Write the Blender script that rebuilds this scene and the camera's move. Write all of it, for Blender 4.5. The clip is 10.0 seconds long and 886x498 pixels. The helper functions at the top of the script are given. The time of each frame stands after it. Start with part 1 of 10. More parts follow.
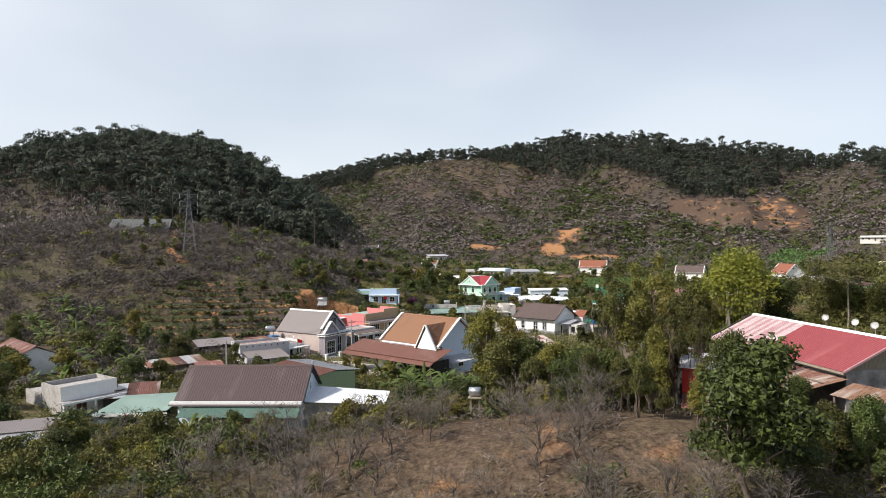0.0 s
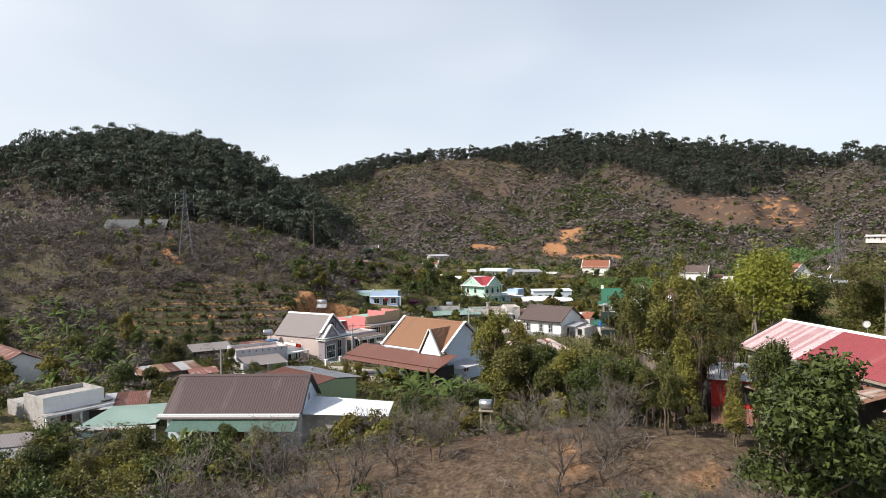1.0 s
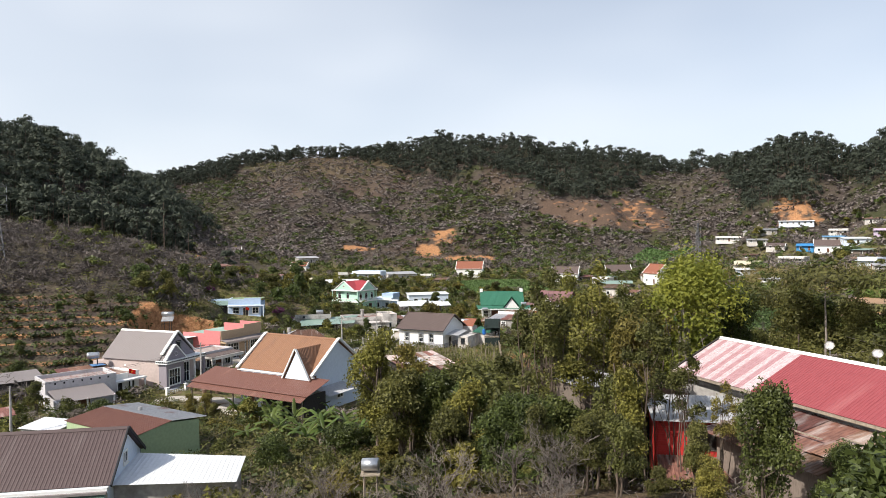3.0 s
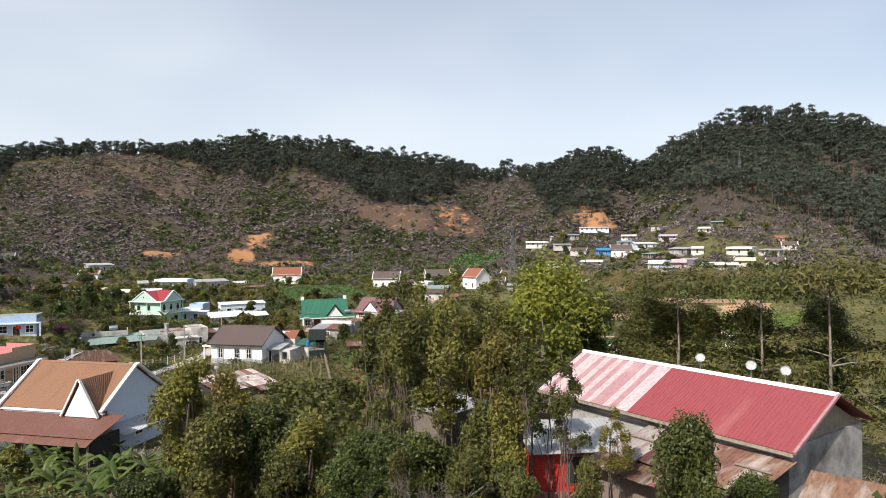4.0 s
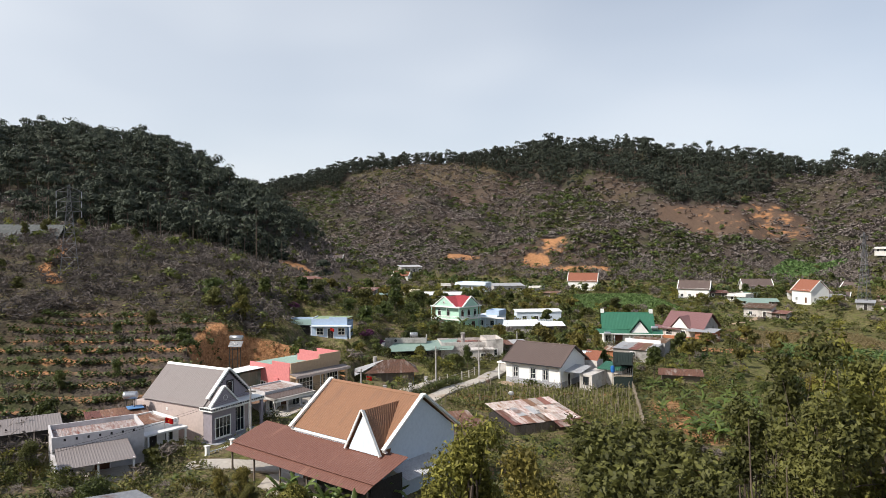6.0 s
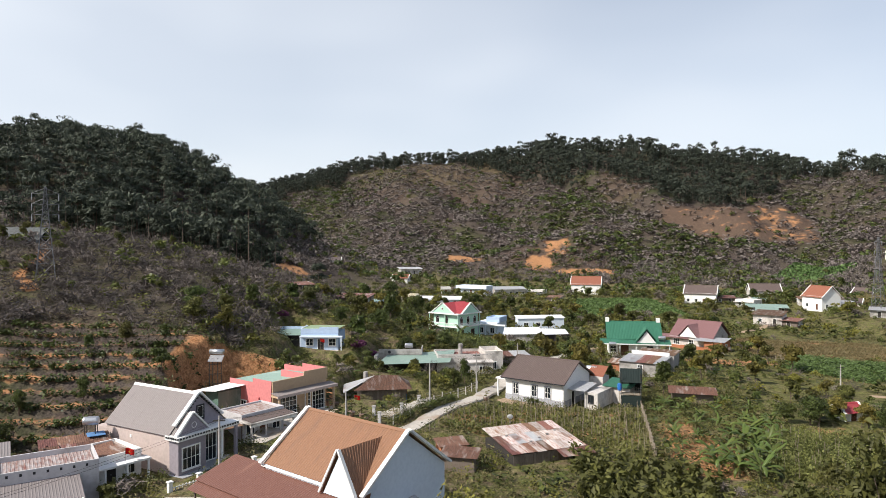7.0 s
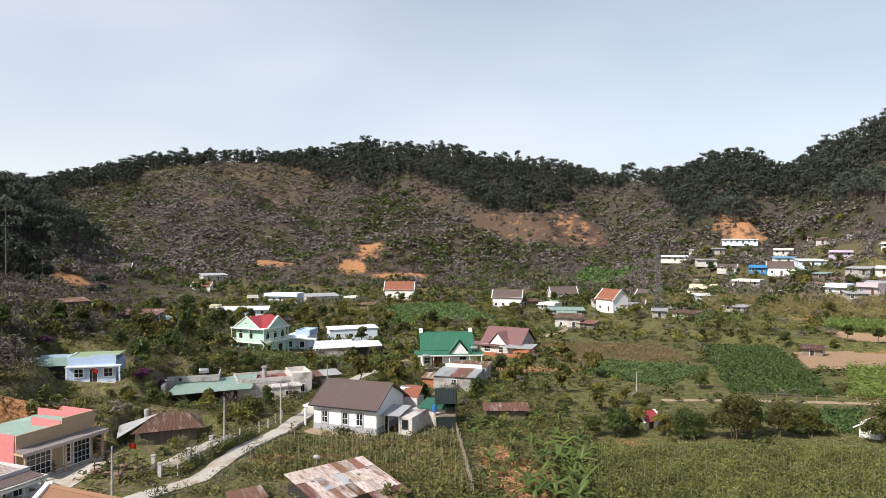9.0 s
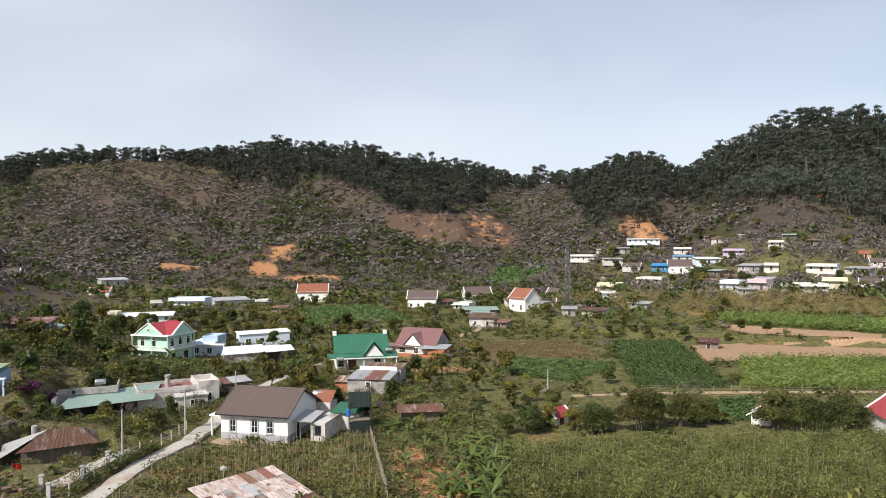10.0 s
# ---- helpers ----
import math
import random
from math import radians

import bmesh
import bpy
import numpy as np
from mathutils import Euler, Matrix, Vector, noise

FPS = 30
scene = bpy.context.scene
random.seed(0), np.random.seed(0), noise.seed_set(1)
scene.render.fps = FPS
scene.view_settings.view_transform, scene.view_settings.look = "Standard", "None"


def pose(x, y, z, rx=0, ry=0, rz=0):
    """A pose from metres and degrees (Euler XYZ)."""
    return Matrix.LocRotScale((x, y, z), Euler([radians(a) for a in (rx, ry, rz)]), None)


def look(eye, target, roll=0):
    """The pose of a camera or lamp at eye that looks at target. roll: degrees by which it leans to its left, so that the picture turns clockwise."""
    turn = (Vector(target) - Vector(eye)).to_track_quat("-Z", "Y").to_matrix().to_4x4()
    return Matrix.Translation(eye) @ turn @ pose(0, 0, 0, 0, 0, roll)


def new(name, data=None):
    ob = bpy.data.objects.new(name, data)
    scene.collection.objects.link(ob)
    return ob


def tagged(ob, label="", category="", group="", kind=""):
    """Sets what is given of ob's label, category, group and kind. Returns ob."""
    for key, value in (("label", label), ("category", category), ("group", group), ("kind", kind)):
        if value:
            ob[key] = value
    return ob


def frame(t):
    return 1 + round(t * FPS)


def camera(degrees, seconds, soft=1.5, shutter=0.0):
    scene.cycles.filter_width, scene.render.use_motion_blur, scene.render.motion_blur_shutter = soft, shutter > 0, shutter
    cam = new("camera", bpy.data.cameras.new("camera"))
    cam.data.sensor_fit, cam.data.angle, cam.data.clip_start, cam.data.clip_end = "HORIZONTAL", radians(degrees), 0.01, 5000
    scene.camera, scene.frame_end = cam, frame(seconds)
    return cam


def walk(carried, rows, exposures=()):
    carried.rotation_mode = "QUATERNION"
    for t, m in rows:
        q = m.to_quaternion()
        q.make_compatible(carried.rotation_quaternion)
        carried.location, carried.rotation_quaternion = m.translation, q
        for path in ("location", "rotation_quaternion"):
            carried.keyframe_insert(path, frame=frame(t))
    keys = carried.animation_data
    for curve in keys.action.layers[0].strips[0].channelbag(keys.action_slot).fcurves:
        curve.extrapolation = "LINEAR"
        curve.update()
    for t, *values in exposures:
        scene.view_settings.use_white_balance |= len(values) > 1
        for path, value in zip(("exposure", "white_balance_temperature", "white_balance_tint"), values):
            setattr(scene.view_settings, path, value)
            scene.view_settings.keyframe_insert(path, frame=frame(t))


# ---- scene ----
# ---------------------------------------------------------------- camera
cam = camera(67.6, 10.0, soft=0.6)
PATH = [
    (0, (1.889, -69.623, 23.030), (-12.357, 29.344, 21.420), -0.56),
    (1, (0.572, -65.427, 23.129), (-13.640, 33.544, 21.485), -0.67),
    (2.5, (-1.004, -55.975, 23.304), (-15.234, 42.994, 21.659), -0.66),
    (2.6, (-1.073, -55.076, 23.307), (-15.040, 43.930, 21.657), -0.65),
    (2.8, (-1.202, -53.211, 23.309), (-8.437, 46.512, 21.609), -0.63),
    (3, (-1.339, -51.410, 23.313), (3.850, 48.440, 21.578), -0.62),
    (3.2, (-1.499, -49.806, 23.324), (15.488, 48.727, 21.658), -0.61),
    (4.3, (-2.380, -40.982, 23.387), (30.112, 53.583, 22.102), -0.52),
    (4.5, (-2.541, -39.378, 23.399), (28.612, 55.638, 22.182), -0.51),
    (5, (-2.364, -34.380, 23.584), (6.349, 65.236, 22.688), -0.53),
    (5.5, (-2.067, -29.894, 23.500), (-12.386, 69.571, 22.970), -0.40),
    (5.7, (-2.005, -28.394, 23.792), (-12.723, 71.029, 23.252), -0.36),
    (6.8, (-1.669, -20.145, 25.398), (-12.823, 79.230, 24.803), -0.15),
    (7, (-1.608, -18.645, 25.690), (-12.762, 80.729, 25.085), -0.11),
    (7.5, (-1.604, -15.699, 26.801), (-12.807, 83.670, 26.317), -0.34),
    (8, (-1.348, -13.337, 27.537), (-12.711, 86.014, 27.059), -0.35),
    (8.5, (-1.020, -11.524, 27.906), (-9.271, 88.132, 27.234), -0.13),
    (8.7, (-0.959, -10.961, 27.865), (-0.016, 89.033, 27.215), -0.09),
    (9, (-0.890, -10.250, 27.790), (15.755, 88.354, 27.292), -0.04),
    (9.5, (-0.661, -9.576, 27.882), (28.521, 86.070, 27.458), -0.38),
    (10, (-0.431, -9.655, 27.809), (28.642, 86.025, 27.400), -0.43),
]
walk(cam, [(t, look(eye, target, roll)) for t, eye, target, roll in PATH],
     exposures=[(0, 0.12), (1.5, 0.22), (3, 0.23), (4.5, 0.1), (5.5, 0.02), (7, 0.17), (8.5, 0.18), (10, 0.12)])
# ---------------------------------------------------------------- light
SUN_AZ, SUN_EL = 236.0, 43.0        # degrees from +Y towards +X; height over the horizon
sun_way = Vector((math.sin(radians(SUN_AZ)) * math.cos(radians(SUN_EL)),
                  math.cos(radians(SUN_AZ)) * math.cos(radians(SUN_EL)), math.sin(radians(SUN_EL))))
sun = new("sun", bpy.data.lights.new("sun", "SUN"))
sun.data.energy, sun.data.angle, sun.data.color = 4.9, radians(0.8), (1.0, 0.94, 0.85)
sun.matrix_basis = look(tuple(sun_way * 300), (0, 0, 0))

world = bpy.data.worlds.new("sky")
scene.world = world
world.use_nodes = True
wn, wl = world.node_tree.nodes, world.node_tree.links
wn.clear()
w_out, w_bg = wn.new("ShaderNodeOutputWorld"), wn.new("ShaderNodeBackground")
w_sky = wn.new("ShaderNodeTexSky")
w_sky.sky_type, w_sky.sun_disc = "NISHITA", False
w_sky.sun_elevation, w_sky.sun_rotation = radians(SUN_EL), radians(SUN_AZ)
w_sky.altitude, w_sky.air_density, w_sky.dust_density, w_sky.ozone_density = 900, 1.0, 3.0, 1.0
# thin high cloud
w_co, w_map, w_no, w_rmp = (wn.new("ShaderNodeTexCoord"), wn.new("ShaderNodeMapping"), wn.new("ShaderNodeTexNoise"),
                            wn.new("ShaderNodeValToRGB"))
w_map.inputs["Scale"].default_value = (0.8, 0.8, 2.2)
w_map.inputs["Rotation"].default_value = (0.25, 0.1, 0.5)
w_no.inputs["Scale"].default_value, w_no.inputs["Detail"].default_value = 1.3, 3
w_rmp.color_ramp.elements[0].position, w_rmp.color_ramp.elements[1].position = 0.35, 0.75
w_rmp.color_ramp.elements[0].color, w_rmp.color_ramp.elements[1].color = (0.45, 0.45, 0.45, 1), (0.9, 0.9, 0.9, 1)
w_mix = wn.new("ShaderNodeMix")
w_mix.data_type = "RGBA"
w_mix.inputs["B"].default_value = (7.5, 7.85, 8.3, 1)
wl.new(w_co.outputs["Generated"], w_map.inputs["Vector"])
wl.new(w_map.outputs["Vector"], w_no.inputs["Vector"])
wl.new(w_no.outputs["Fac"], w_rmp.inputs["Fac"])
w_sep, w_add = wn.new("ShaderNodeSeparateXYZ"), wn.new("ShaderNodeMath")      # haze thickens towards the sun's side
w_add.operation, w_add.use_clamp = "MULTIPLY_ADD", True
w_add.inputs[1].default_value = -0.3
wl.new(w_co.outputs["Generated"], w_sep.inputs["Vector"])
wl.new(w_sep.outputs["X"], w_add.inputs[0])
wl.new(w_rmp.outputs["Color"], w_add.inputs[2])
w_up, w_thin = wn.new("ShaderNodeMapRange"), wn.new("ShaderNodeMath")      # and thins towards the zenith
w_up.interpolation_type = "SMOOTHSTEP"
w_up.inputs["From Min"].default_value, w_up.inputs["From Max"].default_value = 0.34, 0.8
w_up.inputs["To Min"].default_value, w_up.inputs["To Max"].default_value = 1.0, 0.2
w_thin.operation = "MULTIPLY"
wl.new(w_sep.outputs["Z"], w_up.inputs["Value"])
wl.new(w_add.outputs["Value"], w_thin.inputs[0])
wl.new(w_up.outputs["Result"], w_thin.inputs[1])
wl.new(w_thin.outputs["Value"], w_mix.inputs["Factor"])
wl.new(w_sky.outputs["Color"], w_mix.inputs["A"])
wl.new(w_mix.outputs["Result"], w_bg.inputs["Color"])
w_bg.inputs["Strength"].default_value = 0.118
wl.new(w_bg.outputs["Background"], w_out.inputs["Surface"])

# ---------------------------------------------------------------- materials
def ramp_between(nt, fac, a, b, lo=0.35, hi=0.65):
    r = nt.nodes.new("ShaderNodeValToRGB")
    r.color_ramp.elements[0].position, r.color_ramp.elements[1].position = lo, hi
    r.color_ramp.elements[0].color, r.color_ramp.elements[1].color = (*a, 1), (*b, 1)
    nt.links.new(fac, r.inputs["Fac"])
    return r.outputs["Color"]


def mixed(nt, fac, a, b):
    m = nt.nodes.new("ShaderNodeMix")
    m.data_type = "RGBA"
    for key, v in (("Factor", fac), ("A", a), ("B", b)):
        if isinstance(v, (int, float)):
            m.inputs[key].default_value = v
        elif isinstance(v, tuple):
            m.inputs[key].default_value = (*v, 1)
        else:
            nt.links.new(v, m.inputs[key])
    return m.outputs["Result"]


def noise_tex(nt, scale, detail=4.0, stretch=(1, 1, 1), rough=0.55):
    co, mp, n = nt.nodes.new("ShaderNodeTexCoord"), nt.nodes.new("ShaderNodeMapping"), nt.nodes.new("ShaderNodeTexNoise")
    mp.inputs["Scale"].default_value = stretch
    n.inputs["Scale"].default_value, n.inputs["Detail"].default_value, n.inputs["Roughness"].default_value = scale, detail, rough
    nt.links.new(co.outputs["Object"], mp.inputs["Vector"])
    nt.links.new(mp.outputs["Vector"], n.inputs["Vector"])
    return n.outputs["Fac"]


def surface(name, base, vary=None, grain=6.0, stain=0.6, rough=0.8, metal=0.0, bump=0.15, dirt=None, dirt_amount=0.5, per_object=0.0,
            stretch=(1, 1, 1), island=0.0, spec=0.3):
    """A painted, plastered, metal or leafy surface: fine grain, broad stains and a little relief."""
    m = bpy.data.materials.new(name)
    m.use_nodes = True
    nt = m.node_tree
    bsdf = nt.nodes["Principled BSDF"]
    vary = vary or tuple(c * 0.75 for c in base)
    fine, broad = noise_tex(nt, grain, 5.0, stretch), noise_tex(nt, stain, 4.0, stretch)
    col = ramp_between(nt, fine, vary, base, 0.3, 0.6)
    if dirt:
        r = nt.nodes.new("ShaderNodeMapRange")
        r.inputs["From Min"].default_value, r.inputs["From Max"].default_value = 0.72 - 0.35 * dirt_amount, 0.85 - 0.25 * dirt_amount
        nt.links.new(broad, r.inputs["Value"])
        col = mixed(nt, r.outputs["Result"], col, dirt)
    if per_object or island:
        src = nt.nodes.new("ShaderNodeObjectInfo").outputs["Random"] if per_object else nt.nodes.new("ShaderNodeNewGeometry").outputs["Random Per Island"]
        amount = per_object or island
        h = nt.nodes.new("ShaderNodeHueSaturation")
        mr = nt.nodes.new("ShaderNodeMapRange")
        mr.inputs["To Min"].default_value, mr.inputs["To Max"].default_value = 1 - amount, 1 + amount
        mh = nt.nodes.new("ShaderNodeMapRange")
        mh.inputs["To Min"].default_value, mh.inputs["To Max"].default_value = 0.5 - amount * 0.05, 0.5 + amount * 0.05
        wv = nt.nodes.new("ShaderNodeTexWhiteNoise")
        wv.noise_dimensions = "1D"
        nt.links.new(src, mr.inputs["Value"])
        nt.links.new(src, wv.inputs["W"])
        nt.links.new(wv.outputs["Value"], mh.inputs["Value"])
        nt.links.new(mr.outputs["Result"], h.inputs["Value"])
        nt.links.new(mh.outputs["Result"], h.inputs["Hue"])
        nt.links.new(col, h.inputs["Color"])
        col = h.outputs["Color"]
    nt.links.new(col, bsdf.inputs["Base Color"])
    bsdf.inputs["Roughness"].default_value, bsdf.inputs["Metallic"].default_value = rough, metal
    bsdf.inputs["Specular IOR Level"].default_value = spec
    if bump:
        b = nt.nodes.new("ShaderNodeBump")
        b.inputs["Strength"].default_value, b.inputs["Distance"].default_value = bump, 0.05
        nt.links.new(fine, b.inputs["Height"])
        nt.links.new(b.outputs["Normal"], bsdf.inputs["Normal"])
    return m

WHITE = surface("white plaster", (0.82, 0.81, 0.79), (0.76, 0.75, 0.73), 3, 0.35, 0.85, dirt=(0.62, 0.59, 0.55), dirt_amount=0.25)
CREAM = surface("pinkish beige plaster", (0.52, 0.43, 0.40), (0.46, 0.375, 0.35), 3, 0.3, 0.9, dirt=(0.36, 0.30, 0.27), dirt_amount=0.3)
LILAC = surface("grey lilac plaster", (0.30, 0.27, 0.30), (0.26, 0.23, 0.26), 3, 0.4, 0.9)
PINK = surface("pink plaster", (0.62, 0.22, 0.22), (0.54, 0.19, 0.19), 3, 0.3, 0.9, dirt=(0.42, 0.2, 0.18), dirt_amount=0.3)
OCHRE = surface("ochre plaster", (0.52, 0.38, 0.25), (0.46, 0.33, 0.22), 3, 0.3, 0.9)
BLUE = surface("pale blue plaster", (0.45, 0.56, 0.72), (0.4, 0.5, 0.65), 3, 0.3, 0.9)
ICE = surface("bluish white plaster", (0.68, 0.75, 0.84), (0.62, 0.69, 0.78), 3, 0.3, 0.9)
MINT = surface("mint green plaster", (0.45, 0.68, 0.56), (0.40, 0.60, 0.50), 3, 0.4, 0.9)
CONC = surface("weathered concrete", (0.42, 0.40, 0.38), (0.30, 0.28, 0.27), 2.5, 0.35, 0.95, dirt=(0.14, 0.13, 0.12), dirt_amount=0.6, bump=0.3)
PALEC = surface("stained pale render", (0.60, 0.56, 0.53), (0.48, 0.45, 0.42), 2.5, 0.35, 0.95, dirt=(0.24, 0.22, 0.20), dirt_amount=0.55, bump=0.25)
BRICK = surface("red brick", (0.42, 0.17, 0.09), (0.30, 0.115, 0.06), 9, 0.5, 0.9, bump=0.3)
TILEG = surface("grey tile cladding", (0.40, 0.41, 0.44), (0.30, 0.31, 0.34), 5, 0.8, 0.5)
TRIM = surface("white gloss trim", (0.82, 0.82, 0.80), (0.74, 0.74, 0.72), 4, 0.5, 0.55, bump=0.05)
DARKTRIM = surface("black trim", (0.03, 0.03, 0.035), None, 4, 0.5, 0.6, bump=0.05)
GLASS = surface("dark window glass", (0.02, 0.025, 0.03), (0.015, 0.02, 0.025), 2, 1.0, 0.08, bump=0.0, spec=0.6)
DOOR = surface("brown door wood", (0.14, 0.06, 0.035), (0.10, 0.042, 0.025), 4, 0.6, 0.6, stretch=(4, 4, 0.6))
# near-black: shade under roofs and in openings is put into the colour
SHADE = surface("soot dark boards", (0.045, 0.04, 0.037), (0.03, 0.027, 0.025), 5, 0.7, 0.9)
PLANK = surface("grey weathered boards", (0.21, 0.17, 0.14), (0.12, 0.10, 0.085), 6, 0.6, 0.95, stretch=(5, 5, 0.4), per_object=0.15)
PAVE = surface("pale concrete paving", (0.50, 0.46, 0.41), (0.40, 0.36, 0.32), 2.5, 0.3, 0.95, dirt=(0.32, 0.24, 0.17), dirt_amount=0.55)
R_BROWN = surface("brown painted sheet", (0.125, 0.092, 0.082), (0.105, 0.078, 0.07), 5, 0.35, 0.5, dirt=(0.17, 0.135, 0.115), dirt_amount=0.4, bump=0.05, stretch=(1, 0.3, 1))
R_DARK = surface("dark umber sheet", (0.098, 0.068, 0.066), (0.078, 0.054, 0.052), 5, 0.3, 0.55, dirt=(0.13, 0.10, 0.095), dirt_amount=0.5, bump=0.08, stretch=(3, 0.3, 1))
R_ORANGE = surface("orange brown sheet", (0.27, 0.14, 0.08), (0.23, 0.118, 0.067), 5, 0.3, 0.5, dirt=(0.2, 0.11, 0.07), dirt_amount=0.45, bump=0.05, stretch=(3, 0.4, 1))
R_AWN = surface("faded maroon sheet", (0.19, 0.09, 0.068), (0.155, 0.07, 0.054), 4, 0.3, 0.5, dirt=(0.28, 0.15, 0.11), dirt_amount=0.4, bump=0.05, stretch=(3, 0.4, 1))
R_GREY = surface("purplish grey sheet", (0.24, 0.21, 0.205), (0.205, 0.18, 0.175), 5, 0.3, 0.5, dirt=(0.18, 0.155, 0.15), dirt_amount=0.4, bump=0.05, stretch=(3, 0.4, 1))
R_RED = surface("rose red sheet", (0.3, 0.072, 0.08), (0.26, 0.06, 0.068), 3, 0.2, 0.5, dirt=(0.35, 0.115, 0.118), dirt_amount=0.4, bump=0.04, stretch=(3, 0.3, 1))
R_PINK = surface("faded rose sheet", (0.42, 0.25, 0.26), (0.36, 0.19, 0.2), 3, 0.3, 0.5, dirt=(0.48, 0.33, 0.34), dirt_amount=0.5, bump=0.04)
R_FADE = surface("bleached red sheet", (0.54, 0.46, 0.47), (0.42, 0.29, 0.3), 2.6, 0.5, 0.5, dirt=(0.5, 0.24, 0.25), dirt_amount=0.4, bump=0.04, stretch=(2.2, 2.2, 0.05))
RUST = surface("rusty sheet", (0.19, 0.095, 0.068), (0.1, 0.052, 0.04), 3, 0.55, 0.85, dirt=(0.36, 0.31, 0.285), dirt_amount=0.6, stretch=(2.2, 0.5, 1), bump=0.15, per_object=0.45)
ZINC = surface("zinc sheet", (0.46, 0.46, 0.47), (0.36, 0.36, 0.37), 3, 0.4, 0.45, metal=0.25, dirt=(0.24, 0.12, 0.08), dirt_amount=0.45, bump=0.05, per_object=0.2)
R_WHITE = surface("white coated sheet", (0.74, 0.75, 0.76), (0.66, 0.67, 0.68), 3, 0.3, 0.4, dirt=(0.6, 0.58, 0.55), dirt_amount=0.3, bump=0.04)
R_GREEN = surface("green painted sheet", (0.042, 0.15, 0.095), (0.034, 0.125, 0.08), 4, 0.3, 0.45, dirt=(0.05, 0.18, 0.12), dirt_amount=0.4, bump=0.04)
R_SEA = surface("faded sea green sheet", (0.25, 0.345, 0.3), (0.21, 0.295, 0.255), 4, 0.3, 0.5, dirt=(0.38, 0.45, 0.40), dirt_amount=0.4, bump=0.04)
R_JADE = surface("jade awning sheet", (0.125, 0.2, 0.165), (0.1, 0.165, 0.135), 4, 0.5, 0.35, dirt=(0.26, 0.33, 0.3), dirt_amount=0.4, bump=0.04, stretch=(3, 0.4, 1))
R_LIME = surface("pale green sheet", (0.40, 0.50, 0.30), (0.34, 0.43, 0.26), 4, 0.4, 0.5, bump=0.04)
R_MAUVE = surface("mauve brown sheet", (0.215, 0.115, 0.115), (0.18, 0.095, 0.095), 4, 0.3, 0.5, bump=0.05)
R_TERRA = surface("terracotta tiles", (0.27, 0.105, 0.066), (0.22, 0.082, 0.05), 6, 0.4, 0.75, bump=0.2)
R_CRIM = surface("crimson sheet", (0.33, 0.05, 0.06), (0.28, 0.042, 0.05), 5, 0.4, 0.5, bump=0.05)
REDPAINT = surface("bright red boards", (0.55, 0.045, 0.04), (0.45, 0.035, 0.03), 4, 0.4, 0.6)
REDCLOTH = surface("red cloth", (0.62, 0.02, 0.015), (0.5, 0.015, 0.012), 6, 0.8, 0.9)
YELLOW = surface("yellow cloth", (0.85, 0.6, 0.04), None, 6, 0.8, 0.9)
STEEL = surface("galvanised steel", (0.55, 0.56, 0.58), (0.46, 0.47, 0.49), 5, 0.6, 0.35, metal=0.8, bump=0.03)
LATT = surface("galvanised lattice", (0.2, 0.2, 0.21), (0.15, 0.15, 0.16), 5, 0.6, 0.6, metal=0.3, bump=0.0)
DARKMETAL = surface("dark iron", (0.06, 0.055, 0.05), None, 5, 0.6, 0.6, metal=0.3)
BLUEP = surface("blue plastic", (0.03, 0.16, 0.5), None, 5, 0.6, 0.45)
NET = surface("black shade net", (0.02, 0.03, 0.028), (0.012, 0.02, 0.018), 8, 0.6, 0.95, bump=0.3)
POSTW = surface("weathered post", (0.32, 0.27, 0.21), (0.22, 0.18, 0.14), 6, 0.6, 0.95, stretch=(1, 1, 0.3))
TARP = surface("blue tarpaulin", (0.12, 0.26, 0.5), None, 3, 0.6, 0.6)

DIRT = surface("pale packed dirt", (0.40, 0.30, 0.21), (0.27, 0.19, 0.125), 2.0, 0.4, 0.95, bump=0.3, dirt=(0.2, 0.17, 0.1), dirt_amount=0.45)
PATCHY = surface("rust-streaked zinc sheet", (0.5, 0.45, 0.43), (0.3, 0.18, 0.14), 2.2, 0.9, 0.7, dirt=(0.23, 0.095, 0.06), dirt_amount=0.55, bump=0.08, per_object=0.3, stretch=(2.4, 0.5, 1))
RAKED = surface("raked tan soil", (0.36, 0.235, 0.145), (0.27, 0.17, 0.1), 1.3, 0.12, 0.95, bump=0.3, dirt=(0.3, 0.2, 0.125), dirt_amount=0.4)
GREYWASH = surface("greyed whitewash", (0.58, 0.56, 0.57), (0.5, 0.48, 0.49), 3, 0.35, 0.9, dirt=(0.36, 0.33, 0.31), dirt_amount=0.45)
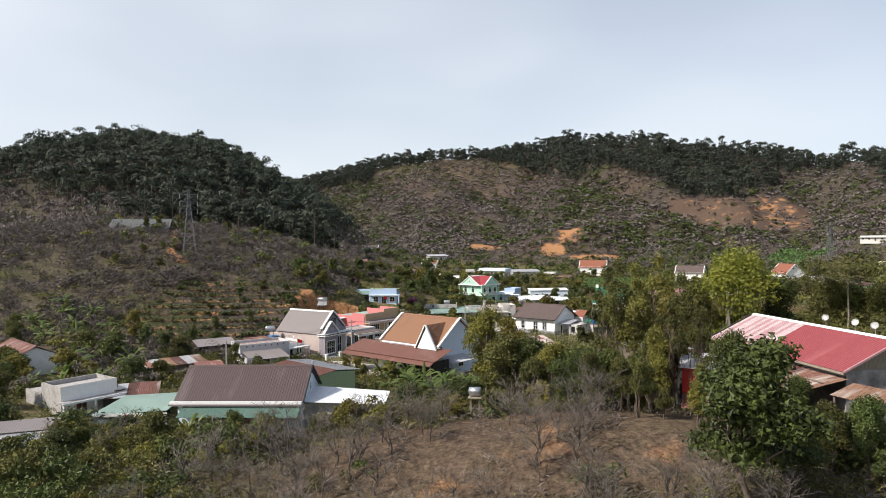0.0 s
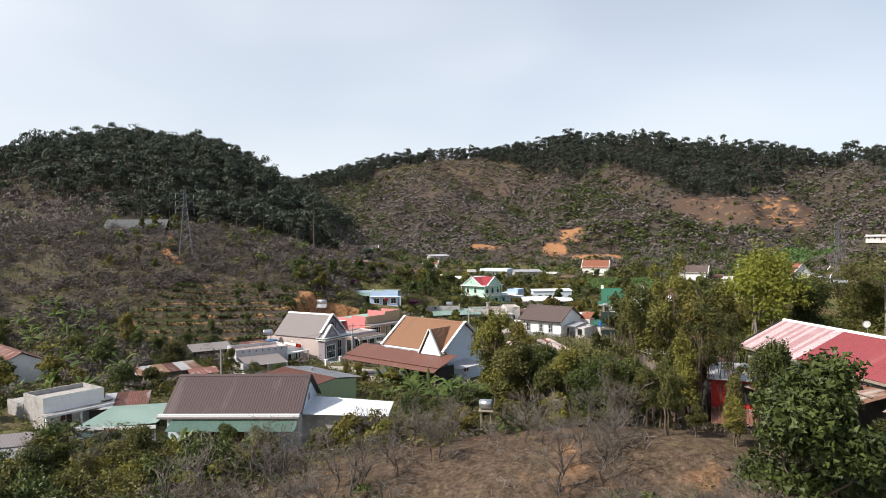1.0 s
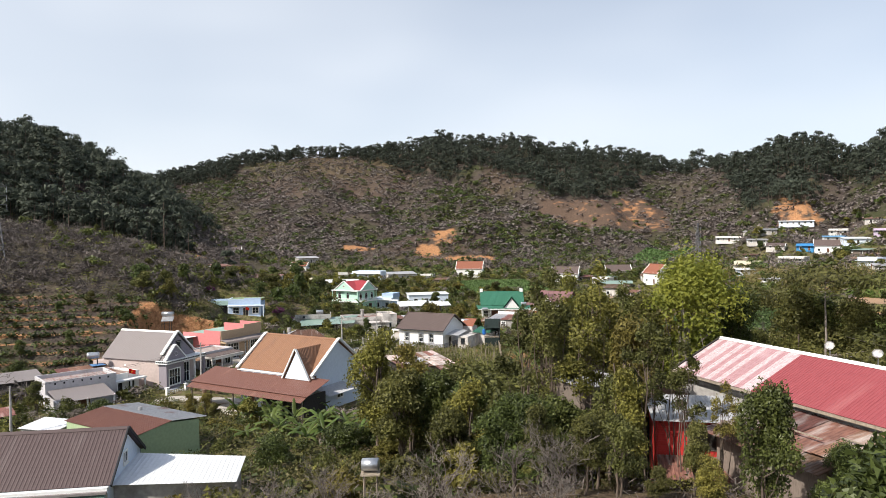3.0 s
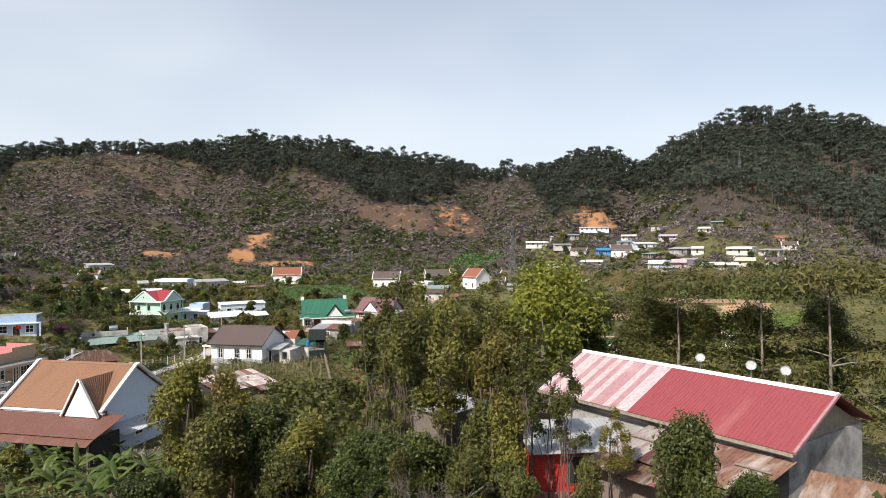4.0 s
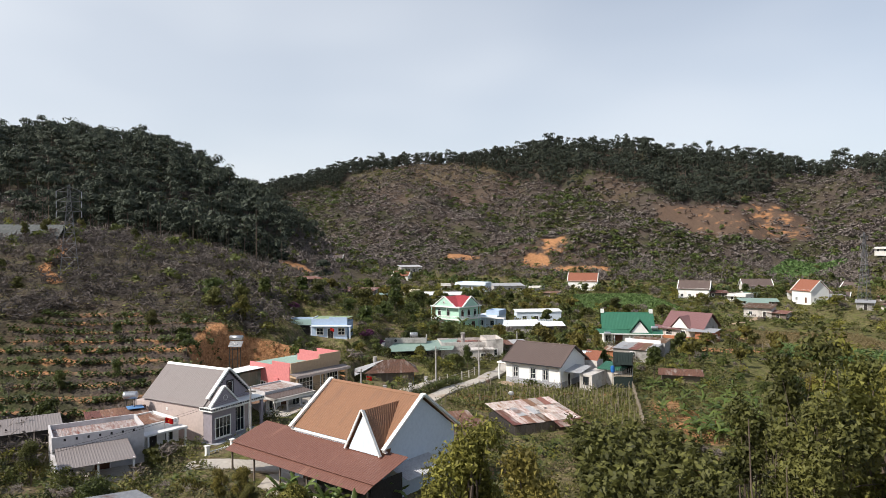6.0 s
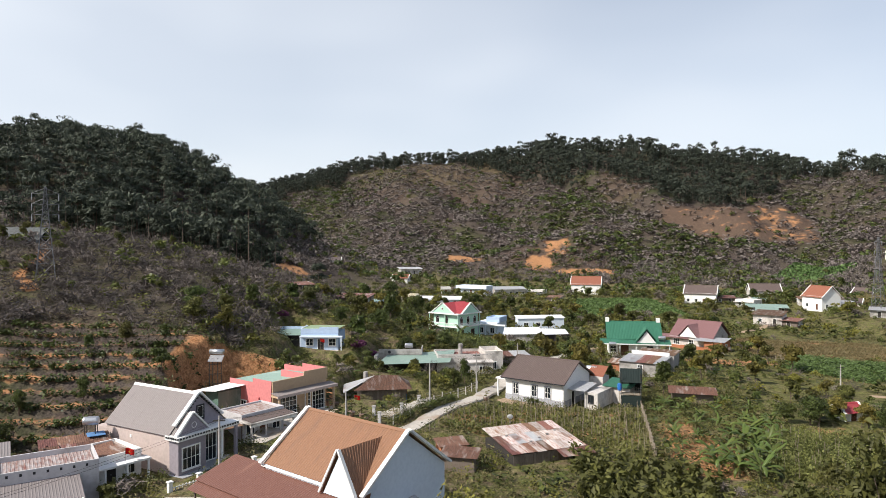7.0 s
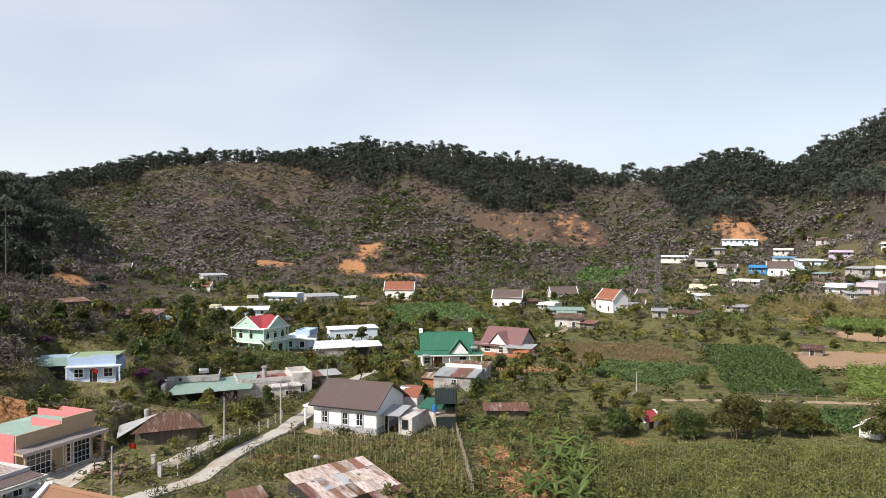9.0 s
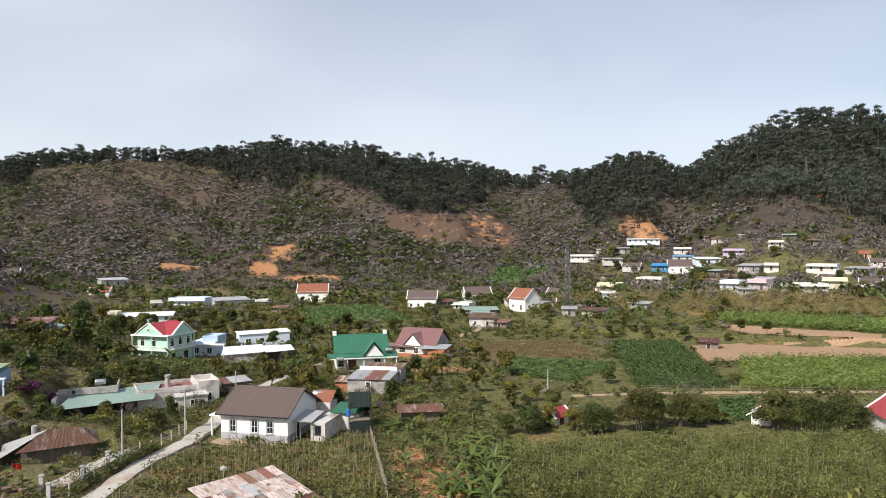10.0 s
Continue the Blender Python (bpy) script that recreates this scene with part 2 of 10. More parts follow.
# ---------------------------------------------------------------- the lie of the land
# ridge round the valley, by bearing from the valley's middle: bearing, crest distance, crest height, foot distance
RIDGE = [(-180, 700, 60, 300), (-120, 600, 60, 260), (-75, 620, 70, 300), (-50, 760, 70, 330), (-30, 850, 76, 400), (-21, 860, 96, 400), (-18, 850, 105, 395), (-15, 840, 119, 390),
         (-12.5, 820, 123, 385), (-10, 800, 126, 380), (-6.5, 795, 124, 375), (-3, 790, 127, 370), (0, 780, 131, 368), (1.6, 775, 137, 366), (3, 770, 142, 365), (6, 758, 136, 362),
         (9, 745, 132, 360), (11, 740, 127, 355), (13, 735, 119, 350), (16, 738, 114, 345), (19, 740, 111, 340), (21.4, 769, 107, 335), (24, 800, 100, 330), (26, 750, 99, 310),
         (28, 700, 92, 290), (30, 675, 95, 280), (32, 650, 102, 270), (34, 650, 103, 265), (35, 650, 102, 262), (36, 670, 97, 260), (37, 690, 91, 258), (38, 673, 93, 255),
         (40, 640, 106, 250), (43, 610, 115, 250), (46, 590, 123, 250), (48, 590, 119, 250), (50, 590, 119, 250), (52, 590, 111, 250), (60, 600, 80, 250), (80, 640, 60, 260),
         (110, 650, 55, 280), (180, 700, 60, 300)]
_rb = np.array(RIDGE, float)


def wobble(x, y, step, seed=0.0):
    """Cheap smooth noise, about -1 to 1."""
    a, b = x / step + seed * 1.7, y / step - seed * 0.9
    return (np.sin(a * 1.0 + 1.3 * np.sin(b * 0.7 + seed)) * np.cos(b * 1.1 + 0.8 * np.sin(a * 0.6)) +
            0.5 * np.sin(a * 2.3 + b * 1.7 + seed) + 0.35 * np.cos(a * 3.9 - b * 3.1 + 2 * seed)) / 1.6


def bump(x, y, cx, cy, sx, sy, h, p=1.0):
    return h * np.exp(-(((x - cx) / sx) ** 2 + ((y - cy) / sy) ** 2) ** p)


def step_up(v, lo, hi):
    u = np.clip((v - lo) / (hi - lo), 0, 1)
    return u * u * (3 - 2 * u)


# levelled plots under the houses: x, y, half width, height
PLOTS = [(3.4, 93, 9, 0.0), (-17, 38, 11, 1.1), (-41, 53, 8, 1.4), (-36, 72, 8, 1.3), (-29, -3, 9, 2.9), (-43, 38, 8, 1.6), (25, -9, 7, 8.6),
         (-43, 114, 8, 4.6), (-18, 112, 13, 0.3), (-20, 174, 9, -1.4), (27, 146, 11, -1.2), (24, 119, 7, -0.7), (46, 168, 12, -2.6),
         (-46, 1, 6, 2.9), (-30, 14, 7, 2.2), (1, 64, 7, 0.3), (-51, 23, 6, 3.0), (-24, 87, 6, 0.2), (-37, 98, 7, 3.6)]


def terrace_at(x, y, z):
    """How much of the orchard terraces is here, and the count of steps up to the height z."""
    zone = step_up(-x, 49, 53) * step_up(x, -92, -80) * step_up(y, 42, 50) * (1 - step_up(y, 84, 92))
    return zone, 4.2 + 0.25 * (y - 56) + 0.035 * (-x - 62) + 0.12 * wobble(x, y, 9, 4.0)


def land(x, y):
    """Height of the ground."""
    x, y = np.asarray(x, float), np.asarray(y, float)
    r, az = np.hypot(x, y) + 1e-6, np.degrees(np.arctan2(x, y))
    rc, zc, rf = (np.interp(az, _rb[:, 0], _rb[:, k]) for k in (1, 2, 3))
    u = (r - rf) / (rc - rf)
    rise = np.clip(u, 0, 1) ** 1.45
    over = np.clip(u - 1, 0, None)
    z = zc * (rise - 0.55 * (1 - np.exp(-over * 1.5)))
    gully = wobble(x + 0.3 * y, y * 0.5, 33, 1.0) * 10 + wobble(x, y, 15, 2.0) * 2.6
    z += gully * step_up(u, 0.05, 0.4) * (1 - 0.75 * step_up(u, 0.75, 1.0)) * (u < 1.6)
    # wooded hill and its shelf on the west side
    z += bump(x, y, -250, 335, 122, 140, 76.5, 1.3) * (1 + 0.04 * wobble(x, y, 30, 3.0))
    # spur with the stepped digging
    z += bump(x, y, 22, 452, 46, 34, 17)
    z += bump(x, y, -135, 140, 88, 78, 25, 1.3)
    # knoll on which the walk begins
    z += bump(x, y, 34, -45, 58, 55, 9.5)
    z += bump(x, y, 2, -17, 20, 9, 3.2, 1.6)
    z += bump(x, y, -60, 92, 15, 16, 2.2)
    z += 1.4 * step_up(-x, 0, 45)
    z += bump(x, y, -70, -20, 40, 50, 3)
    # the stream's low ground
    z -= 2.9 * np.exp(-((y - 178) / 48) ** 2) * step_up(x, -60, -10) * (1 - step_up(x, 150, 190))
    # terraces of the orchard slope
    t_zone, q = terrace_at(x, y, z)
    stair = (np.floor(q) + step_up(q - np.floor(q), 0.74, 1.0)) * 1.0
    z = z + t_zone * (stair - z)
    # terraces of a cleared patch on the far slope
    f_zone = ((az > 19.4) & (az < 23.4) & (r > 500) & (r < 620)).astype(float)
    q = z / 3.6
    z = z + f_zone * ((np.floor(q) + step_up(q - np.floor(q), 0.6, 1.0)) * 3.6 - z)
    # digging on the spur
    f_zone = bump(az, r, 2.8, 436, 3.0, 26, 1.0, 3.0)
    q = z / 4.0 + 0.1 * wobble(x, y, 6, 3.0)
    z = z + f_zone * ((np.floor(q) + step_up(q - np.floor(q), 0.65, 1.0)) * 4.0 - z)
    # bank cut into the slope behind the village houses
    cut = bump(x, y, -40.5, 77.5, 12.5, 11.0, 1.0, 9.0)
    z = z - cut * np.clip(z - 1.6, 0, 12)
    rill = np.arctan2(y - 77.5, x + 40.5) * 12.0
    z += (0.35 * wobble(x * 3, y * 3, 4, 2.0) + 0.9 * wobble(rill, np.hypot(x + 40.5, y - 77.5) * 0.3, 1.6, 3.0)) * cut * (1 - cut) * 4
    # raised bank along the far side of the fields
    s = 0.79 * (x - 141) + 0.61 * (y - 157) + 0.8 * wobble(x, y, 9, 2.0)
    z += (2.4 * step_up(s, 0, 3.5) + 2.6 * step_up(s, 52, 58)) * step_up(y, 88, 104) * step_up(x, 95, 115) * (1 - step_up(r, 280, 330))
    for px, py, half, pz in PLOTS:
        d = np.maximum(np.abs(x - px), np.abs(y - py)) / half
        z = z + (pz - z) * (1 - step_up(d, 0.75, 1.25))
    z += 0.25 * wobble(x, y, 6, 5.0) * np.minimum.reduce([step_up(np.maximum(np.abs(x - q[0]), np.abs(y - q[1])) / q[2], 0.8, 1.5) for q in PLOTS]) * step_up(r, 5, 20) * (1 - 0.8 * ((y > 60) & (x > 15) & (x < 150) & (y < 200)))
    return z


def ground_z(x, y):
    return float(land(np.array([x]), np.array([y]))[0])


# ---------------------------------------------------------------- fields: who grows where
FIELDS = {  # four corners in turn
    "bean": [(66, 155), (86, 131), (64, 112), (55, 130)],
    "leek": [(110, 176), (130, 168), (90, 97), (73, 103)],
    "soil": [(127, 158), (143, 156), (170, 127), (147, 111), (108, 127)],
    "maize": [(115, 123), (160, 104), (125, 80), (91, 95)],
    "strip": [(168, 193), (190, 145), (175, 133), (160, 185)],
    "pale": [(160, 184), (173, 133), (166, 127), (150, 160), (154, 176)],
    "garden": [(77, 89), (88, 88), (75, 76), (66, 77)],
    "near": [(31, 74), (92, 61), (84, 36), (26, 56)],
    "vines": [(-2, 84), (16.5, 84.5), (14, 61), (4, 68), (-6, 68), (-11.5, 72)],
    "rows": [(5, 60), (18, 56), (19, 33), (4, 28)],
    "coffee": [(-20, 163), (16, 162), (12, 148), (-4, 142), (-17, 141)],
    "cabbage": [(26, 298), (60, 303), (62, 234), (18, 229)],
    "dry": [(62, 190), (100, 181), (92, 146), (57, 150)],
    "far": [(172, 408), (184, 362), (150, 350), (140, 372)],
}


def inside(name, x, y):
    c = FIELDS[name]
    hit = np.zeros(np.shape(x), bool)
    for (x0, y0), (x1, y1) in zip(c, c[1:] + c[:1]):
        if y0 != y1:
            hit ^= ((y0 > y) != (y1 > y)) & (x < (x1 - x0) * (y - y0) / (y1 - y0) + x0)
    return hit


def open_ground(x, y, margin=1.15):
    """True where no house plot, field or lane is."""
    ok = np.ones(np.shape(x), bool)
    for px, py, half, _ in PLOTS:
        ok &= np.maximum(np.abs(x - px), np.abs(y - py)) > half * margin
    for f in FIELDS:
        ok &= ~inside(f, x, y)
    return ok & (np.abs(lane_offset(x, y)) > 3.2)


LANE = [(-30, 50), (-24.5, 59), (-15.8, 69), (-11.9, 80.3), (-7.8, 88.2), (-5.5, 97), (-4, 104.4), (-0.5, 114), (2, 124), (9, 141), (14, 156)]


def lane_offset(x, y, line=None):
    line = line or LANE
    best = np.full(np.shape(x), 1e9)
    for (x0, y0), (x1, y1) in zip(line, line[1:]):
        dx, dy = x1 - x0, y1 - y0
        u = np.clip(((x - x0) * dx + (y - y0) * dy) / (dx * dx + dy * dy), 0, 1)
        best = np.minimum(best, np.hypot(x - x0 - u * dx, y - y0 - u * dy))
    return best


def slab(x, y):
    """The hillside cleared for planting under the pines."""
    r, az = np.hypot(x, y), np.degrees(np.arctan2(x, y))
    top, foot = np.interp(az, (12, 16, 19.3, 21.3, 24), (570, 563, 608, 622, 600)), np.interp(az, (12, 13.7, 18, 21, 24), (540, 486, 505, 506, 518))
    w = 8 * wobble(x, y, 20, 8.0)
    return step_up(az, 11.6, 12.6) * (1 - step_up(az, 23, 24.5)) * step_up(r + w, foot - 8, foot + 8) * (1 - step_up(r + w, top - 4, top + 8))


def zone_masks(x, y, z):
    """Bare orange soil, green crop, forest floor: the share of each."""
    r, az = np.hypot(x, y), np.degrees(np.arctan2(x, y))
    n = 0.5 + 0.5 * wobble(x, y, 14, 7.0)
    soil = 0.2 * step_up(n, 0.6, 0.9) * (z < 4)
    scar = np.zeros_like(x)
    for a, d, sa, sd in ((3.2, 446, 1.5, 12), (1.6, 424, 1.3, 8), (2.4, 434, 2.2, 3), (-5.0, 455, 2.0, 14), (5.6, 410, 2.6, 5), (34.2, 470, 1.9, 17), (34.9, 450, 1.4, 9), (33.6, 492, 1.1, 10),
                         (47.5, 470, 1.5, 15), (-20.7, 298, 1.5, 12)):
        scar = np.maximum(scar, np.exp(-(((az - a) / sa) ** 2 + ((r - d) / sd) ** 2) ** 2) * (0.7 + 0.5 * n))
    step = z / 4.0 - np.floor(z / 4.0)
    scar = scar * np.where(((az > -2) & (az < 8)) | ((az > 31) & (az < 37)), 0.6 + 0.55 * (step < 0.62), 1.0)
    cut = bump(x, y, -42, 79, 13.0, 11.0, 1.3, 5.0)
    trail = 0.9 * np.exp(-(lane_offset(x, y, [(-117, 134), (-110, 122), (-104, 113), (-99.5, 102), (-93, 97)]) / 1.2) ** 2)
    orchard = 0.32 * bump(x, y, -1, -21, 18, 11, 1.0, 2.0) * (0.55 + 0.45 * n)
    yards = 0.8 * bump(x, y, 47, 141, 11, 6, 1.0, 2.0) + 0.9 * bump(x, y, 21, 66, 4.5, 13, 1.0, 2.0) + 0.7 * bump(x, y, -3, 76, 9, 3, 1.0, 2.0)
    slab_zone = slab(x, y) * np.where(az > 19.4, 0.42 * (z / 3.6 - np.floor(z / 3.6) < 0.5), 0.16)
    t_zone, q = terrace_at(x, y, z)
    tread = 0.56 * t_zone * (q - np.floor(q) < 0.7) * (0.6 + 0.4 * n)
    soil = np.clip(np.maximum.reduce([soil, scar, cut, trail, orchard, yards, slab_zone, tread]), 0, 1)
    green = 0.75 * step_up(r, 60, 90) * (1 - step_up(r, 300, 380)) * (x > -20) * (0.45 + 0.5 * n)
    soil[inside("soil", x, y)] = 0.3
    for f, a, b in (("bean", 0.2, 1), ("leek", 0.15, 1), ("maize", 0.3, 0.8), ("near", 0.2, 0.9), ("vines", 0.35, 0.6), ("cabbage", 0.1, 1), ("far", 0, 1), ("rows", 0.3, 0.5),
                    ("coffee", 0.2, 0.9), ("dry", 0.35, 0.15), ("strip", 0.3, 0.8), ("pale", 0.3, 0), ("garden", 0.3, 0.8)):
        m = inside(f, x, y)
        soil[m], green[m] = a, b
    wood = 0.95 * step_up(z, 2.5, 12) * np.maximum(step_up(r, 330, 420), step_up(-x, 46, 60) * (0.72 + 0.28 * step_up(y, 150, 200))) * (0.8 + 0.3 * n) * (1 - 0.75 * step_up(z, 88, 104) * (az > -14) * (az < -1))
    wood = np.maximum(wood, 0.95 * t_zone * (q - np.floor(q) > 0.7))
    # brown slopes cleared of scrub
    brown = np.maximum.reduce([slab(x, y), step_up(az, -13, -10) * (1 - step_up(az, -1, 2.5)) * step_up(r + 30 * wobble(x, y, 40, 2.0), 625, 670) * (z > 55),
                               step_up(az, 6.6, 7.6) * (1 - step_up(az, 10.2, 11)) * step_up(r, 575, 600), 0.8 * bump(x, y, 18, 430, 50, 26, 1.0, 2.0), 0.6 * bump(x, y, -150, 700, 60, 70, 1.0, 2.0)])
    brown = np.maximum(brown * (0.3 + 0.5 * n), slab(x, y))
    brown = np.maximum(brown, 0.9 * t_zone * (q - np.floor(q) < 0.72))
    brown = np.maximum(brown, (0.75 + 0.25 * n) * bump(x, y, 0, -22, 24, 13, 1.0, 2.0))
    return soil, np.clip(green, 0, 1), wood, np.clip(brown, 0, 1)


def build_ground():
    rings = [3.0]
    while rings[-1] < 4200:
        rings.append(rings[-1] + (0.8 if rings[-1] < 195 else rings[-1] * 0.014))
    rings = np.array(rings)
    ang = np.radians(np.concatenate([np.arange(-62, 62, 0.36), np.arange(62, 298, 3.0)]))
    na, nr = len(ang), len(rings)
    R, A = np.meshgrid(rings, ang, indexing="ij")
    cx, cy = 0.0, -72.0
    X, Y = cx + R * np.sin(A), cy + R * np.cos(A)
    Z = land(X, Y)
    verts = np.stack([X, Y, Z], -1).reshape(-1, 3)
    idx = np.arange(nr * na).reshape(nr, na)
    a, b = idx[:-1], idx[1:]
    faces = np.stack([a, np.roll(a, -1, 1), np.roll(b, -1, 1), b], -1).reshape(-1, 4)
    centre = len(verts)
    verts = np.vstack([verts, [[cx, cy, ground_z(cx, cy)]]])
    tris = [(centre, int(idx[0, (k + 1) % na]), int(idx[0, k])) for k in range(na)]
    me = bpy.data.meshes.new("ground")
    me.from_pydata(verts.tolist(), [], [tuple(f) for f in faces[:, ::-1].tolist()] + [t[::-1] for t in tris])
    me.polygons.foreach_set("use_smooth", [True] * len(me.polygons))
    s, g, w, br = zone_masks(verts[:, 0], verts[:, 1], verts[:, 2])
    attr = me.color_attributes.new("cover", "FLOAT_COLOR", "POINT")
    attr.data.foreach_set("color", np.stack([s, g, w, br], -1).astype(np.float32).ravel())
    me.update()
    ob = new("ground", me)
    tagged(ob, "valley floor and dry grassy hillsides with bare orange earth", "ground", kind="structure")
    m = bpy.data.materials.new("earth and dry grass")
    m.use_nodes = True
    nt = m.node_tree
    bsdf = nt.nodes["Principled BSDF"]
    at = nt.nodes.new("ShaderNodeVertexColor")
    at.layer_name = "cover"
    sep = nt.nodes.new("ShaderNodeSeparateColor")
    nt.links.new(at.outputs["Color"], sep.inputs["Color"])
    fine, mid, wide = noise_tex(nt, 1.4, 8.0), noise_tex(nt, 0.16, 7.0), noise_tex(nt, 0.03, 5.0)
    dry = ramp_between(nt, fine, (0.105, 0.078, 0.05), (0.235, 0.185, 0.115), 0.3, 0.7)
    grass = ramp_between(nt, fine, (0.06, 0.067, 0.02), (0.19, 0.187, 0.064), 0.3, 0.7)
    earth = ramp_between(nt, fine, (0.25, 0.115, 0.053), (0.52, 0.28, 0.14), 0.3, 0.7)
    litter = ramp_between(nt, fine, (0.044, 0.034, 0.031), (0.1, 0.079, 0.071), 0.3, 0.7)
    tilled = ramp_between(nt, fine, (0.066, 0.045, 0.034), (0.155, 0.106, 0.078), 0.3, 0.7)
    tuft = noise_tex(nt, 0.55, 9.0, rough=0.7)
    patch = nt.nodes.new("ShaderNodeMapRange")
    patch.inputs["From Min"].default_value, patch.inputs["From Max"].default_value = 0.42, 0.58
    nt.links.new(tuft, patch.inputs["Value"])
    weeds = nt.nodes.new("ShaderNodeMapRange")
    weeds.inputs["From Min"].default_value, weeds.inputs["From Max"].default_value, weeds.inputs["To Max"].default_value = 0.5, 0.66, 0.6
    nt.links.new(noise_tex(nt, 0.28, 9.0, (1.3, 0.8, 1), 0.68), weeds.inputs["Value"])
    grass = mixed(nt, weeds.outputs["Result"], grass, ramp_between(nt, fine, (0.014, 0.02, 0.008), (0.055, 0.065, 0.022), 0.3, 0.7))
    dry = mixed(nt, weeds.outputs["Result"], dry, ramp_between(nt, fine, (0.05, 0.042, 0.022), (0.13, 0.11, 0.06), 0.3, 0.7))
    col = mixed(nt, patch.outputs["Result"], dry, grass)
    col = mixed(nt, sep.outputs["Green"], col, grass)
    moss = nt.nodes.new("ShaderNodeMapRange")
    moss.inputs["From Min"].default_value, moss.inputs["From Max"].default_value = 0.5, 0.62
    nt.links.new(wide, moss.inputs["Value"])
    litter = mixed(nt, moss.outputs["Result"], litter, (0.045, 0.05, 0.024))
    col = mixed(nt, sep.outputs["Blue"], col, litter)
    col = mixed(nt, at.outputs["Alpha"], col, tilled)
    edge = nt.nodes.new("ShaderNodeMath")
    edge.operation = "ADD"
    nt.links.new(sep.outputs["Red"], edge.inputs[0])
    shift = nt.nodes.new("ShaderNodeMapRange")
    shift.inputs["To Min"].default_value, shift.inputs["To Max"].default_value = -0.35, 0.35
    shift.inputs["From Min"].default_value, shift.inputs["From Max"].default_value = 0.3, 0.7
    nt.links.new(mid, shift.inputs["Value"])
    nt.links.new(shift.outputs["Result"], edge.inputs[1])
    soft = nt.nodes.new("ShaderNodeMapRange")
    soft.inputs["From Min"].default_value, soft.inputs["From Max"].default_value = 0.3, 0.62
    nt.links.new(edge.outputs["Value"], soft.inputs["Value"])
    col = mixed(nt, soft.outputs["Result"], col, earth)
    crumb, value = nt.nodes.new("ShaderNodeHueSaturation"), nt.nodes.new("ShaderNodeMapRange")
    value.inputs["From Min"].default_value, value.inputs["From Max"].default_value = 0.36, 0.64
    value.inputs["To Min"].default_value, value.inputs["To Max"].default_value = 0.5, 1.3
    nt.links.new(noise_tex(nt, 3.6, 8.0, rough=0.72), value.inputs["Value"])
    nt.links.new(value.outputs["Result"], crumb.inputs["Value"])
    nt.links.new(col, crumb.inputs["Color"])
    nt.links.new(crumb.outputs["Color"], bsdf.inputs["Base Color"])
    bsdf.inputs["Roughness"].default_value = 0.95
    bsdf.inputs["Specular IOR Level"].default_value = 0.1
    bp = nt.nodes.new("ShaderNodeBump")
    bp.inputs["Strength"].default_value, bp.inputs["Distance"].default_value = 0.6, 0.35
    nt.links.new(fine, bp.inputs["Height"])
    nt.links.new(bp.outputs["Normal"], bsdf.inputs["Normal"])
    me.materials.append(m)
    return ob


ground = build_ground()

# ---------------------------------------------------------------- building helpers
def thing(name, m, label, category, group="", kind=""):
    """An empty at the base of a thing, at the pose m."""
    ob = new(name)
    ob.matrix_basis = m
    ob.empty_display_size = 0.5
    return tagged(ob, label, category, group, kind)


def part(name, bm, material, parent, label="", m=None, smooth=False):
    me = bpy.data.meshes.new(name)
    bm.to_mesh(me)
    bm.free()
    if material:
        me.materials.append(material)
    if smooth:
        me.polygons.foreach_set("use_smooth", [True] * len(me.polygons))
    ob = new(name, me)
    ob.parent = parent
    if m is not None:
        ob.matrix_basis = m
    if label:
        ob["label"] = label
    return ob


def raw_part(name, verts, faces, material, parent, label="", smooth=False, kind=""):
    me = bpy.data.meshes.new(name)
    me.from_pydata(verts, [], faces)
    me.materials.append(material)
    if smooth:
        me.polygons.foreach_set("use_smooth", [True] * len(me.polygons))
    me.update()
    ob = new(name, me)
    ob.parent = parent
    return tagged(ob, label, kind=kind)


def box(x0, y0, z0, x1, y1, z1, bm=None, m=None, bevel=0.0):
    bm = bm or bmesh.new()
    vs = [bm.verts.new(p) for p in ((x0, y0, z0), (x1, y0, z0), (x1, y1, z0), (x0, y1, z0), (x0, y0, z1), (x1, y0, z1), (x1, y1, z1), (x0, y1, z1))]
    if m is not None:
        for v in vs:
            v.co = m @ v.co
    fs = [bm.faces.new([vs[k] for k in f]) for f in ((3, 2, 1, 0), (4, 5, 6, 7), (0, 1, 5, 4), (1, 2, 6, 5), (2, 3, 7, 6), (3, 0, 4, 7))]
    if bevel:
        es = list({e for f in fs for e in f.edges})
        bmesh.ops.bevel(bm, geom=es, offset=bevel, segments=1, affect="EDGES")
    return bm


def tube(points, radii, sides=8, bm=None, cap=True):
    """A tapering tube along points."""
    bm = bm or bmesh.new()
    rings = []
    pts = [Vector(p) for p in points]
    for i, p in enumerate(pts):
        d = (pts[min(i + 1, len(pts) - 1)] - pts[max(i - 1, 0)]).normalized()
        q = d.to_track_quat("Z", "Y")
        rr = radii[i] if hasattr(radii, "__len__") else radii
        rings.append([bm.verts.new(p + q @ Vector((rr * math.cos(2 * math.pi * k / sides), rr * math.sin(2 * math.pi * k / sides), 0))) for k in range(sides)])
    for a, b in zip(rings, rings[1:]):
        for k in range(sides):
            bm.faces.new((a[k], a[(k + 1) % sides], b[(k + 1) % sides], b[k]))
    if cap:
        bm.faces.new(rings[0][::-1])
        bm.faces.new(rings[-1])
    return bm


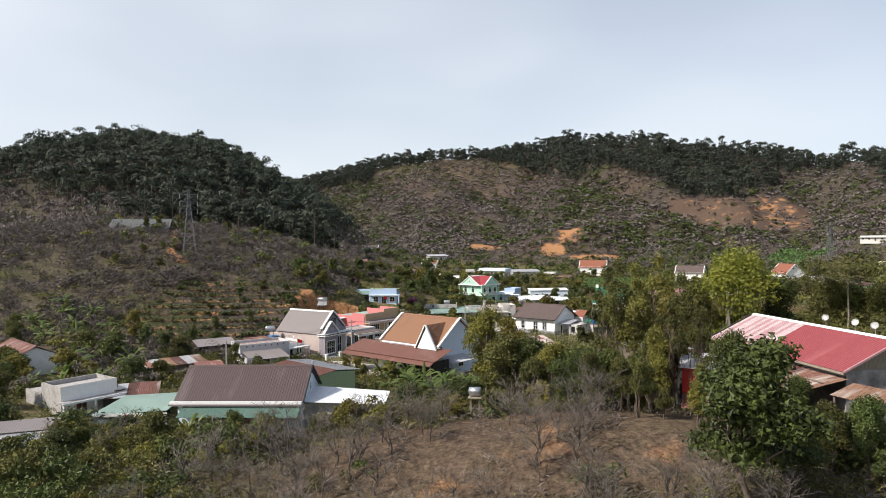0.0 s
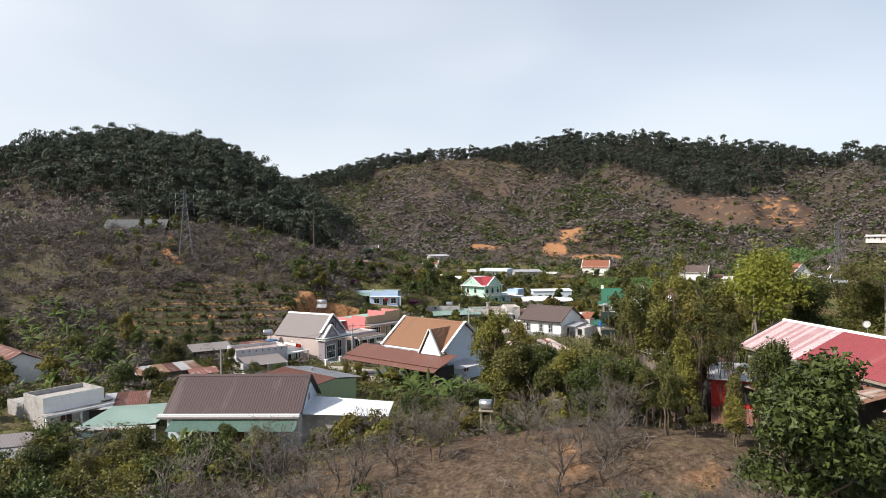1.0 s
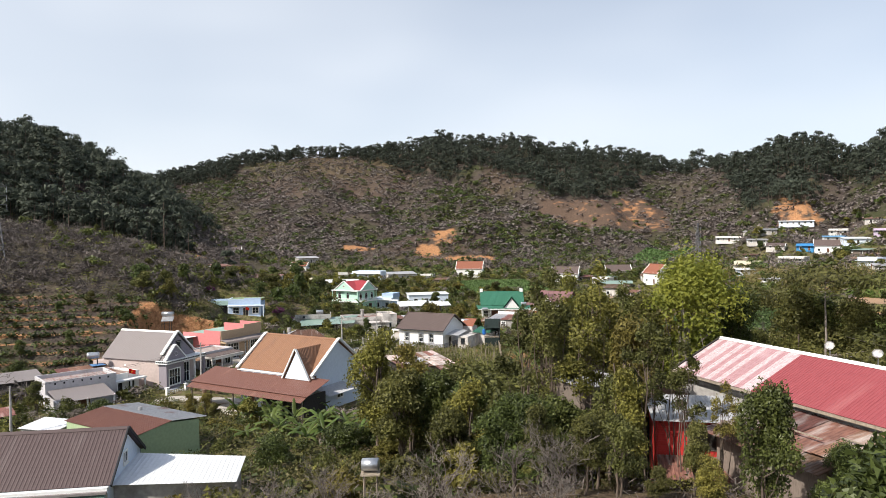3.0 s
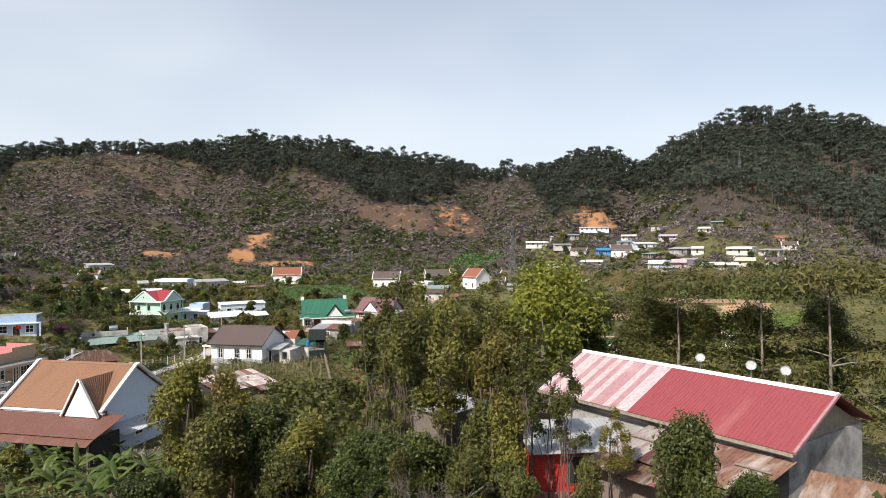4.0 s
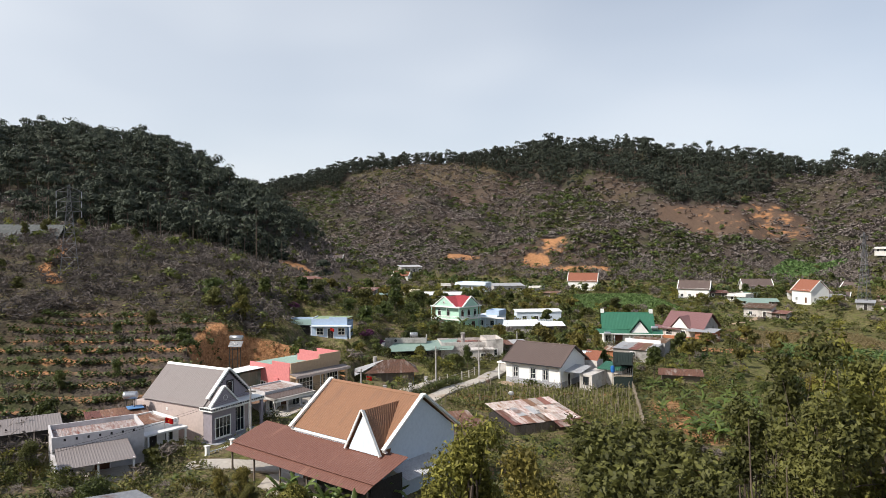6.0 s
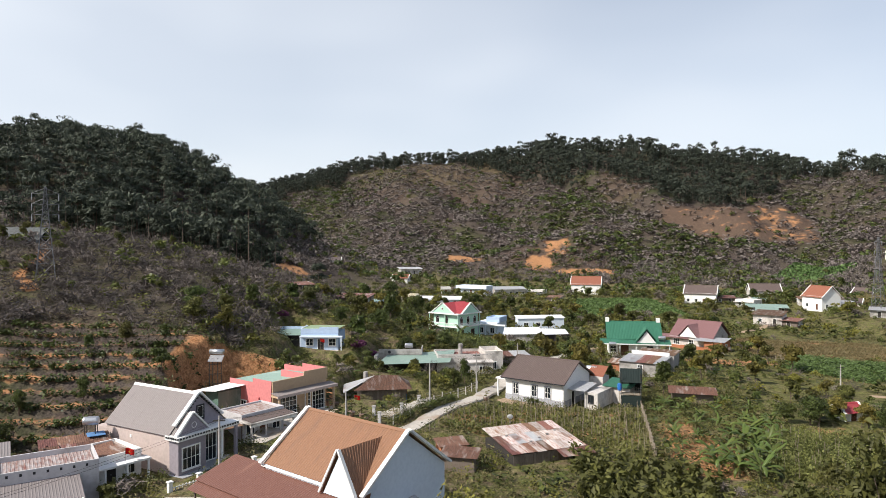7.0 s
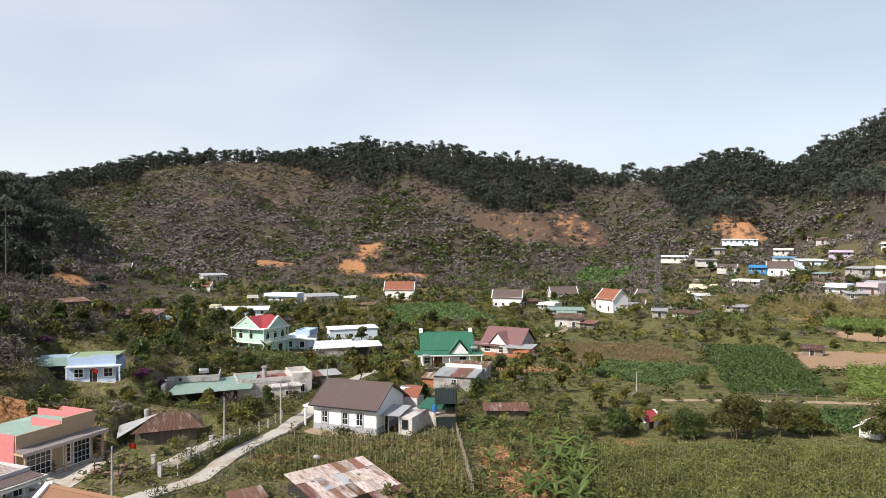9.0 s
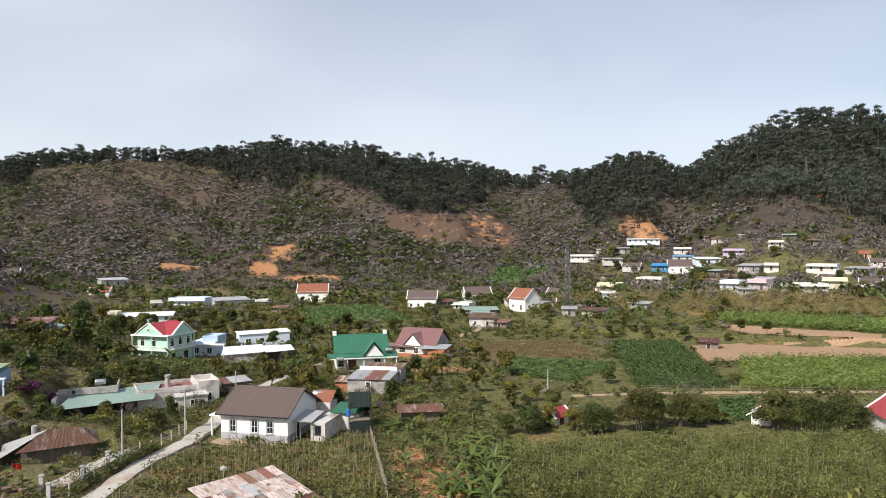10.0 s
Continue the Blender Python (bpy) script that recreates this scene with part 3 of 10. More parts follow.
def prism(outline, y0, y1, bm=None):
    """An outline in x, z drawn out along y."""
    bm = bm or bmesh.new()
    a = [bm.verts.new((x, y0, z)) for x, z in outline]
    b = [bm.verts.new((x, y1, z)) for x, z in outline]
    n = len(outline)
    bm.faces.new(a)
    bm.faces.new(b[::-1])
    for k in range(n):
        bm.faces.new((a[k], b[k], b[(k + 1) % n], a[(k + 1) % n]))
    bmesh.ops.recalc_face_normals(bm, faces=bm.faces)
    return bm


def sheet(p00, p10, p11, p01, pitch=0.3, depth=0.035, thick=0.02):
    """A corrugated roof sheet: ribs run from the edge p00-p10 (ridge) down to p01-p11 (eave)."""
    p00, p10, p11, p01 = (Vector(p) for p in (p00, p10, p11, p01))
    n = (p10 - p00).cross(p01 - p00).normalized()
    if n.z < 0:
        n = -n
    cells = max(2, int((p10 - p00).length / pitch))
    prof = []
    for c in range(cells):
        for f, h in ((0.0, 0), (0.55, 0), (0.7, 1), (0.85, 1)):
            prof.append(((c + f) / cells, h * depth))
    prof.append((1.0, 0.0))
    verts, faces = [], []
    for u, h in prof:
        verts += [p00.lerp(p10, u) + n * h, p01.lerp(p11, u) + n * h]
    k = len(prof)
    for i in range(k - 1):
        faces.append((2 * i, 2 * i + 1, 2 * i + 3, 2 * i + 2))
    low = len(verts)
    verts += [p00 - n * thick, p10 - n * thick, p11 - n * thick, p01 - n * thick]
    faces.append((low, low + 1, low + 2, low + 3))
    faces += [(low, low + 3, 1, 0), (low + 1, 2 * k - 2, 2 * k - 1, low + 2)]
    bm = bmesh.new()
    vs = [bm.verts.new(v) for v in verts]
    for f in faces:
        bm.faces.new([vs[i] for i in f])
    bm.faces.new([vs[low + 3], vs[low + 2]] + [vs[2 * i + 1] for i in range(k - 1, -1, -1)])
    bm.faces.new([vs[low + 1], vs[low]] + [vs[2 * i] for i in range(k)])
    bmesh.ops.recalc_face_normals(bm, faces=bm.faces)
    return bm

# ---------------------------------------------------------------- house parts
def face_pose(side, L, W):
    return {"front": pose(0, -W / 2, 0), "back": pose(0, W / 2, 0, 0, 0, 180), "right": pose(L / 2, 0, 0, 0, 0, 90), "left": pose(-L / 2, 0, 0, 0, 0, -90)}[side]


def window(house, face, u, z, w, h, nx=2, ny=1, frame_mat=None, name="window", border=0.09, surround=None):
    """A window: its surround, a frame with bars, and its panes. u: middle along the face, z: sill height."""
    frame_mat = frame_mat or TRIM
    at = face @ pose(u, 0, z)
    b = border
    bm = bmesh.new()
    for x0, z0, x1, z1 in ((-w / 2 - b, -b, w / 2 + b, 0), (-w / 2 - b, h, w / 2 + b, h + b), (-w / 2 - b, 0, -w / 2, h), (w / 2, 0, w / 2 + b, h)):
        box(x0, -0.09, z0, x1, 0.0, z1, bm)
    box(-w / 2 - b - 0.05, -0.16, -b - 0.05, w / 2 + b + 0.05, 0.0, -b, bm)
    win = part(name, bm, surround or frame_mat, house, m=at)
    bm = bmesh.new()
    t = 0.05
    for i in range(nx + 1):
        x = -w / 2 + w * i / nx
        x = min(max(x, -w / 2 + t / 2), w / 2 - t / 2)
        box(x - t / 2, -0.07, 0, x + t / 2, -0.015, h, bm)
    for i in range(ny + 1):
        zz = min(max(h * i / ny, t / 2), h - t / 2)
        box(-w / 2 + t, -0.066, zz - t / 2, w / 2 - t, -0.018, zz + t / 2, bm)
    part("window_frame", bm, frame_mat, win)
    for i in range(nx):
        x0 = -w / 2 + w * i / nx
        part("pane", box(x0 + t / 2, -0.035, t / 2, x0 + w / nx - t / 2, -0.012, h - t / 2), GLASS, win)
    return win


def door(house, face, u, z, w, h, mat=None):
    at = face @ pose(u, 0, z)
    bm = bmesh.new()
    for x0, z0, x1, z1 in ((-w / 2 - 0.08, h, w / 2 + 0.08, h + 0.08), (-w / 2 - 0.08, 0, -w / 2, h), (w / 2, 0, w / 2 + 0.08, h)):
        box(x0, -0.09, z0, x1, 0.0, z1, bm)
    d = part("door", bm, TRIM, house, m=at)
    bm = box(-w / 2, -0.04, 0, w / 2, -0.01, h)
    for sx in (-1, 1):
        for z0, z1 in ((0.12, 0.45), (0.52, 0.92)):
            box(sx * w * 0.25 - w * 0.17, -0.06, z0 * h, sx * w * 0.25 + w * 0.17, -0.03, z1 * h, bm)
    part("leaf", bm, mat or DOOR, d)
    part("door_handle", box(0.03, -0.1, h * 0.47, 0.06, -0.05, h * 0.53), STEEL, d)
    return d


def post(house, x, y, z0, z1, r=0.09, mat=None, name="post", square=True):
    bm = box(x - r, y - r, z0, x + r, y + r, z1) if square else tube([(x, y, z0), (x, y, z1)], r, 10)
    return part(name, bm, mat or TRIM, house)


def gable_walls(house, L, W, wall_top, apex, mat, depth=0.8):
    """Four walls with gable tops on the short sides; the ridge runs along x."""
    bm = bmesh.new()
    out = [(-W / 2, -depth), (W / 2, -depth), (W / 2, wall_top), (0, apex), (-W / 2, wall_top)]
    a = [bm.verts.new((-L / 2, y, z)) for y, z in out]
    b = [bm.verts.new((L / 2, y, z)) for y, z in out]
    bm.faces.new(a[::-1])
    bm.faces.new(b)
    for k in range(5):
        if k not in (2, 3):
            bm.faces.new((a[k], a[(k + 1) % 5], b[(k + 1) % 5], b[k]))
    bmesh.ops.recalc_face_normals(bm, faces=bm.faces)
    return part("wall", bm, mat, house)


def gable_roof(house, L, run, ridge, eave, mat, pitch=0.3, cap=None, depth=0.022, back_run=None, back_eave=None):
    """Two sheet slopes and a ridge cap."""
    back_run, back_eave = back_run or run, eave if back_eave is None else back_eave
    x0, x1 = -L / 2, L / 2
    part("roof_slope", sheet((x0, 0, ridge), (x1, 0, ridge), (x1, -run, eave), (x0, -run, eave), pitch, depth), mat, house)
    part("roof_slope", sheet((x1, 0.001, ridge), (x0, 0.001, ridge), (x0, back_run, back_eave), (x1, back_run, back_eave), pitch, depth), mat, house)
    s, sb = (ridge - eave) / run, (ridge - back_eave) / back_run
    bm = prism([(-0.22, ridge - 0.22 * s + 0.04), (0, ridge + 0.055), (0.22, ridge - 0.22 * sb + 0.04), (0.22, ridge - 0.22 * sb + 0.065), (0, ridge + 0.09), (-0.22, ridge - 0.22 * s + 0.065)], 0, L)
    part("ridge_cap", bm, cap or mat, house, m=pose(x0, 0, 0) @ pose(0, 0, 0, 0, 0, -90) @ Matrix.Diagonal((-1, 1, 1, 1)))


def barge(house, p, q, width=0.4, thick=0.14, mat=None):
    """A board along a gable edge from p (top) to q (bottom)."""
    p, q = Vector(p), Vector(q)
    d = (q - p)
    side = Vector((1, 0, 0)) if abs(d.x) < 0.3 * d.length else Vector((0, 1, 0))
    up = side.cross(d).normalized()
    if up.z < 0:
        up = -up
    bm = bmesh.new()
    vs = []
    for e in (p, q):
        for a, b in ((-1, -1), (1, -1), (1, 1), (-1, 1)):
            vs.append(bm.verts.new(e + side * (a * width / 2) + up * (thick * (0.5 + b * 0.5))))
    for f in ((0, 1, 2, 3), (7, 6, 5, 4), (0, 4, 5, 1), (1, 5, 6, 2), (2, 6, 7, 3), (3, 7, 4, 0)):
        bm.faces.new([vs[k] for k in f])
    bmesh.ops.recalc_face_normals(bm, faces=bm.faces)
    return part("barge_board", bm, mat or TRIM, house)


def lean_roof(house, x0, x1, y_top, z_top, y_low, z_low, mat, name="awning", pitch=0.25, depth=0.02):
    return part(name, sheet((x0, y_top, z_top), (x1, y_top, z_top), (x1, y_low, z_low), (x0, y_low, z_low), pitch, depth), mat, house)


def parapet_block(house, x0, y0, x1, y1, z0, z1, mat, rim=0.55, roof_mat=None, name="wall"):
    """A flat-roofed block with a raised rim; rim 0: none."""
    part(name, box(x0, y0, z0, x1, y1, z1), mat, house)
    if rim:
        bm = bmesh.new()
        t = 0.14
        box(x0 - 0.03, y0 - 0.03, z1, x1 + 0.03, y0 + t, z1 + rim, bm)
        box(x0 - 0.03, y1 - t, z1, x1 + 0.03, y1 + 0.03, z1 + rim, bm)
        box(x0 - 0.03, y0 + t, z1, x0 + t, y1 - t, z1 + rim, bm)
        box(x1 - t, y0 + t, z1, x1 + 0.03, y1 - t, z1 + rim, bm)
        part("parapet", bm, mat, house)
    if roof_mat:
        part("roof_sheet", sheet((x0 + 0.2, y1 - 0.2, z1 + 0.25), (x1 - 0.2, y1 - 0.2, z1 + 0.25), (x1 - 0.2, y0 + 0.2, z1 + 0.1), (x0 + 0.2, y0 + 0.2, z1 + 0.1), 0.3, 0.03), roof_mat, house)


def water_tank(m, label="horizontal stainless steel water tank on an iron stand", stand=1.2, r=0.48, l=1.5):
    t = thing("water_tank", m, label, "water tank", "water tanks")
    n = 20
    prof = [(-l / 2 - 0.12, 0.05), (-l / 2 - 0.1, r * 0.6), (-l / 2, r * 0.96)] + [(-l / 2 + l * k / 8, r * (1.0 if k % 2 else 0.975)) for k in range(1, 8)] + [(l / 2, r * 0.96), (l / 2 + 0.1, r * 0.6), (l / 2 + 0.12, 0.05)]
    part("drum", tube([(x, 0, stand + r) for x, _ in prof], [q for _, q in prof], n), STEEL, t, smooth=True)
    for sx in (-1, 1):
        for sy in (-1, 1):
            part("leg", box(sx * l * 0.36 - 0.04, sy * r * 0.8 - 0.04, -0.6, sx * l * 0.36 + 0.04, sy * r * 0.8 + 0.04, stand + 0.1), DARKMETAL, t)
        part("cradle", box(sx * l * 0.36 - 0.05, -r * 0.9, stand - 0.02, sx * l * 0.36 + 0.05, r * 0.9, stand + 0.08), DARKMETAL, t)
    return t


def dish(m, r=0.36):
    t = thing("satellite_dish", m, "white satellite dish on a short pole", "satellite dish", "satellite dishes")
    part("mast", tube([(0, 0, 0), (0, 0, 0.75)], 0.03, 8), STEEL, t)
    bm = bmesh.new()
    rings = []
    for k in range(5):
        q = r * k / 4
        rings.append([bm.verts.new((q * math.cos(a * math.tau / 20), q * math.sin(a * math.tau / 20), 0.35 * q * q / r)) for a in range(20)] if k else [bm.verts.new((0, 0, 0))])
    for a in range(20):
        bm.faces.new((rings[0][0], rings[1][a], rings[1][(a + 1) % 20]))
        for k in range(1, 4):
            bm.faces.new((rings[k][a], rings[k + 1][a], rings[k + 1][(a + 1) % 20], rings[k][(a + 1) % 20]))
    bmesh.ops.solidify(bm, geom=bm.faces[:], thickness=0.02)
    part("reflector", bm, TRIM, t, m=pose(0, -0.08, 0.85, 62, 0, 0), smooth=True)
    part("feed_arm", tube([(0, -0.15, 0.55), (0, -0.62, 0.82)], 0.015, 6), STEEL, t)
    return t


def flag(x, y, z, h=3.0, yaw=0.0):
    t = thing("flag", pose(x, y, z, 0, 0, yaw), "red flag with a yellow star on a thin pole", "flag", "flags")
    part("pole", tube([(0, 0, 0), (0, 0, h)], 0.025, 6), POSTW, t)
    bm = bmesh.new()
    cols = []
    for k in range(7):
        u = k / 6
        cols.append([bm.verts.new((0.03 + 0.85 * u, 0.1 * math.sin(u * 6), h - 0.05 - 0.22 * u - v * 0.62)) for v in (0, 1)])
    for a, b in zip(cols, cols[1:]):
        bm.faces.new((a[0], b[0], b[1], a[1]))
    bmesh.ops.solidify(bm, geom=bm.faces[:], thickness=0.012)
    cloth = part("cloth", bm, REDCLOTH, t)
    for s in (-1, 1):
        bm = bmesh.new()
        vs = [bm.verts.new((0.45 + (0.17 if k % 2 == 0 else 0.07) * math.sin(k * math.pi / 5), 0.04 + s * 0.03, h - 0.47 + (0.17 if k % 2 == 0 else 0.07) * math.cos(k * math.pi / 5))) for k in range(10)]
        bm.faces.new(vs)
        bmesh.ops.solidify(bm, geom=bm.faces[:], thickness=0.01)
        part("star", bm, YELLOW, cloth, "yellow star")
    return t


# ---------------------------------------------------------------- the village houses
def white_house():
    h = thing("house", pose(3.45, 93.5, 0.05, 0, 0, -30.5), "white single-storey house with a brown sheet roof and grey tiled base", "house")
    L, W = 10.6, 9.6
    gable_walls(h, L, W, 4.05, 6.5, WHITE)
    gable_roof(h, 11.5, 5.55, 6.72, 3.72, R_BROWN, 0.28)
    bm = bmesh.new()
    for k, (x0, y0, x1, y1) in enumerate(((-L / 2 - 0.03, -W / 2 - 0.03, L / 2 + 0.03, -W / 2), (L / 2, -W / 2, L / 2 + 0.03, W / 2), (-L / 2 - 0.03, -W / 2, -L / 2, W / 2))):
        box(x0, y0, -0.6, x1, y1, 0.95, bm)
    part("plinth", bm, TILEG, h, "grey tiled plinth")
    fr = face_pose("front", L, W)
    for u, w in ((-3.35, 0.95), (0.1, 0.95), (2.55, 0.95)):
        window(h, fr, u, 1.15, w, 1.75, 2, 2, frame_mat=TRIM, border=0.15, surround=TILEG)
    part("fascia", box(-5.75, -5.6, 3.58, 5.75, -5.54, 3.76), DARKTRIM, h)
    for sy in (-1, 1):
        barge(h, (5.78, 0, 6.62), (5.78, sy * 5.55, 3.6), 0.1, 0.2, R_BROWN)
        barge(h, (-5.78, 0, 6.62), (-5.78, sy * 5.55, 3.6), 0.1, 0.2, R_BROWN)
    # entrance porch on the left end
    part("porch_roof", box(-7.4, -4.6, 3.1, -5.3, 0.5, 3.35), WHITE, h)
    for y in (-4.3, 0.2):
        post(h, -7.1, y, -0.4, 3.1, 0.16, WHITE, "porch_column", False)
    # lean-to on the right end
    lean_roof(h, 5.35, 8.4, 1.0, 3.35, -3.6, 2.75, ZINC, "lean_to_roof")
    for x, y in ((8.2, -3.4), (6.6, -3.4), (8.2, 0.8)):
        post(h, x, y, -0.5, 2.75, 0.05, STEEL)
    part("lean_to_wall", box(8.0, -3.0, -0.5, 10.2, 3.6, 2.55), PALEC, h)
    window(h, pose(9.1, -3.0, 0), 0, 1.0, 0.8, 1.1, 2, 1, DARKTRIM)
    door(h, face_pose("right", L, W), -1.6, 0.0, 0.9, 2.1, SHADE)
    part("back_roof", sheet((8.6, 6.6, 3.4), (13.4, 6.6, 3.4), (13.4, 2.4, 2.7), (8.6, 2.4, 2.7), 0.28), R_GREEN, h, "sea green sheet roof of the back room")
    part("back_wall", box(8.9, 2.9, -0.5, 13.1, 6.3, 2.7), PALEC, h)
    part("tile_patch", sheet((4.6, 7.4, 5.0), (7.6, 7.4, 5.0), (7.6, 5.2, 3.5), (4.6, 5.2, 3.5), 0.3), R_TERRA, h, "terracotta tiled back roof")
    part("kitchen_wall", box(4.6, 5.0, -0.4, 7.6, 7.6, 3.5), PALEC, h)


def orange_house():
    h = thing("house", pose(-16.1, 39.5, 1.1, 0, 0, -32.3), "house with steep orange-brown roof, white gable boards and maroon veranda", "house")
    L, W, ridge = 12.2, 10.4, 9.0
    gable_walls(h, L, W, 5.0, 8.75, ICE)
    gable_roof(h, 12.6, 5.25, ridge, 5.05, R_ORANGE, 0.3)
    for sx in (-1, 1):
        for sy in (-1, 1):
            barge(h, (sx * 6.45, 0, ridge + 0.02), (sx * 6.45, sy * 5.5, 5.0), 0.42, 0.2)
    # steep dormer
    dx, dz, hw, out = 4.15, 8.35, 2.15, 5.85
    bm = bmesh.new()
    base = 4.55
    tri_pts = [(dx - hw + 0.25, base), (dx + hw - 0.25, base), (dx, dz - 0.45)]
    bm = prism(tri_pts, -out + 0.12, -out + 0.4)
    part("dormer_wall", bm, ICE, h)
    back = -0.9
    for s in (-1, 1):
        part("dormer_slope", sheet((dx, -out, dz), (dx, back, dz), (dx + s * hw, back - 3.6, base), (dx + s * hw, -out, base), 0.3), R_ORANGE, h)
        barge(h, (dx, -out, dz), (dx + s * hw, -out, base), 0.3, 0.16)
    # veranda roof in two falls
    lean_roof(h, -11.4, 8.7, -4.7, 4.75, -9.0, 3.5, R_AWN, "veranda_roof", 0.28)
    lean_roof(h, -11.2, 8.5, -8.8, 3.42, -9.9, 2.95, R_AWN, "veranda_eave", 0.28)
    part("gutter", box(-6.6, -5.35, 4.78, 6.6, -5.1, 4.92), TRIM, h)
    for x in (-10.8, -7.2, -3.2, 0.6, 4.4, 8.2):
        post(h, x, -9.3, -0.6, 3.2, 0.07, PLANK)
    # veranda boards, their colour darkened to stand for the shade below the roof
    part("board_wall", box(1.6, -9.0, -0.8, 8.2, -8.88, 2.6), SHADE, h, "shade-dark board wall")
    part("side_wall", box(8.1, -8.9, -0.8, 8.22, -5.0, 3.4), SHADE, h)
    part("veranda_floor", box(-11, -9.4, -0.7, 8.3, -5.0, 0.12), PAVE, h)
    fr = face_pose("front", L, W)
    for u in (-4.2, -1.2):
        door(h, fr, u, 0.15, 1.2, 2.2)
    window(h, fr, -2.7, 1.0, 1.0, 1.3)
    window(h, face_pose("right", L, W), 0.5, 1.2, 1.2, 1.4)
    part("side_shed_roof", sheet((6.2, 1.0, 3.3), (6.2, -4.6, 3.3), (8.6, -4.6, 2.6), (8.6, 1.0, 2.6), 0.25), ZINC, h)


def lilac_house():
    h = thing("house", pose(-41.6, 53.0, 1.45, 0, 0, -23.1), "beige house with grey sheet roof and black-and-white trimmed lilac gable", "house")
    L, W, ridge = 10.6, 7.4, 8.0
    gable_walls(h, L, W, 4.3, 7.75, CREAM)
    gable_roof(h, 10.9, 3.95, ridge, 4.15, R_GREY, 0.28, TRIM)
    part("gable_front", prism([(-3.55, 4.3), (3.55, 4.3), (0, 7.65)], 0, 0.1), LILAC, h, "lilac gable wall", m=pose(L / 2 + 0.12, 0, 0, 0, 0, 90))
    for sy in (-1, 1):
        barge(h, (5.45, 0, ridge + 0.02), (5.45, sy * 3.2, 4.95), 0.5, 0.2)
        for k in range(9):
            u = 0.1 + 0.09 * k
            part("dentil", box(5.58, sy * 3.3 * u - 0.1, ridge - 0.12 - 3.15 * u - 0.16, 5.68, sy * 3.3 * u + 0.1, ridge - 0.12 - 3.15 * u), DARKTRIM, h)
    rt = face_pose("right", L + 0.24, W)
    window(h, rt, 0.2, 5.2, 0.75, 1.3, 1, 1, TRIM, surround=DARKTRIM, border=0.16)
    # lower porch gable
    px = 6.7
    part("porch_gable", prism([(-3.6, 4.25), (0.1, 4.25), (-1.75, 6.2)], 0, 0.14), LILAC, h, m=pose(px, 0, 0, 0, 0, 90))
    for s in (-1, 1):
        barge(h, (px - 0.15, -1.75, 6.3), (px - 0.15, -1.75 + s * 2.1, 4.15), 0.5, 0.18)
        part("porch_slope", sheet((5.0, -1.75, 6.22), (px - 0.2, -1.75, 6.22), (px - 0.2, -1.75 + s * 1.9, 4.2), (5.0, -1.75 + s * 1.9, 4.2), 0.28), R_GREY, h)
    bm = bmesh.new()
    for k in range(16):
        a, b = (math.tau * k / 16, math.tau * (k + 1) / 16)
        tube([(px + 0.1, -1.75 + 0.3 * math.cos(a), 5.05 + 0.3 * math.sin(a)), (px + 0.1, -1.75 + 0.3 * math.cos(b), 5.05 + 0.3 * math.sin(b))], 0.03, 5, bm)
    part("ring_ornament", bm, TRIM, h)
    part("entablature", box(5.0, -4.05, 3.75, 7.2, 4.2, 4.2), TRIM, h, "white entablature")
    for k in range(22):
        part("dentil", box(7.2, -3.9 + k * 0.37, 3.95, 7.28, -3.7 + k * 0.37, 4.12), DARKTRIM, h)
    for k in range(6):
        part("dentil", box(5.2 + k * 0.36, -4.13, 3.95, 5.4 + k * 0.36, -4.05, 4.12), DARKTRIM, h)
    part("porch_wall", box(5.25, -3.7, -0.8, 6.7, -0.1, 3.75), LILAC, h)
    window(h, pose(6.7, 0, 0, 0, 0, 90), -2.1, 0.55, 2.2, 2.3, 4, 2)
    window(h, pose(5.3, 0, 0, 0, 0, 90), 1.4, 0.1, 2.2, 3.0, 4, 2)
    post(h, 6.95, 3.9, -0.6, 3.8, 0.16, LILAC, "porch_column")
    post(h, 6.95, 1.9, -0.6, 3.8, 0.1, TRIM, "porch_column")
    part("porch_floor", box(5.2, -3.9, -0.8, 7.6, 4.1, 0.05), TILEG, h)
    part("back_parapet", box(-7.4, -3.7, -0.8, -5.3, 1.0, 3.6), CREAM, h)
    part("wall_mark", box(-1.2, -3.76, 3.1, -0.9, -3.7, 3.4), TRIM, h)
    f = thing("fence", pose(-32.3, 45.6, 1.4, 0, 0, 58), "white steel yard fence with an arched double gate", "fence")
    for k in range(25):
        x = -4.6 + k * 0.38
        top = 1.0 + (0.55 * math.sin((x + 1.6) / 3.0 * math.pi) if -1.6 < x < 1.4 else 0)
        part("bar", box(x - 0.03, -0.03, 0.1, x + 0.03, 0.03, top), TRIM, f)
    for z in (0.25, 0.85):
        part("rail", box(-4.6, -0.04, z, 4.6, 0.04, z + 0.06), TRIM, f)
    for x in (-4.8, -1.7, 1.6, 4.8):
        part("pillar", box(x - 0.2, -0.2, -0.3, x + 0.2, 0.2, 1.5, bevel=0.03), TRIM, f)
        part("pillar_cap", box(x - 0.26, -0.26, 1.5, x + 0.26, 0.26, 1.6), TRIM, f)


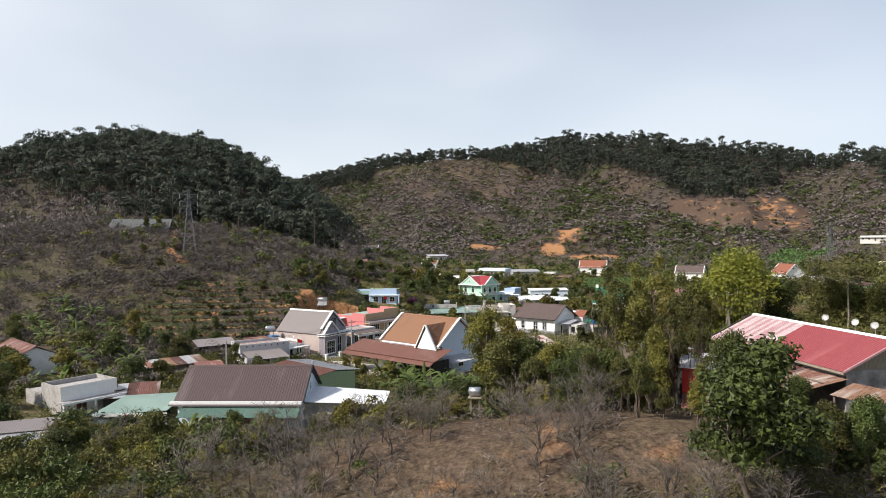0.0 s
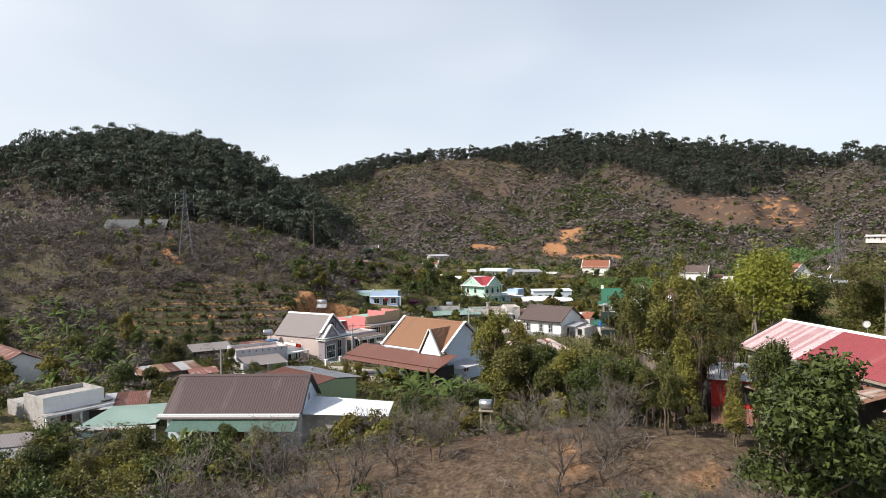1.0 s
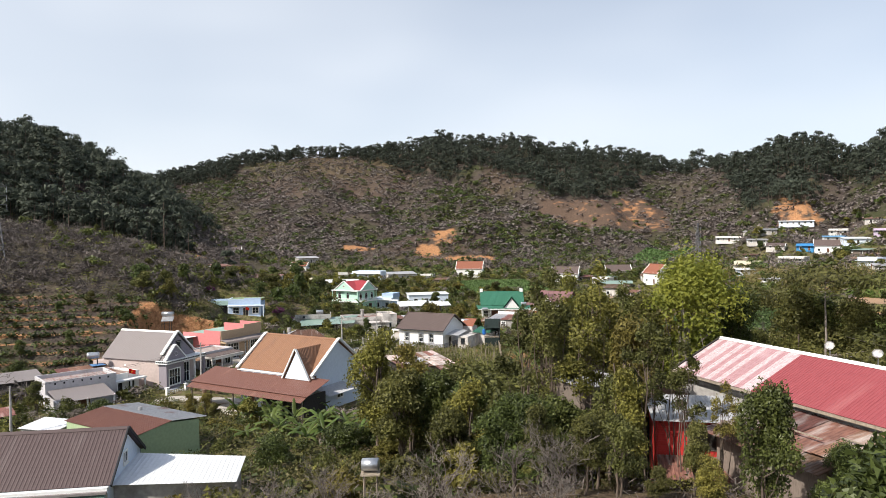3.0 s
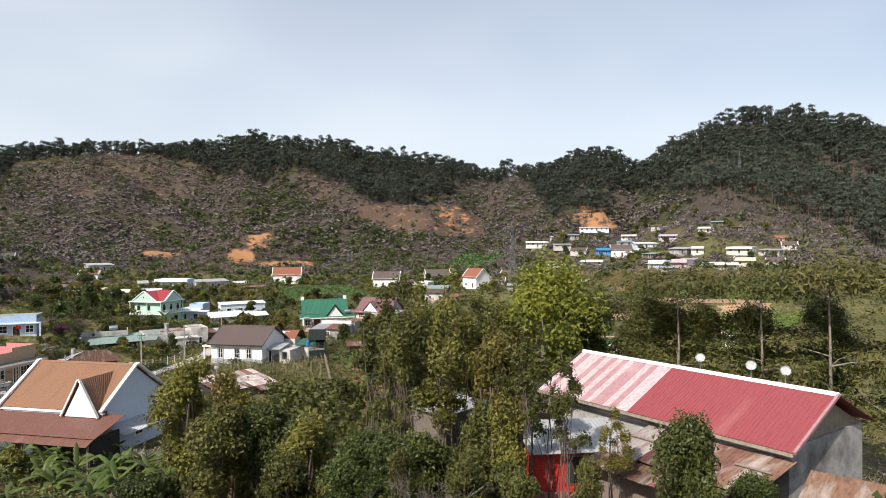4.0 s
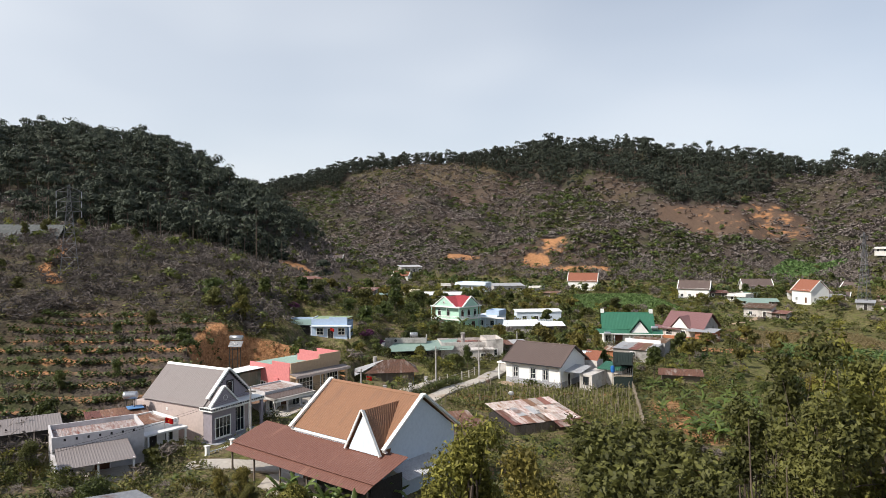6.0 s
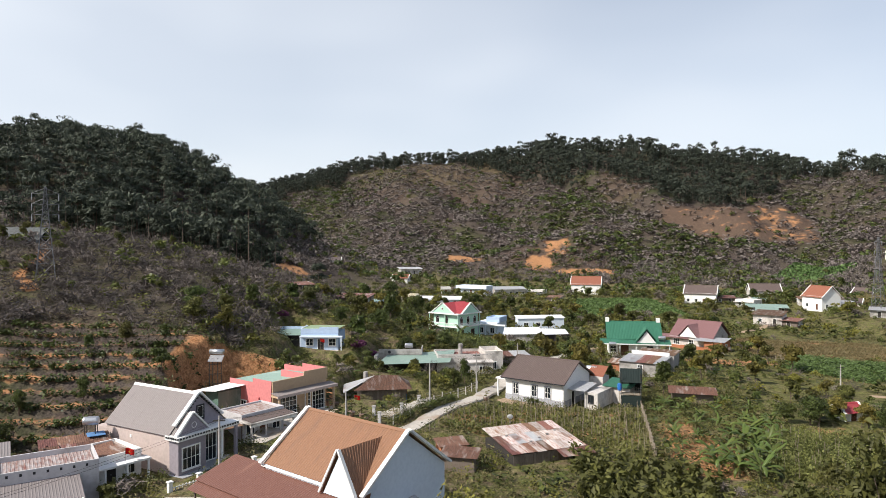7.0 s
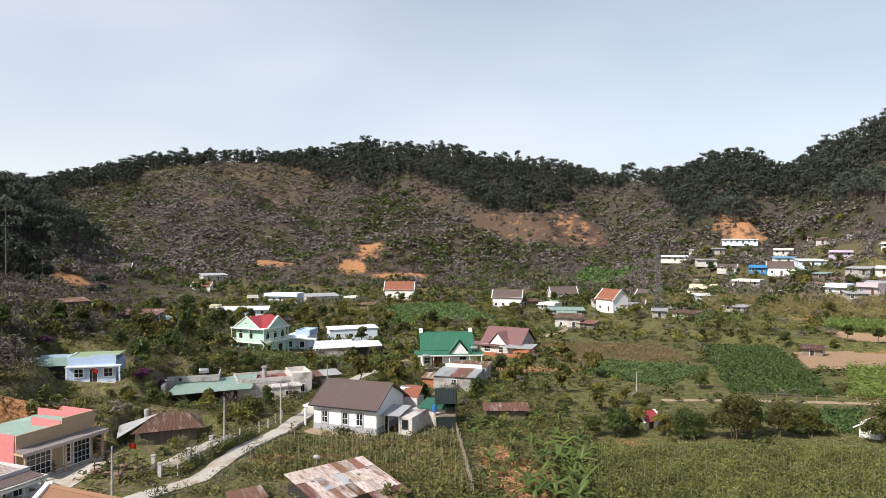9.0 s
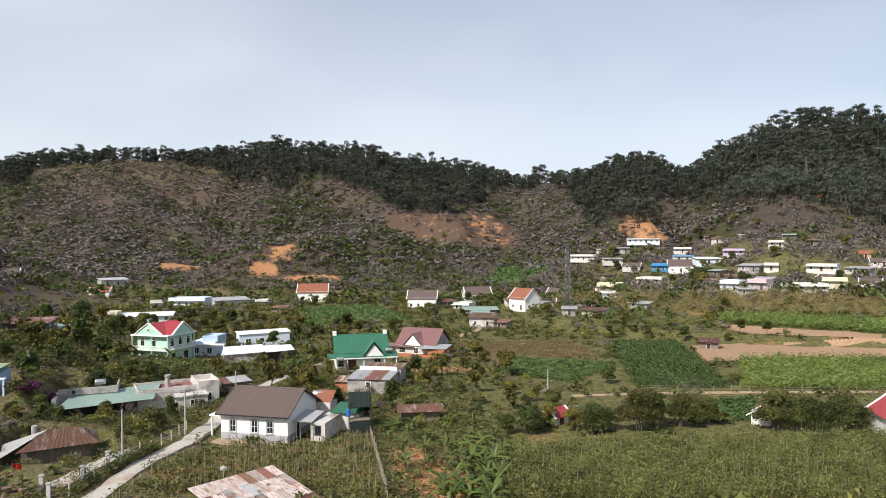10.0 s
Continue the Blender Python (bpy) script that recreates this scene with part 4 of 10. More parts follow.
def pink_house():
    h = thing("house", pose(-36.9, 76.4, 1.2, 0, 0, 58.5), "flat-roofed house with pink side walls and ochre front", "house")
    part("wall", box(-4.9, -4.9, -0.8, 4.9, 4.9, 4.6), OCHRE, h)
    part("side_wall", box(-5.06, -4.7, -0.8, -4.9, 4.9, 5.0), PINK, h, "pink side wall")
    part("side_wall", box(4.9, -4.7, -0.8, 5.06, 4.9, 5.6), PINK, h, "pink side wall")
    part("parapet", box(-5.0, -5.0, 4.6, 0.6, -4.8, 5.6), OCHRE, h)
    part("parapet", box(0.6, -5.0, 4.6, 5.06, -4.8, 6.2), OCHRE, h)
    part("parapet_wing", box(-5.06, -4.8, 5.0, -4.9, -0.6, 5.6), PINK, h)
    part("parapet_wing", box(0.55, -4.8, 4.6, 0.7, 0.2, 5.9), PINK, h)
    part("parapet_wing", box(4.9, -4.8, 5.6, 5.06, 0.5, 6.2), PINK, h)
    part("roof_sheet", sheet((-4.85, -4.75, 5.05), (4.85, -4.75, 5.05), (4.85, 5.0, 4.7), (-4.85, 5.0, 4.7), 0.3), R_SEA, h, "faded green roof sheet")
    part("back_roof", sheet((-10.6, 5.8, 3.9), (-1, 5.6, 4.3), (-1, 0.6, 4.62), (-9.6, 1.6, 4.2), 0.3), R_WHITE, h, "pale lean-to roof sheet")
    part("back_wall", box(-8.8, 2.2, -0.8, -5.06, 5.2, 3.85), R_JADE, h, "green sheet wall")
    part("canopy", box(-5.2, -6.4, 3.5, 5.6, -4.9, 3.75), OCHRE, h)
    part("canopy_sheet", sheet((-5.3, -4.95, 4.05), (5.7, -4.95, 4.05), (5.7, -6.5, 3.78), (-5.3, -6.5, 3.78), 0.3), R_GREY, h)
    part("canopy_edge", box(-5.34, -6.6, 3.46, 5.74, -6.5, 3.86), CREAM, h, "pale pinkish canopy edge")
    part("plinth", box(-4.95, -4.98, -0.8, 4.95, -4.9, 0.35), TRIM, h, "white tiled plinth")
    for x in (-4.7, 0.2, 5.3):
        post(h, x, -6.1, -0.5, 3.5, 0.16, OCHRE, "column", False)
    fr = face_pose("front", 9.8, 9.8)
    window(h, fr, -2.4, 0.3, 3.2, 2.8, 5, 4)
    window(h, fr, 1.3, 0.8, 0.9, 2.3, 1, 4)
    window(h, fr, 3.3, 0.2, 2.2, 2.9, 4, 4)
    part("chimney_vent", box(-5.3, -2.2, 2.4, -5.06, -1.0, 3.1), PINK, h)
    window(h, face_pose("left", 10.12, 9.8), -1.5, 0.8, 1.2, 1.4, 2, 1)
    part("forecourt", box(-5, -14.5, -1.6, 8.5, -4.98, 0.22), PAVE, h, "pale concrete forecourt")
    g = thing("house", pose(-36.0, 63.8, 1.25, 0, 0, 58.5), "low grey weathered house with a flat roof and columned porch", "house")
    parapet_block(g, -3.2, -2.6, 3.2, 2.2, -0.8, 3.0, GREYWASH, 0.45, PATCHY)
    part("porch_slab", box(-3.6, -5.0, 2.62, 3.6, -2.62, 2.8), PALEC, g, "stained concrete porch slab")
    part("porch_roof", sheet((-3.3, -2.62, 3.05), (3.3, -2.62, 3.05), (3.3, -4.7, 2.86), (-3.3, -4.7, 2.86), 0.3), R_BROWN, g)
    part("porch_beam", box(-3.5, -4.85, 2.3, 3.5, -4.6, 2.62), WHITE, g)
    for x in (-3.2, -1.1, 1.1, 3.2):
        post(g, x, -4.6, -0.6, 2.25, 0.13, PALEC, "column", False)
    fg = pose(0, -2.6, 0)
    door(g, fg, 0.0, 0.0, 1.3, 2.2)
    window(g, fg, -2.0, 0.8, 1.2, 1.4)
    window(g, fg, 2.0, 0.8, 1.2, 1.4)
    part("porch_floor", box(-3.4, -4.9, -0.7, 3.4, -2.6, 0.02), PAVE, g)
    s = thing("shed", pose(-38.4, 58.0, 1.3, 0, 0, 58.5), "dark open shed with a rusty sheet roof", "shed")
    lean_roof(s, -2.2, 2.2, 3.0, 3.2, -3.2, 2.6, RUST, "roof_sheet")
    part("wall", box(-2.0, 2.0, -0.6, 2.0, 2.9, 2.8), SHADE, s)
    for x in (-2, 2):
        post(s, x, -3.0, -0.5, 2.6, 0.06, PLANK)


def flat_white_house():
    h = thing("house", pose(-45.6, 38.8, 1.6, 0, 0, 40), "white flat-roofed house with ventilated parapet and grey porch awning", "house")
    parapet_block(h, -4.2, -2.2, 4.2, 3.4, -0.8, 3.2, GREYWASH, 0.75, PATCHY)
    for k in range(7):
        part("vent_hole", box(-3.2 + k * 1.05, -2.25, 3.45, -3.0 + k * 1.05, -2.2, 3.7), DARKTRIM, h)
    lean_roof(h, -4.0, 2.6, -2.2, 2.85, -7.6, 2.2, R_GREY, "porch_awning")
    for x in (-3.8, -0.7, 2.4):
        post(h, x, -7.3, -0.6, 2.25, 0.09, TRIM, "porch_post")
    part("porch_wall", box(-4.2, -7.4, -0.8, -4.0, -2.2, 2.3), GREYWASH, h)
    fr = pose(0, -2.2, 0)
    door(h, fr, 0.2, 0, 1.4, 2.2)
    window(h, fr, -2.2, 0.8, 1.4, 1.4, 3)
    part("porch_floor", box(-4.0, -7.6, -0.7, 2.6, -2.2, 0.02), PAVE, h)
    g = thing("house", pose(-44.2, 43.6, 1.6, 0, 0, 58), "long whitewashed house with rusty roof behind a low parapet", "house")
    parapet_block(g, -2.4, -1.6, 4.2, 4.0, -0.8, 2.5, WHITE, 0.5, RUST)
    part("canopy", box(-2.4, -2.9, 2.0, 4.6, -1.6, 2.2), WHITE, g)
    for x in (-2.2, 0.0, 2.2, 4.4):
        post(g, x, -2.7, -0.6, 2.0, 0.1, WHITE, "porch_column")
    fg = pose(0, -1.6, 0)
    for u in (-1.2, 1.0):
        door(g, fg, u, 0, 1.1, 2.1, SHADE)
    window(g, fg, 3.0, 0.7, 1.0, 1.1)
    for k in range(4):
        part("scroll_fin", tube([(3.9 - k * 0.18, -1.75, 2.2), (3.9 - k * 0.18, -1.85, 2.6), (3.9 - k * 0.18, -1.75, 3.1)], 0.07, 6), WHITE, g)
    flag(-41.2, 44.4, 3.6, 1.6, 20)
    s = thing("shed", pose(-55.0, 40.5, 2.2, 0, 0, 40), "low dark shed with a grey fibre roof", "shed")
    lean_roof(s, -3.4, 3.4, 2.4, 3.2, -2.6, 2.6, R_GREY, "roof_sheet")
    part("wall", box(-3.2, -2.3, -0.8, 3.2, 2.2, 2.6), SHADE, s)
    s = thing("shed", pose(-48.6, 47.2, 1.8, 0, 0, 40), "open store with patched rusty roof and a blue tarpaulin", "shed")
    for i in range(4):
        for j in range(2):
            part("roof_sheet", sheet((-3.4 + i * 1.7, 2.6 - j * 2.5, 3.0 - j * 0.25), (-1.66 + i * 1.7, 2.6 - j * 2.5, 3.0 - j * 0.25), (-1.66 + i * 1.7, 0.06 - j * 2.5, 2.75 - j * 0.25), (-3.4 + i * 1.7, 0.06 - j * 2.5, 2.75 - j * 0.25), 0.2, 0.02), RUST, s)
    part("tarpaulin", box(1.2, 0.6, 3.04, 3.0, 2.4, 3.1), TARP, s, "blue tarpaulin")
    part("wall", box(-3.2, -2.0, -0.8, 3.2, 2.3, 2.5), PLANK, s)


def umber_house():
    h = thing("house", pose(-28.9, -2.1, 3.0, 0, 0, 6.0), "long house with a dark umber sheet roof and jade green awning", "house")
    gable_walls(h, 12.8, 7.6, 3.7, 6.3, ICE)
    gable_roof(h, 13.4, 4.05, 6.52, 3.66, R_DARK, 0.26)
    part("gutter", box(-7.0, -4.5, 3.42, 6.6, -4.1, 3.64), TRIM, h, "white box gutter")
    part("gutter_lip", box(-7.0, -4.72, 3.28, 6.6, -4.5, 3.44), R_GREY, h)
    for sy in (-1, 1):
        barge(h, (6.72, 0, 6.4), (6.72, sy * 4.05, 3.55), 0.1, 0.22, DARKTRIM)
    lean_roof(h, -5.6, 6.5, -4.4, 3.2, -6.1, 2.5, R_JADE, "awning", 0.12, 0.02)
    for x in (-5.4, -1.4, 2.6, 6.3):
        post(h, x, -5.9, -0.9, 2.6, 0.05, STEEL)
    fr = face_pose("front", 12.8, 7.6)
    for u in (-4, 0.5):
        door(h, fr, u, 0, 1.2, 2.2)
    for u in (-1.8, 3.2):
        window(h, fr, u, 0.9, 1.2, 1.3)
    window(h, face_pose("right", 12.8, 7.6), 0, 3.9, 0.8, 0.8)
    a = thing("shed", pose(-18.6, -1.2, 3.2, 0, 0, 6.0), "open-sided annex under a white sheet roof", "shed")
    part("roof_sheet", sheet((-4.3, 3.4, 3.4), (4.6, 1.2, 3.3), (4.6, -3.6, 3.05), (-4.3, -2.8, 3.1), 0.35, 0.02), R_WHITE, a)
    part("fascia", box(-4.3, -3.1, 2.75, -4.2, 3.4, 3.3), TRIM, a)
    part("wall", box(-4.1, -2.4, -0.9, 4.2, -2.2, 2.9), CONC, a)
    part("end_wall", box(4.1, -2.3, -0.9, 4.25, 1.0, 2.9), CONC, a)
    g = thing("canopy", pose(-41.2, -2.1, 2.9, 0, 0, 12), "sea green sheet canopy on steel posts", "canopy")
    part("roof_sheet", sheet((-3.4, 3.0, 2.45), (3.6, 3.4, 2.6), (3.4, -3.4, 2.2), (-4.6, -3.4, 1.8), 0.3, 0.025), R_SEA, g)
    part("fascia", box(-4.5, -3.5, 1.68, 3.4, -3.42, 2.0), TRIM, g)
    for x in (-3.2, 0.0, 3.2):
        for y in (-3.2, 2.8):
            post(g, x, y, -0.8, 2.0, 0.05, STEEL)
    part("yard_wall", box(-3.9, -3.0, -0.8, 3.2, -2.86, 1.1), PALEC, g, "stained low yard wall")
    u = thing("parasol", pose(-43.6, -7.0, 2.6), "pale green garden parasol", "parasol")
    part("pole", tube([(0, 0, 0), (0, 0, 2.0)], 0.03, 8), STEEL, u)
    bm = bmesh.new()
    top = bm.verts.new((0, 0, 2.15))
    rim = [bm.verts.new((1.2 * math.cos(k * math.tau / 8), 1.2 * math.sin(k * math.tau / 8), 1.7)) for k in range(8)]
    for k in range(8):
        bm.faces.new((top, rim[k], rim[(k + 1) % 8]))
    bmesh.ops.solidify(bm, geom=bm.faces[:], thickness=0.02)
    part("canopy_cloth", bm, R_SEA, u)
    flag(-40.6, -6.2, 2.8, 2.2, 200)


def left_cluster():
    h = thing("house", pose(-50.2, 0.6, 3.3, 0, 0, 62), "white flat-roofed house with a dark porch canopy", "house")
    parapet_block(h, -4.0, -2.2, 2.2, 2.4, -1.2, 3.0, CONC, 0.75, CONC)
    part("front_wall", box(-4.02, -2.24, -1.2, 2.22, -2.204, 3.72), WHITE, h, "whitewashed front")
    part("back_wall", box(-4.1, 2.4, -1.2, -3.9, 6.4, 2.6), CONC, h, "bare concrete back wall")
    part("back_block", box(-3.9, 2.45, -1.2, 2.0, 6.4, 2.5), CONC, h)
    part("canopy", box(-4.4, -3.6, 2.0, 2.6, -2.2, 2.15), CONC, h)
    part("canopy_edge", box(-4.46, -3.68, 1.96, 2.66, -3.6, 2.2), WHITE, h)
    for x in (-4.2, -0.8, 2.4):
        post(h, x, -3.4, -0.8, 2.1, 0.1, WHITE, "porch_column")
    fr = pose(0, -2.2, 0)
    door(h, fr, -1.8, 0, 1.2, 2.1)
    window(h, fr, 1.2, 0.8, 1.3, 1.3)
    part("name_board", box(1.2, -3.66, 2.36, 2.6, -3.6, 2.7), PALEC, h)
    part("board_bar", box(1.35, -3.69, 2.47, 2.45, -3.66, 2.59), DARKTRIM, h)
    s = thing("shed", pose(-45.8, 2.4, 3.0, 0, 0, 28), "rusty patched sheet roof over a dark store", "shed")
    for i in range(5):
        part("roof_sheet", sheet((-3.0 + i * 1.2, 2.7, 2.75), (-1.78 + i * 1.2, 2.7, 2.75), (-1.78 + i * 1.2, -2.6, 2.15), (-3.0 + i * 1.2, -2.6, 2.15), 0.2, 0.025), RUST if i != 1 else ZINC, s)
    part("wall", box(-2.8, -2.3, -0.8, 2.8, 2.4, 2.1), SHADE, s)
    s = thing("shed", pose(-52.2, 22.4, 3.0, 0, 0, 48), "timber shed with a rust-red and grey patched roof", "shed")
    for i in range(6):
        part("roof_sheet", sheet((-4.6 + i * 1.5, 2.2, 2.3), (-3.06 + i * 1.5, 2.2, 2.3), (-3.06 + i * 1.5, -2.0, 1.75), (-4.6 + i * 1.5, -2.0, 1.75), 0.2, 0.025), RUST if i not in (1, 4) else ZINC, s)
    part("wall", box(-4.3, -1.6, -0.8, 4.1, 1.9, 1.75), PLANK, s)
    s = thing("shed", pose(-46.9, 23.0, 2.6, 0, 0, 40), "small lean-to with a rusty roof", "shed")
    lean_roof(s, -2.0, 2.0, 1.5, 2.2, -1.5, 1.8, RUST, "roof_sheet", 0.2)
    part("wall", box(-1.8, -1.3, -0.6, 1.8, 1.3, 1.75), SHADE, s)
    # low sheds behind the umber roof
    s = thing("shed", pose(-28.4, 14.4, 2.9, 0, 0, -34), "long store with a rust-brown and grey sheet roof", "shed")
    part("roof_slope", sheet((-5.6, 0.4, 3.5), (5.4, 0.4, 3.5), (5.4, -3.6, 3.0), (-5.6, -3.6, 3.0), 0.22), R_AWN, s, "rust-brown slope")
    part("roof_slope", sheet((5.4, 0.42, 3.5), (-5.6, 0.42, 3.5), (-5.6, 4.4, 3.0), (5.4, 4.4, 3.0), 0.22), ZINC, s, "grey zinc slope")
    part("ridge_vent", tube([(-1.2, 1.6, 3.3), (-1.2, 1.6, 3.7)], 0.22, 10), ZINC, s)
    gable_walls(s, 10.6, 7.0, 2.9, 3.4, R_LIME)
    lean_roof(s, 1.6, 6.6, -3.6, 2.7, -6.4, 2.2, R_LIME, "lean_to_roof", 0.22)
    for x in (2.0, 6.2):
        post(s, x, -6.1, -0.6, 2.3, 0.06, PLANK)
    part("lean_to_wall", box(1.8, -5.8, -0.8, 6.4, -3.6, 2.1), SHADE, s)
    s = thing("shed", pose(-37.6, 16.6, 2.3, 0, 0, -20), "small store with a white sheet roof", "shed")
    lean_roof(s, -2.2, 2.4, 1.6, 2.9, -1.6, 2.6, R_WHITE, "roof_sheet")
    part("wall", box(-2.0, -1.4, -0.8, 2.2, 1.4, 2.55), CONC, s)
    # farthest left edge
    s = thing("house", pose(-76, 21, 3.6, 0, 0, -35), "low white farmhouse under a rusty brown roof", "house")
    gable_walls(s, 12, 7, 2.5, 4.0, WHITE)
    gable_roof(s, 12.6, 4.1, 4.25, 2.3, RUST, 0.25)
    window(s, face_pose("right", 12, 7), -1.5, 0.8, 1.2, 1.2)
    door(s, face_pose("front", 12, 7), 4.0, 0, 1.0, 2.0, SHADE)
    s = thing("shed", pose(-44.2, -17.2, 2.5, 0, 0, 28), "lean-to with old fibre-cement roof and concrete wall", "shed")
    lean_roof(s, -4.2, 2.6, 1.8, 3.2, -1.8, 2.6, ZINC, "roof_sheet")
    lean_roof(s, -4.0, 2.4, 4.6, 3.7, 1.6, 3.3, R_GREY, "roof_sheet")
    part("wall", box(-4.0, -1.5, -1.2, 2.4, 4.2, 2.6), PALEC, s)


def red_roof_house():
    h = thing("house", pose(24.8, -9.4, 10.85, 0, 0, -73), "long shed-like house with rose red sheet roof, partly bleached in stripes", "house")
    # roof: x along the ridge; the striped part first
    ridge, eave, run, x0, x1 = 4.55, 2.45, 4.5, -7.8, 9.2
    pale = (1, 0, 1, 1, 0, 1, 0, 1, 0, 1, 0, 0, 1, 0, 1, 1)
    for i, p in enumerate(pale):
        u = x0 + i * 0.4625
        part("bleached_sheet" if p else "roof_sheet", sheet((u, 0, ridge), (u + 0.4625, 0, ridge), (u + 0.4625, -run, eave), (u, -run, eave), 0.155, 0.03), R_FADE if p else R_PINK, h)
    for i in range(8):
        u = x0 + 7.4 + i * 1.2
        part("roof_sheet", sheet((u, 0, ridge), (u + 1.2, 0, ridge), (u + 1.2, -run - 0.02 * (i % 2), eave), (u, -run - 0.02 * (i % 2), eave), 0.2, 0.035), R_RED, h)
    part("back_slope", sheet((x1, 0.01, ridge), (x0, 0.01, ridge), (x0, 4.4, 2.5), (x1, 4.4, 2.5), 0.3), R_RED, h)
    part("ridge_cap", prism([(-0.22, -0.08), (0, 0.05), (0.22, -0.08), (0.22, -0.04), (0, 0.1), (-0.22, -0.04)], 0, 17.1), TRIM, h, "white ridge flashing", m=pose(x0 - 0.05, 0, ridge + 0.02, 0, 0, -90))
    barge(h, (x0 - 0.05, 0, ridge - 0.05), (x0 - 0.05, -run, eave - 0.05), 0.14, 0.14, DARKMETAL)
    barge(h, (x1 + 0.05, 0, ridge - 0.05), (x1 + 0.05, -run, eave - 0.05), 0.14, 0.14, R_PINK)
    part("wall", box(-7.3, -3.9, -5, 8.7, 4.0, 2.4), CONC, h)
    for x in (-7.3, 8.5):
        part("gable_wall", prism([(-3.9, 2.4), (4.0, 2.4), (0, 4.3)], 0, 0.2), POSTW, h, m=pose(x, 0, 0, 0, 0, 90))
    part("eave_board", box(x0, -run - 0.08, eave - 0.2, x1, -run + 0.02, eave - 0.04), POSTW, h)
    # lower rusty roofs in front, mended with zinc
    for i in range(4):
        u, dz = 0.9 + i * 2.05, 0.05 * (i % 2)
        part("low_roof_sheet", sheet((u, -4.1, 1.9 + dz), (u + 2.12, -4.1, 1.9 + dz), (u + 2.12, -8.0, 1.15 + dz), (u, -8.0, 1.15 + dz), 0.22, 0.025), PATCHY if i == 0 else RUST, h, "" if i else "grey streaked sheet")
        part("low_roof_sheet", sheet((u - 0.4, -7.6, 1.14 - dz), (u + 1.66, -7.6, 1.14 - dz), (u + 1.66, -9.4, 0.75 - dz), (u - 0.4, -9.4, 0.75 - dz), 0.22, 0.025), RUST, h)
        part("batten", box(u + 0.1, -6.0 - 0.5 * (i % 3), 1.66 + dz, u + 1.9, -5.92 - 0.5 * (i % 3), 1.72 + dz), POSTW, h)
    part("low_wall", box(0.8, -8.3, -6.0, 8.4, -8.1, 0.8), PLANK, h)
    for x, y in ((1.0, 0.7), (4.2, 0.75), (6.2, 0.7)):
        dish(h.matrix_basis @ pose(x, y, ridge - 0.2, 0, 0, 30), 0.3)
    r = thing("hut", pose(17.0, -9.6, 9.6, 0, 0, -14), "bright red boarded hut with a shuttered opening", "hut")
    for k in range(15):
        part("board", box(-2.5, -2.1 - 0.01 * (k % 2), 0.15 * k, 2.6, -2.0, 0.15 * k + 0.14), REDPAINT, r)
    part("side_wall", box(-2.6, -2.0, -3, -2.5, 1.6, 2.2), REDPAINT, r)
    part("back_wall", box(-2.48, -1.98, -3, 2.55, 1.6, 2.3), SHADE, r)
    part("shutter", box(-0.6, -2.2, 0.5, 0.9, -2.12, 1.9), SHADE, r)
    part("shutter_frame", box(-0.75, -2.16, 0.4, 1.05, -2.1, 2.0), PLANK, r)
    part("roof_sheet", sheet((-2.9, 2.0, 2.85), (2.9, 2.0, 2.85), (2.9, -2.7, 2.3), (-2.9, -2.7, 2.3), 0.22), ZINC, r)
    part("low_roof_sheet", sheet((-2.6, -2.2, 0.05), (3.0, -2.2, 0.05), (3.0, -4.4, -0.7), (-2.6, -4.4, -0.7), 0.22), RUST, r)
    for x in (-2.3, 0.2, 2.7):
        post(r, x, -4.1, -5, -0.65, 0.07, PLANK)
    s = thing("shed", pose(13.0, 0.2, 9.2, 0, 0, 30), "weathered store with a grey sheet roof", "shed")
    lean_roof(s, -2.6, 2.4, 1.7, 2.95, -1.8, 2.65, ZINC, "roof_sheet")
    part("wall", box(-2.3, -1.5, -6, 2.2, 1.5, 2.62), PLANK, s)
    s = thing("shed", pose(16.4, -3.4, 9.0, 0, 0, -62), "low lean-to with rusty overlapping roof sheets", "shed")
    lean_roof(s, -1.8, 2.2, 1.7, 2.75, -1.7, 2.35, RUST, "roof_sheet")
    lean_roof(s, -4.6, -1.9, 1.9, 2.8, -1.2, 2.45, ZINC, "roof_sheet")
    part("wall", box(-4.3, -1.2, -5.5, 2.0, 1.5, 2.3), SHADE, s)
    s = thing("shed", pose(23.4, -22.2, 10.2, 0, 0, -60), "small rusty porch roof on posts", "shed")
    lean_roof(s, -1.7, 1.7, 1.1, 2.5, -1.2, 1.9, RUST, "roof_sheet")
    for x in (-1.5, 1.5):
        post(s, x, -1.0, -5, 1.95, 0.06, PLANK)


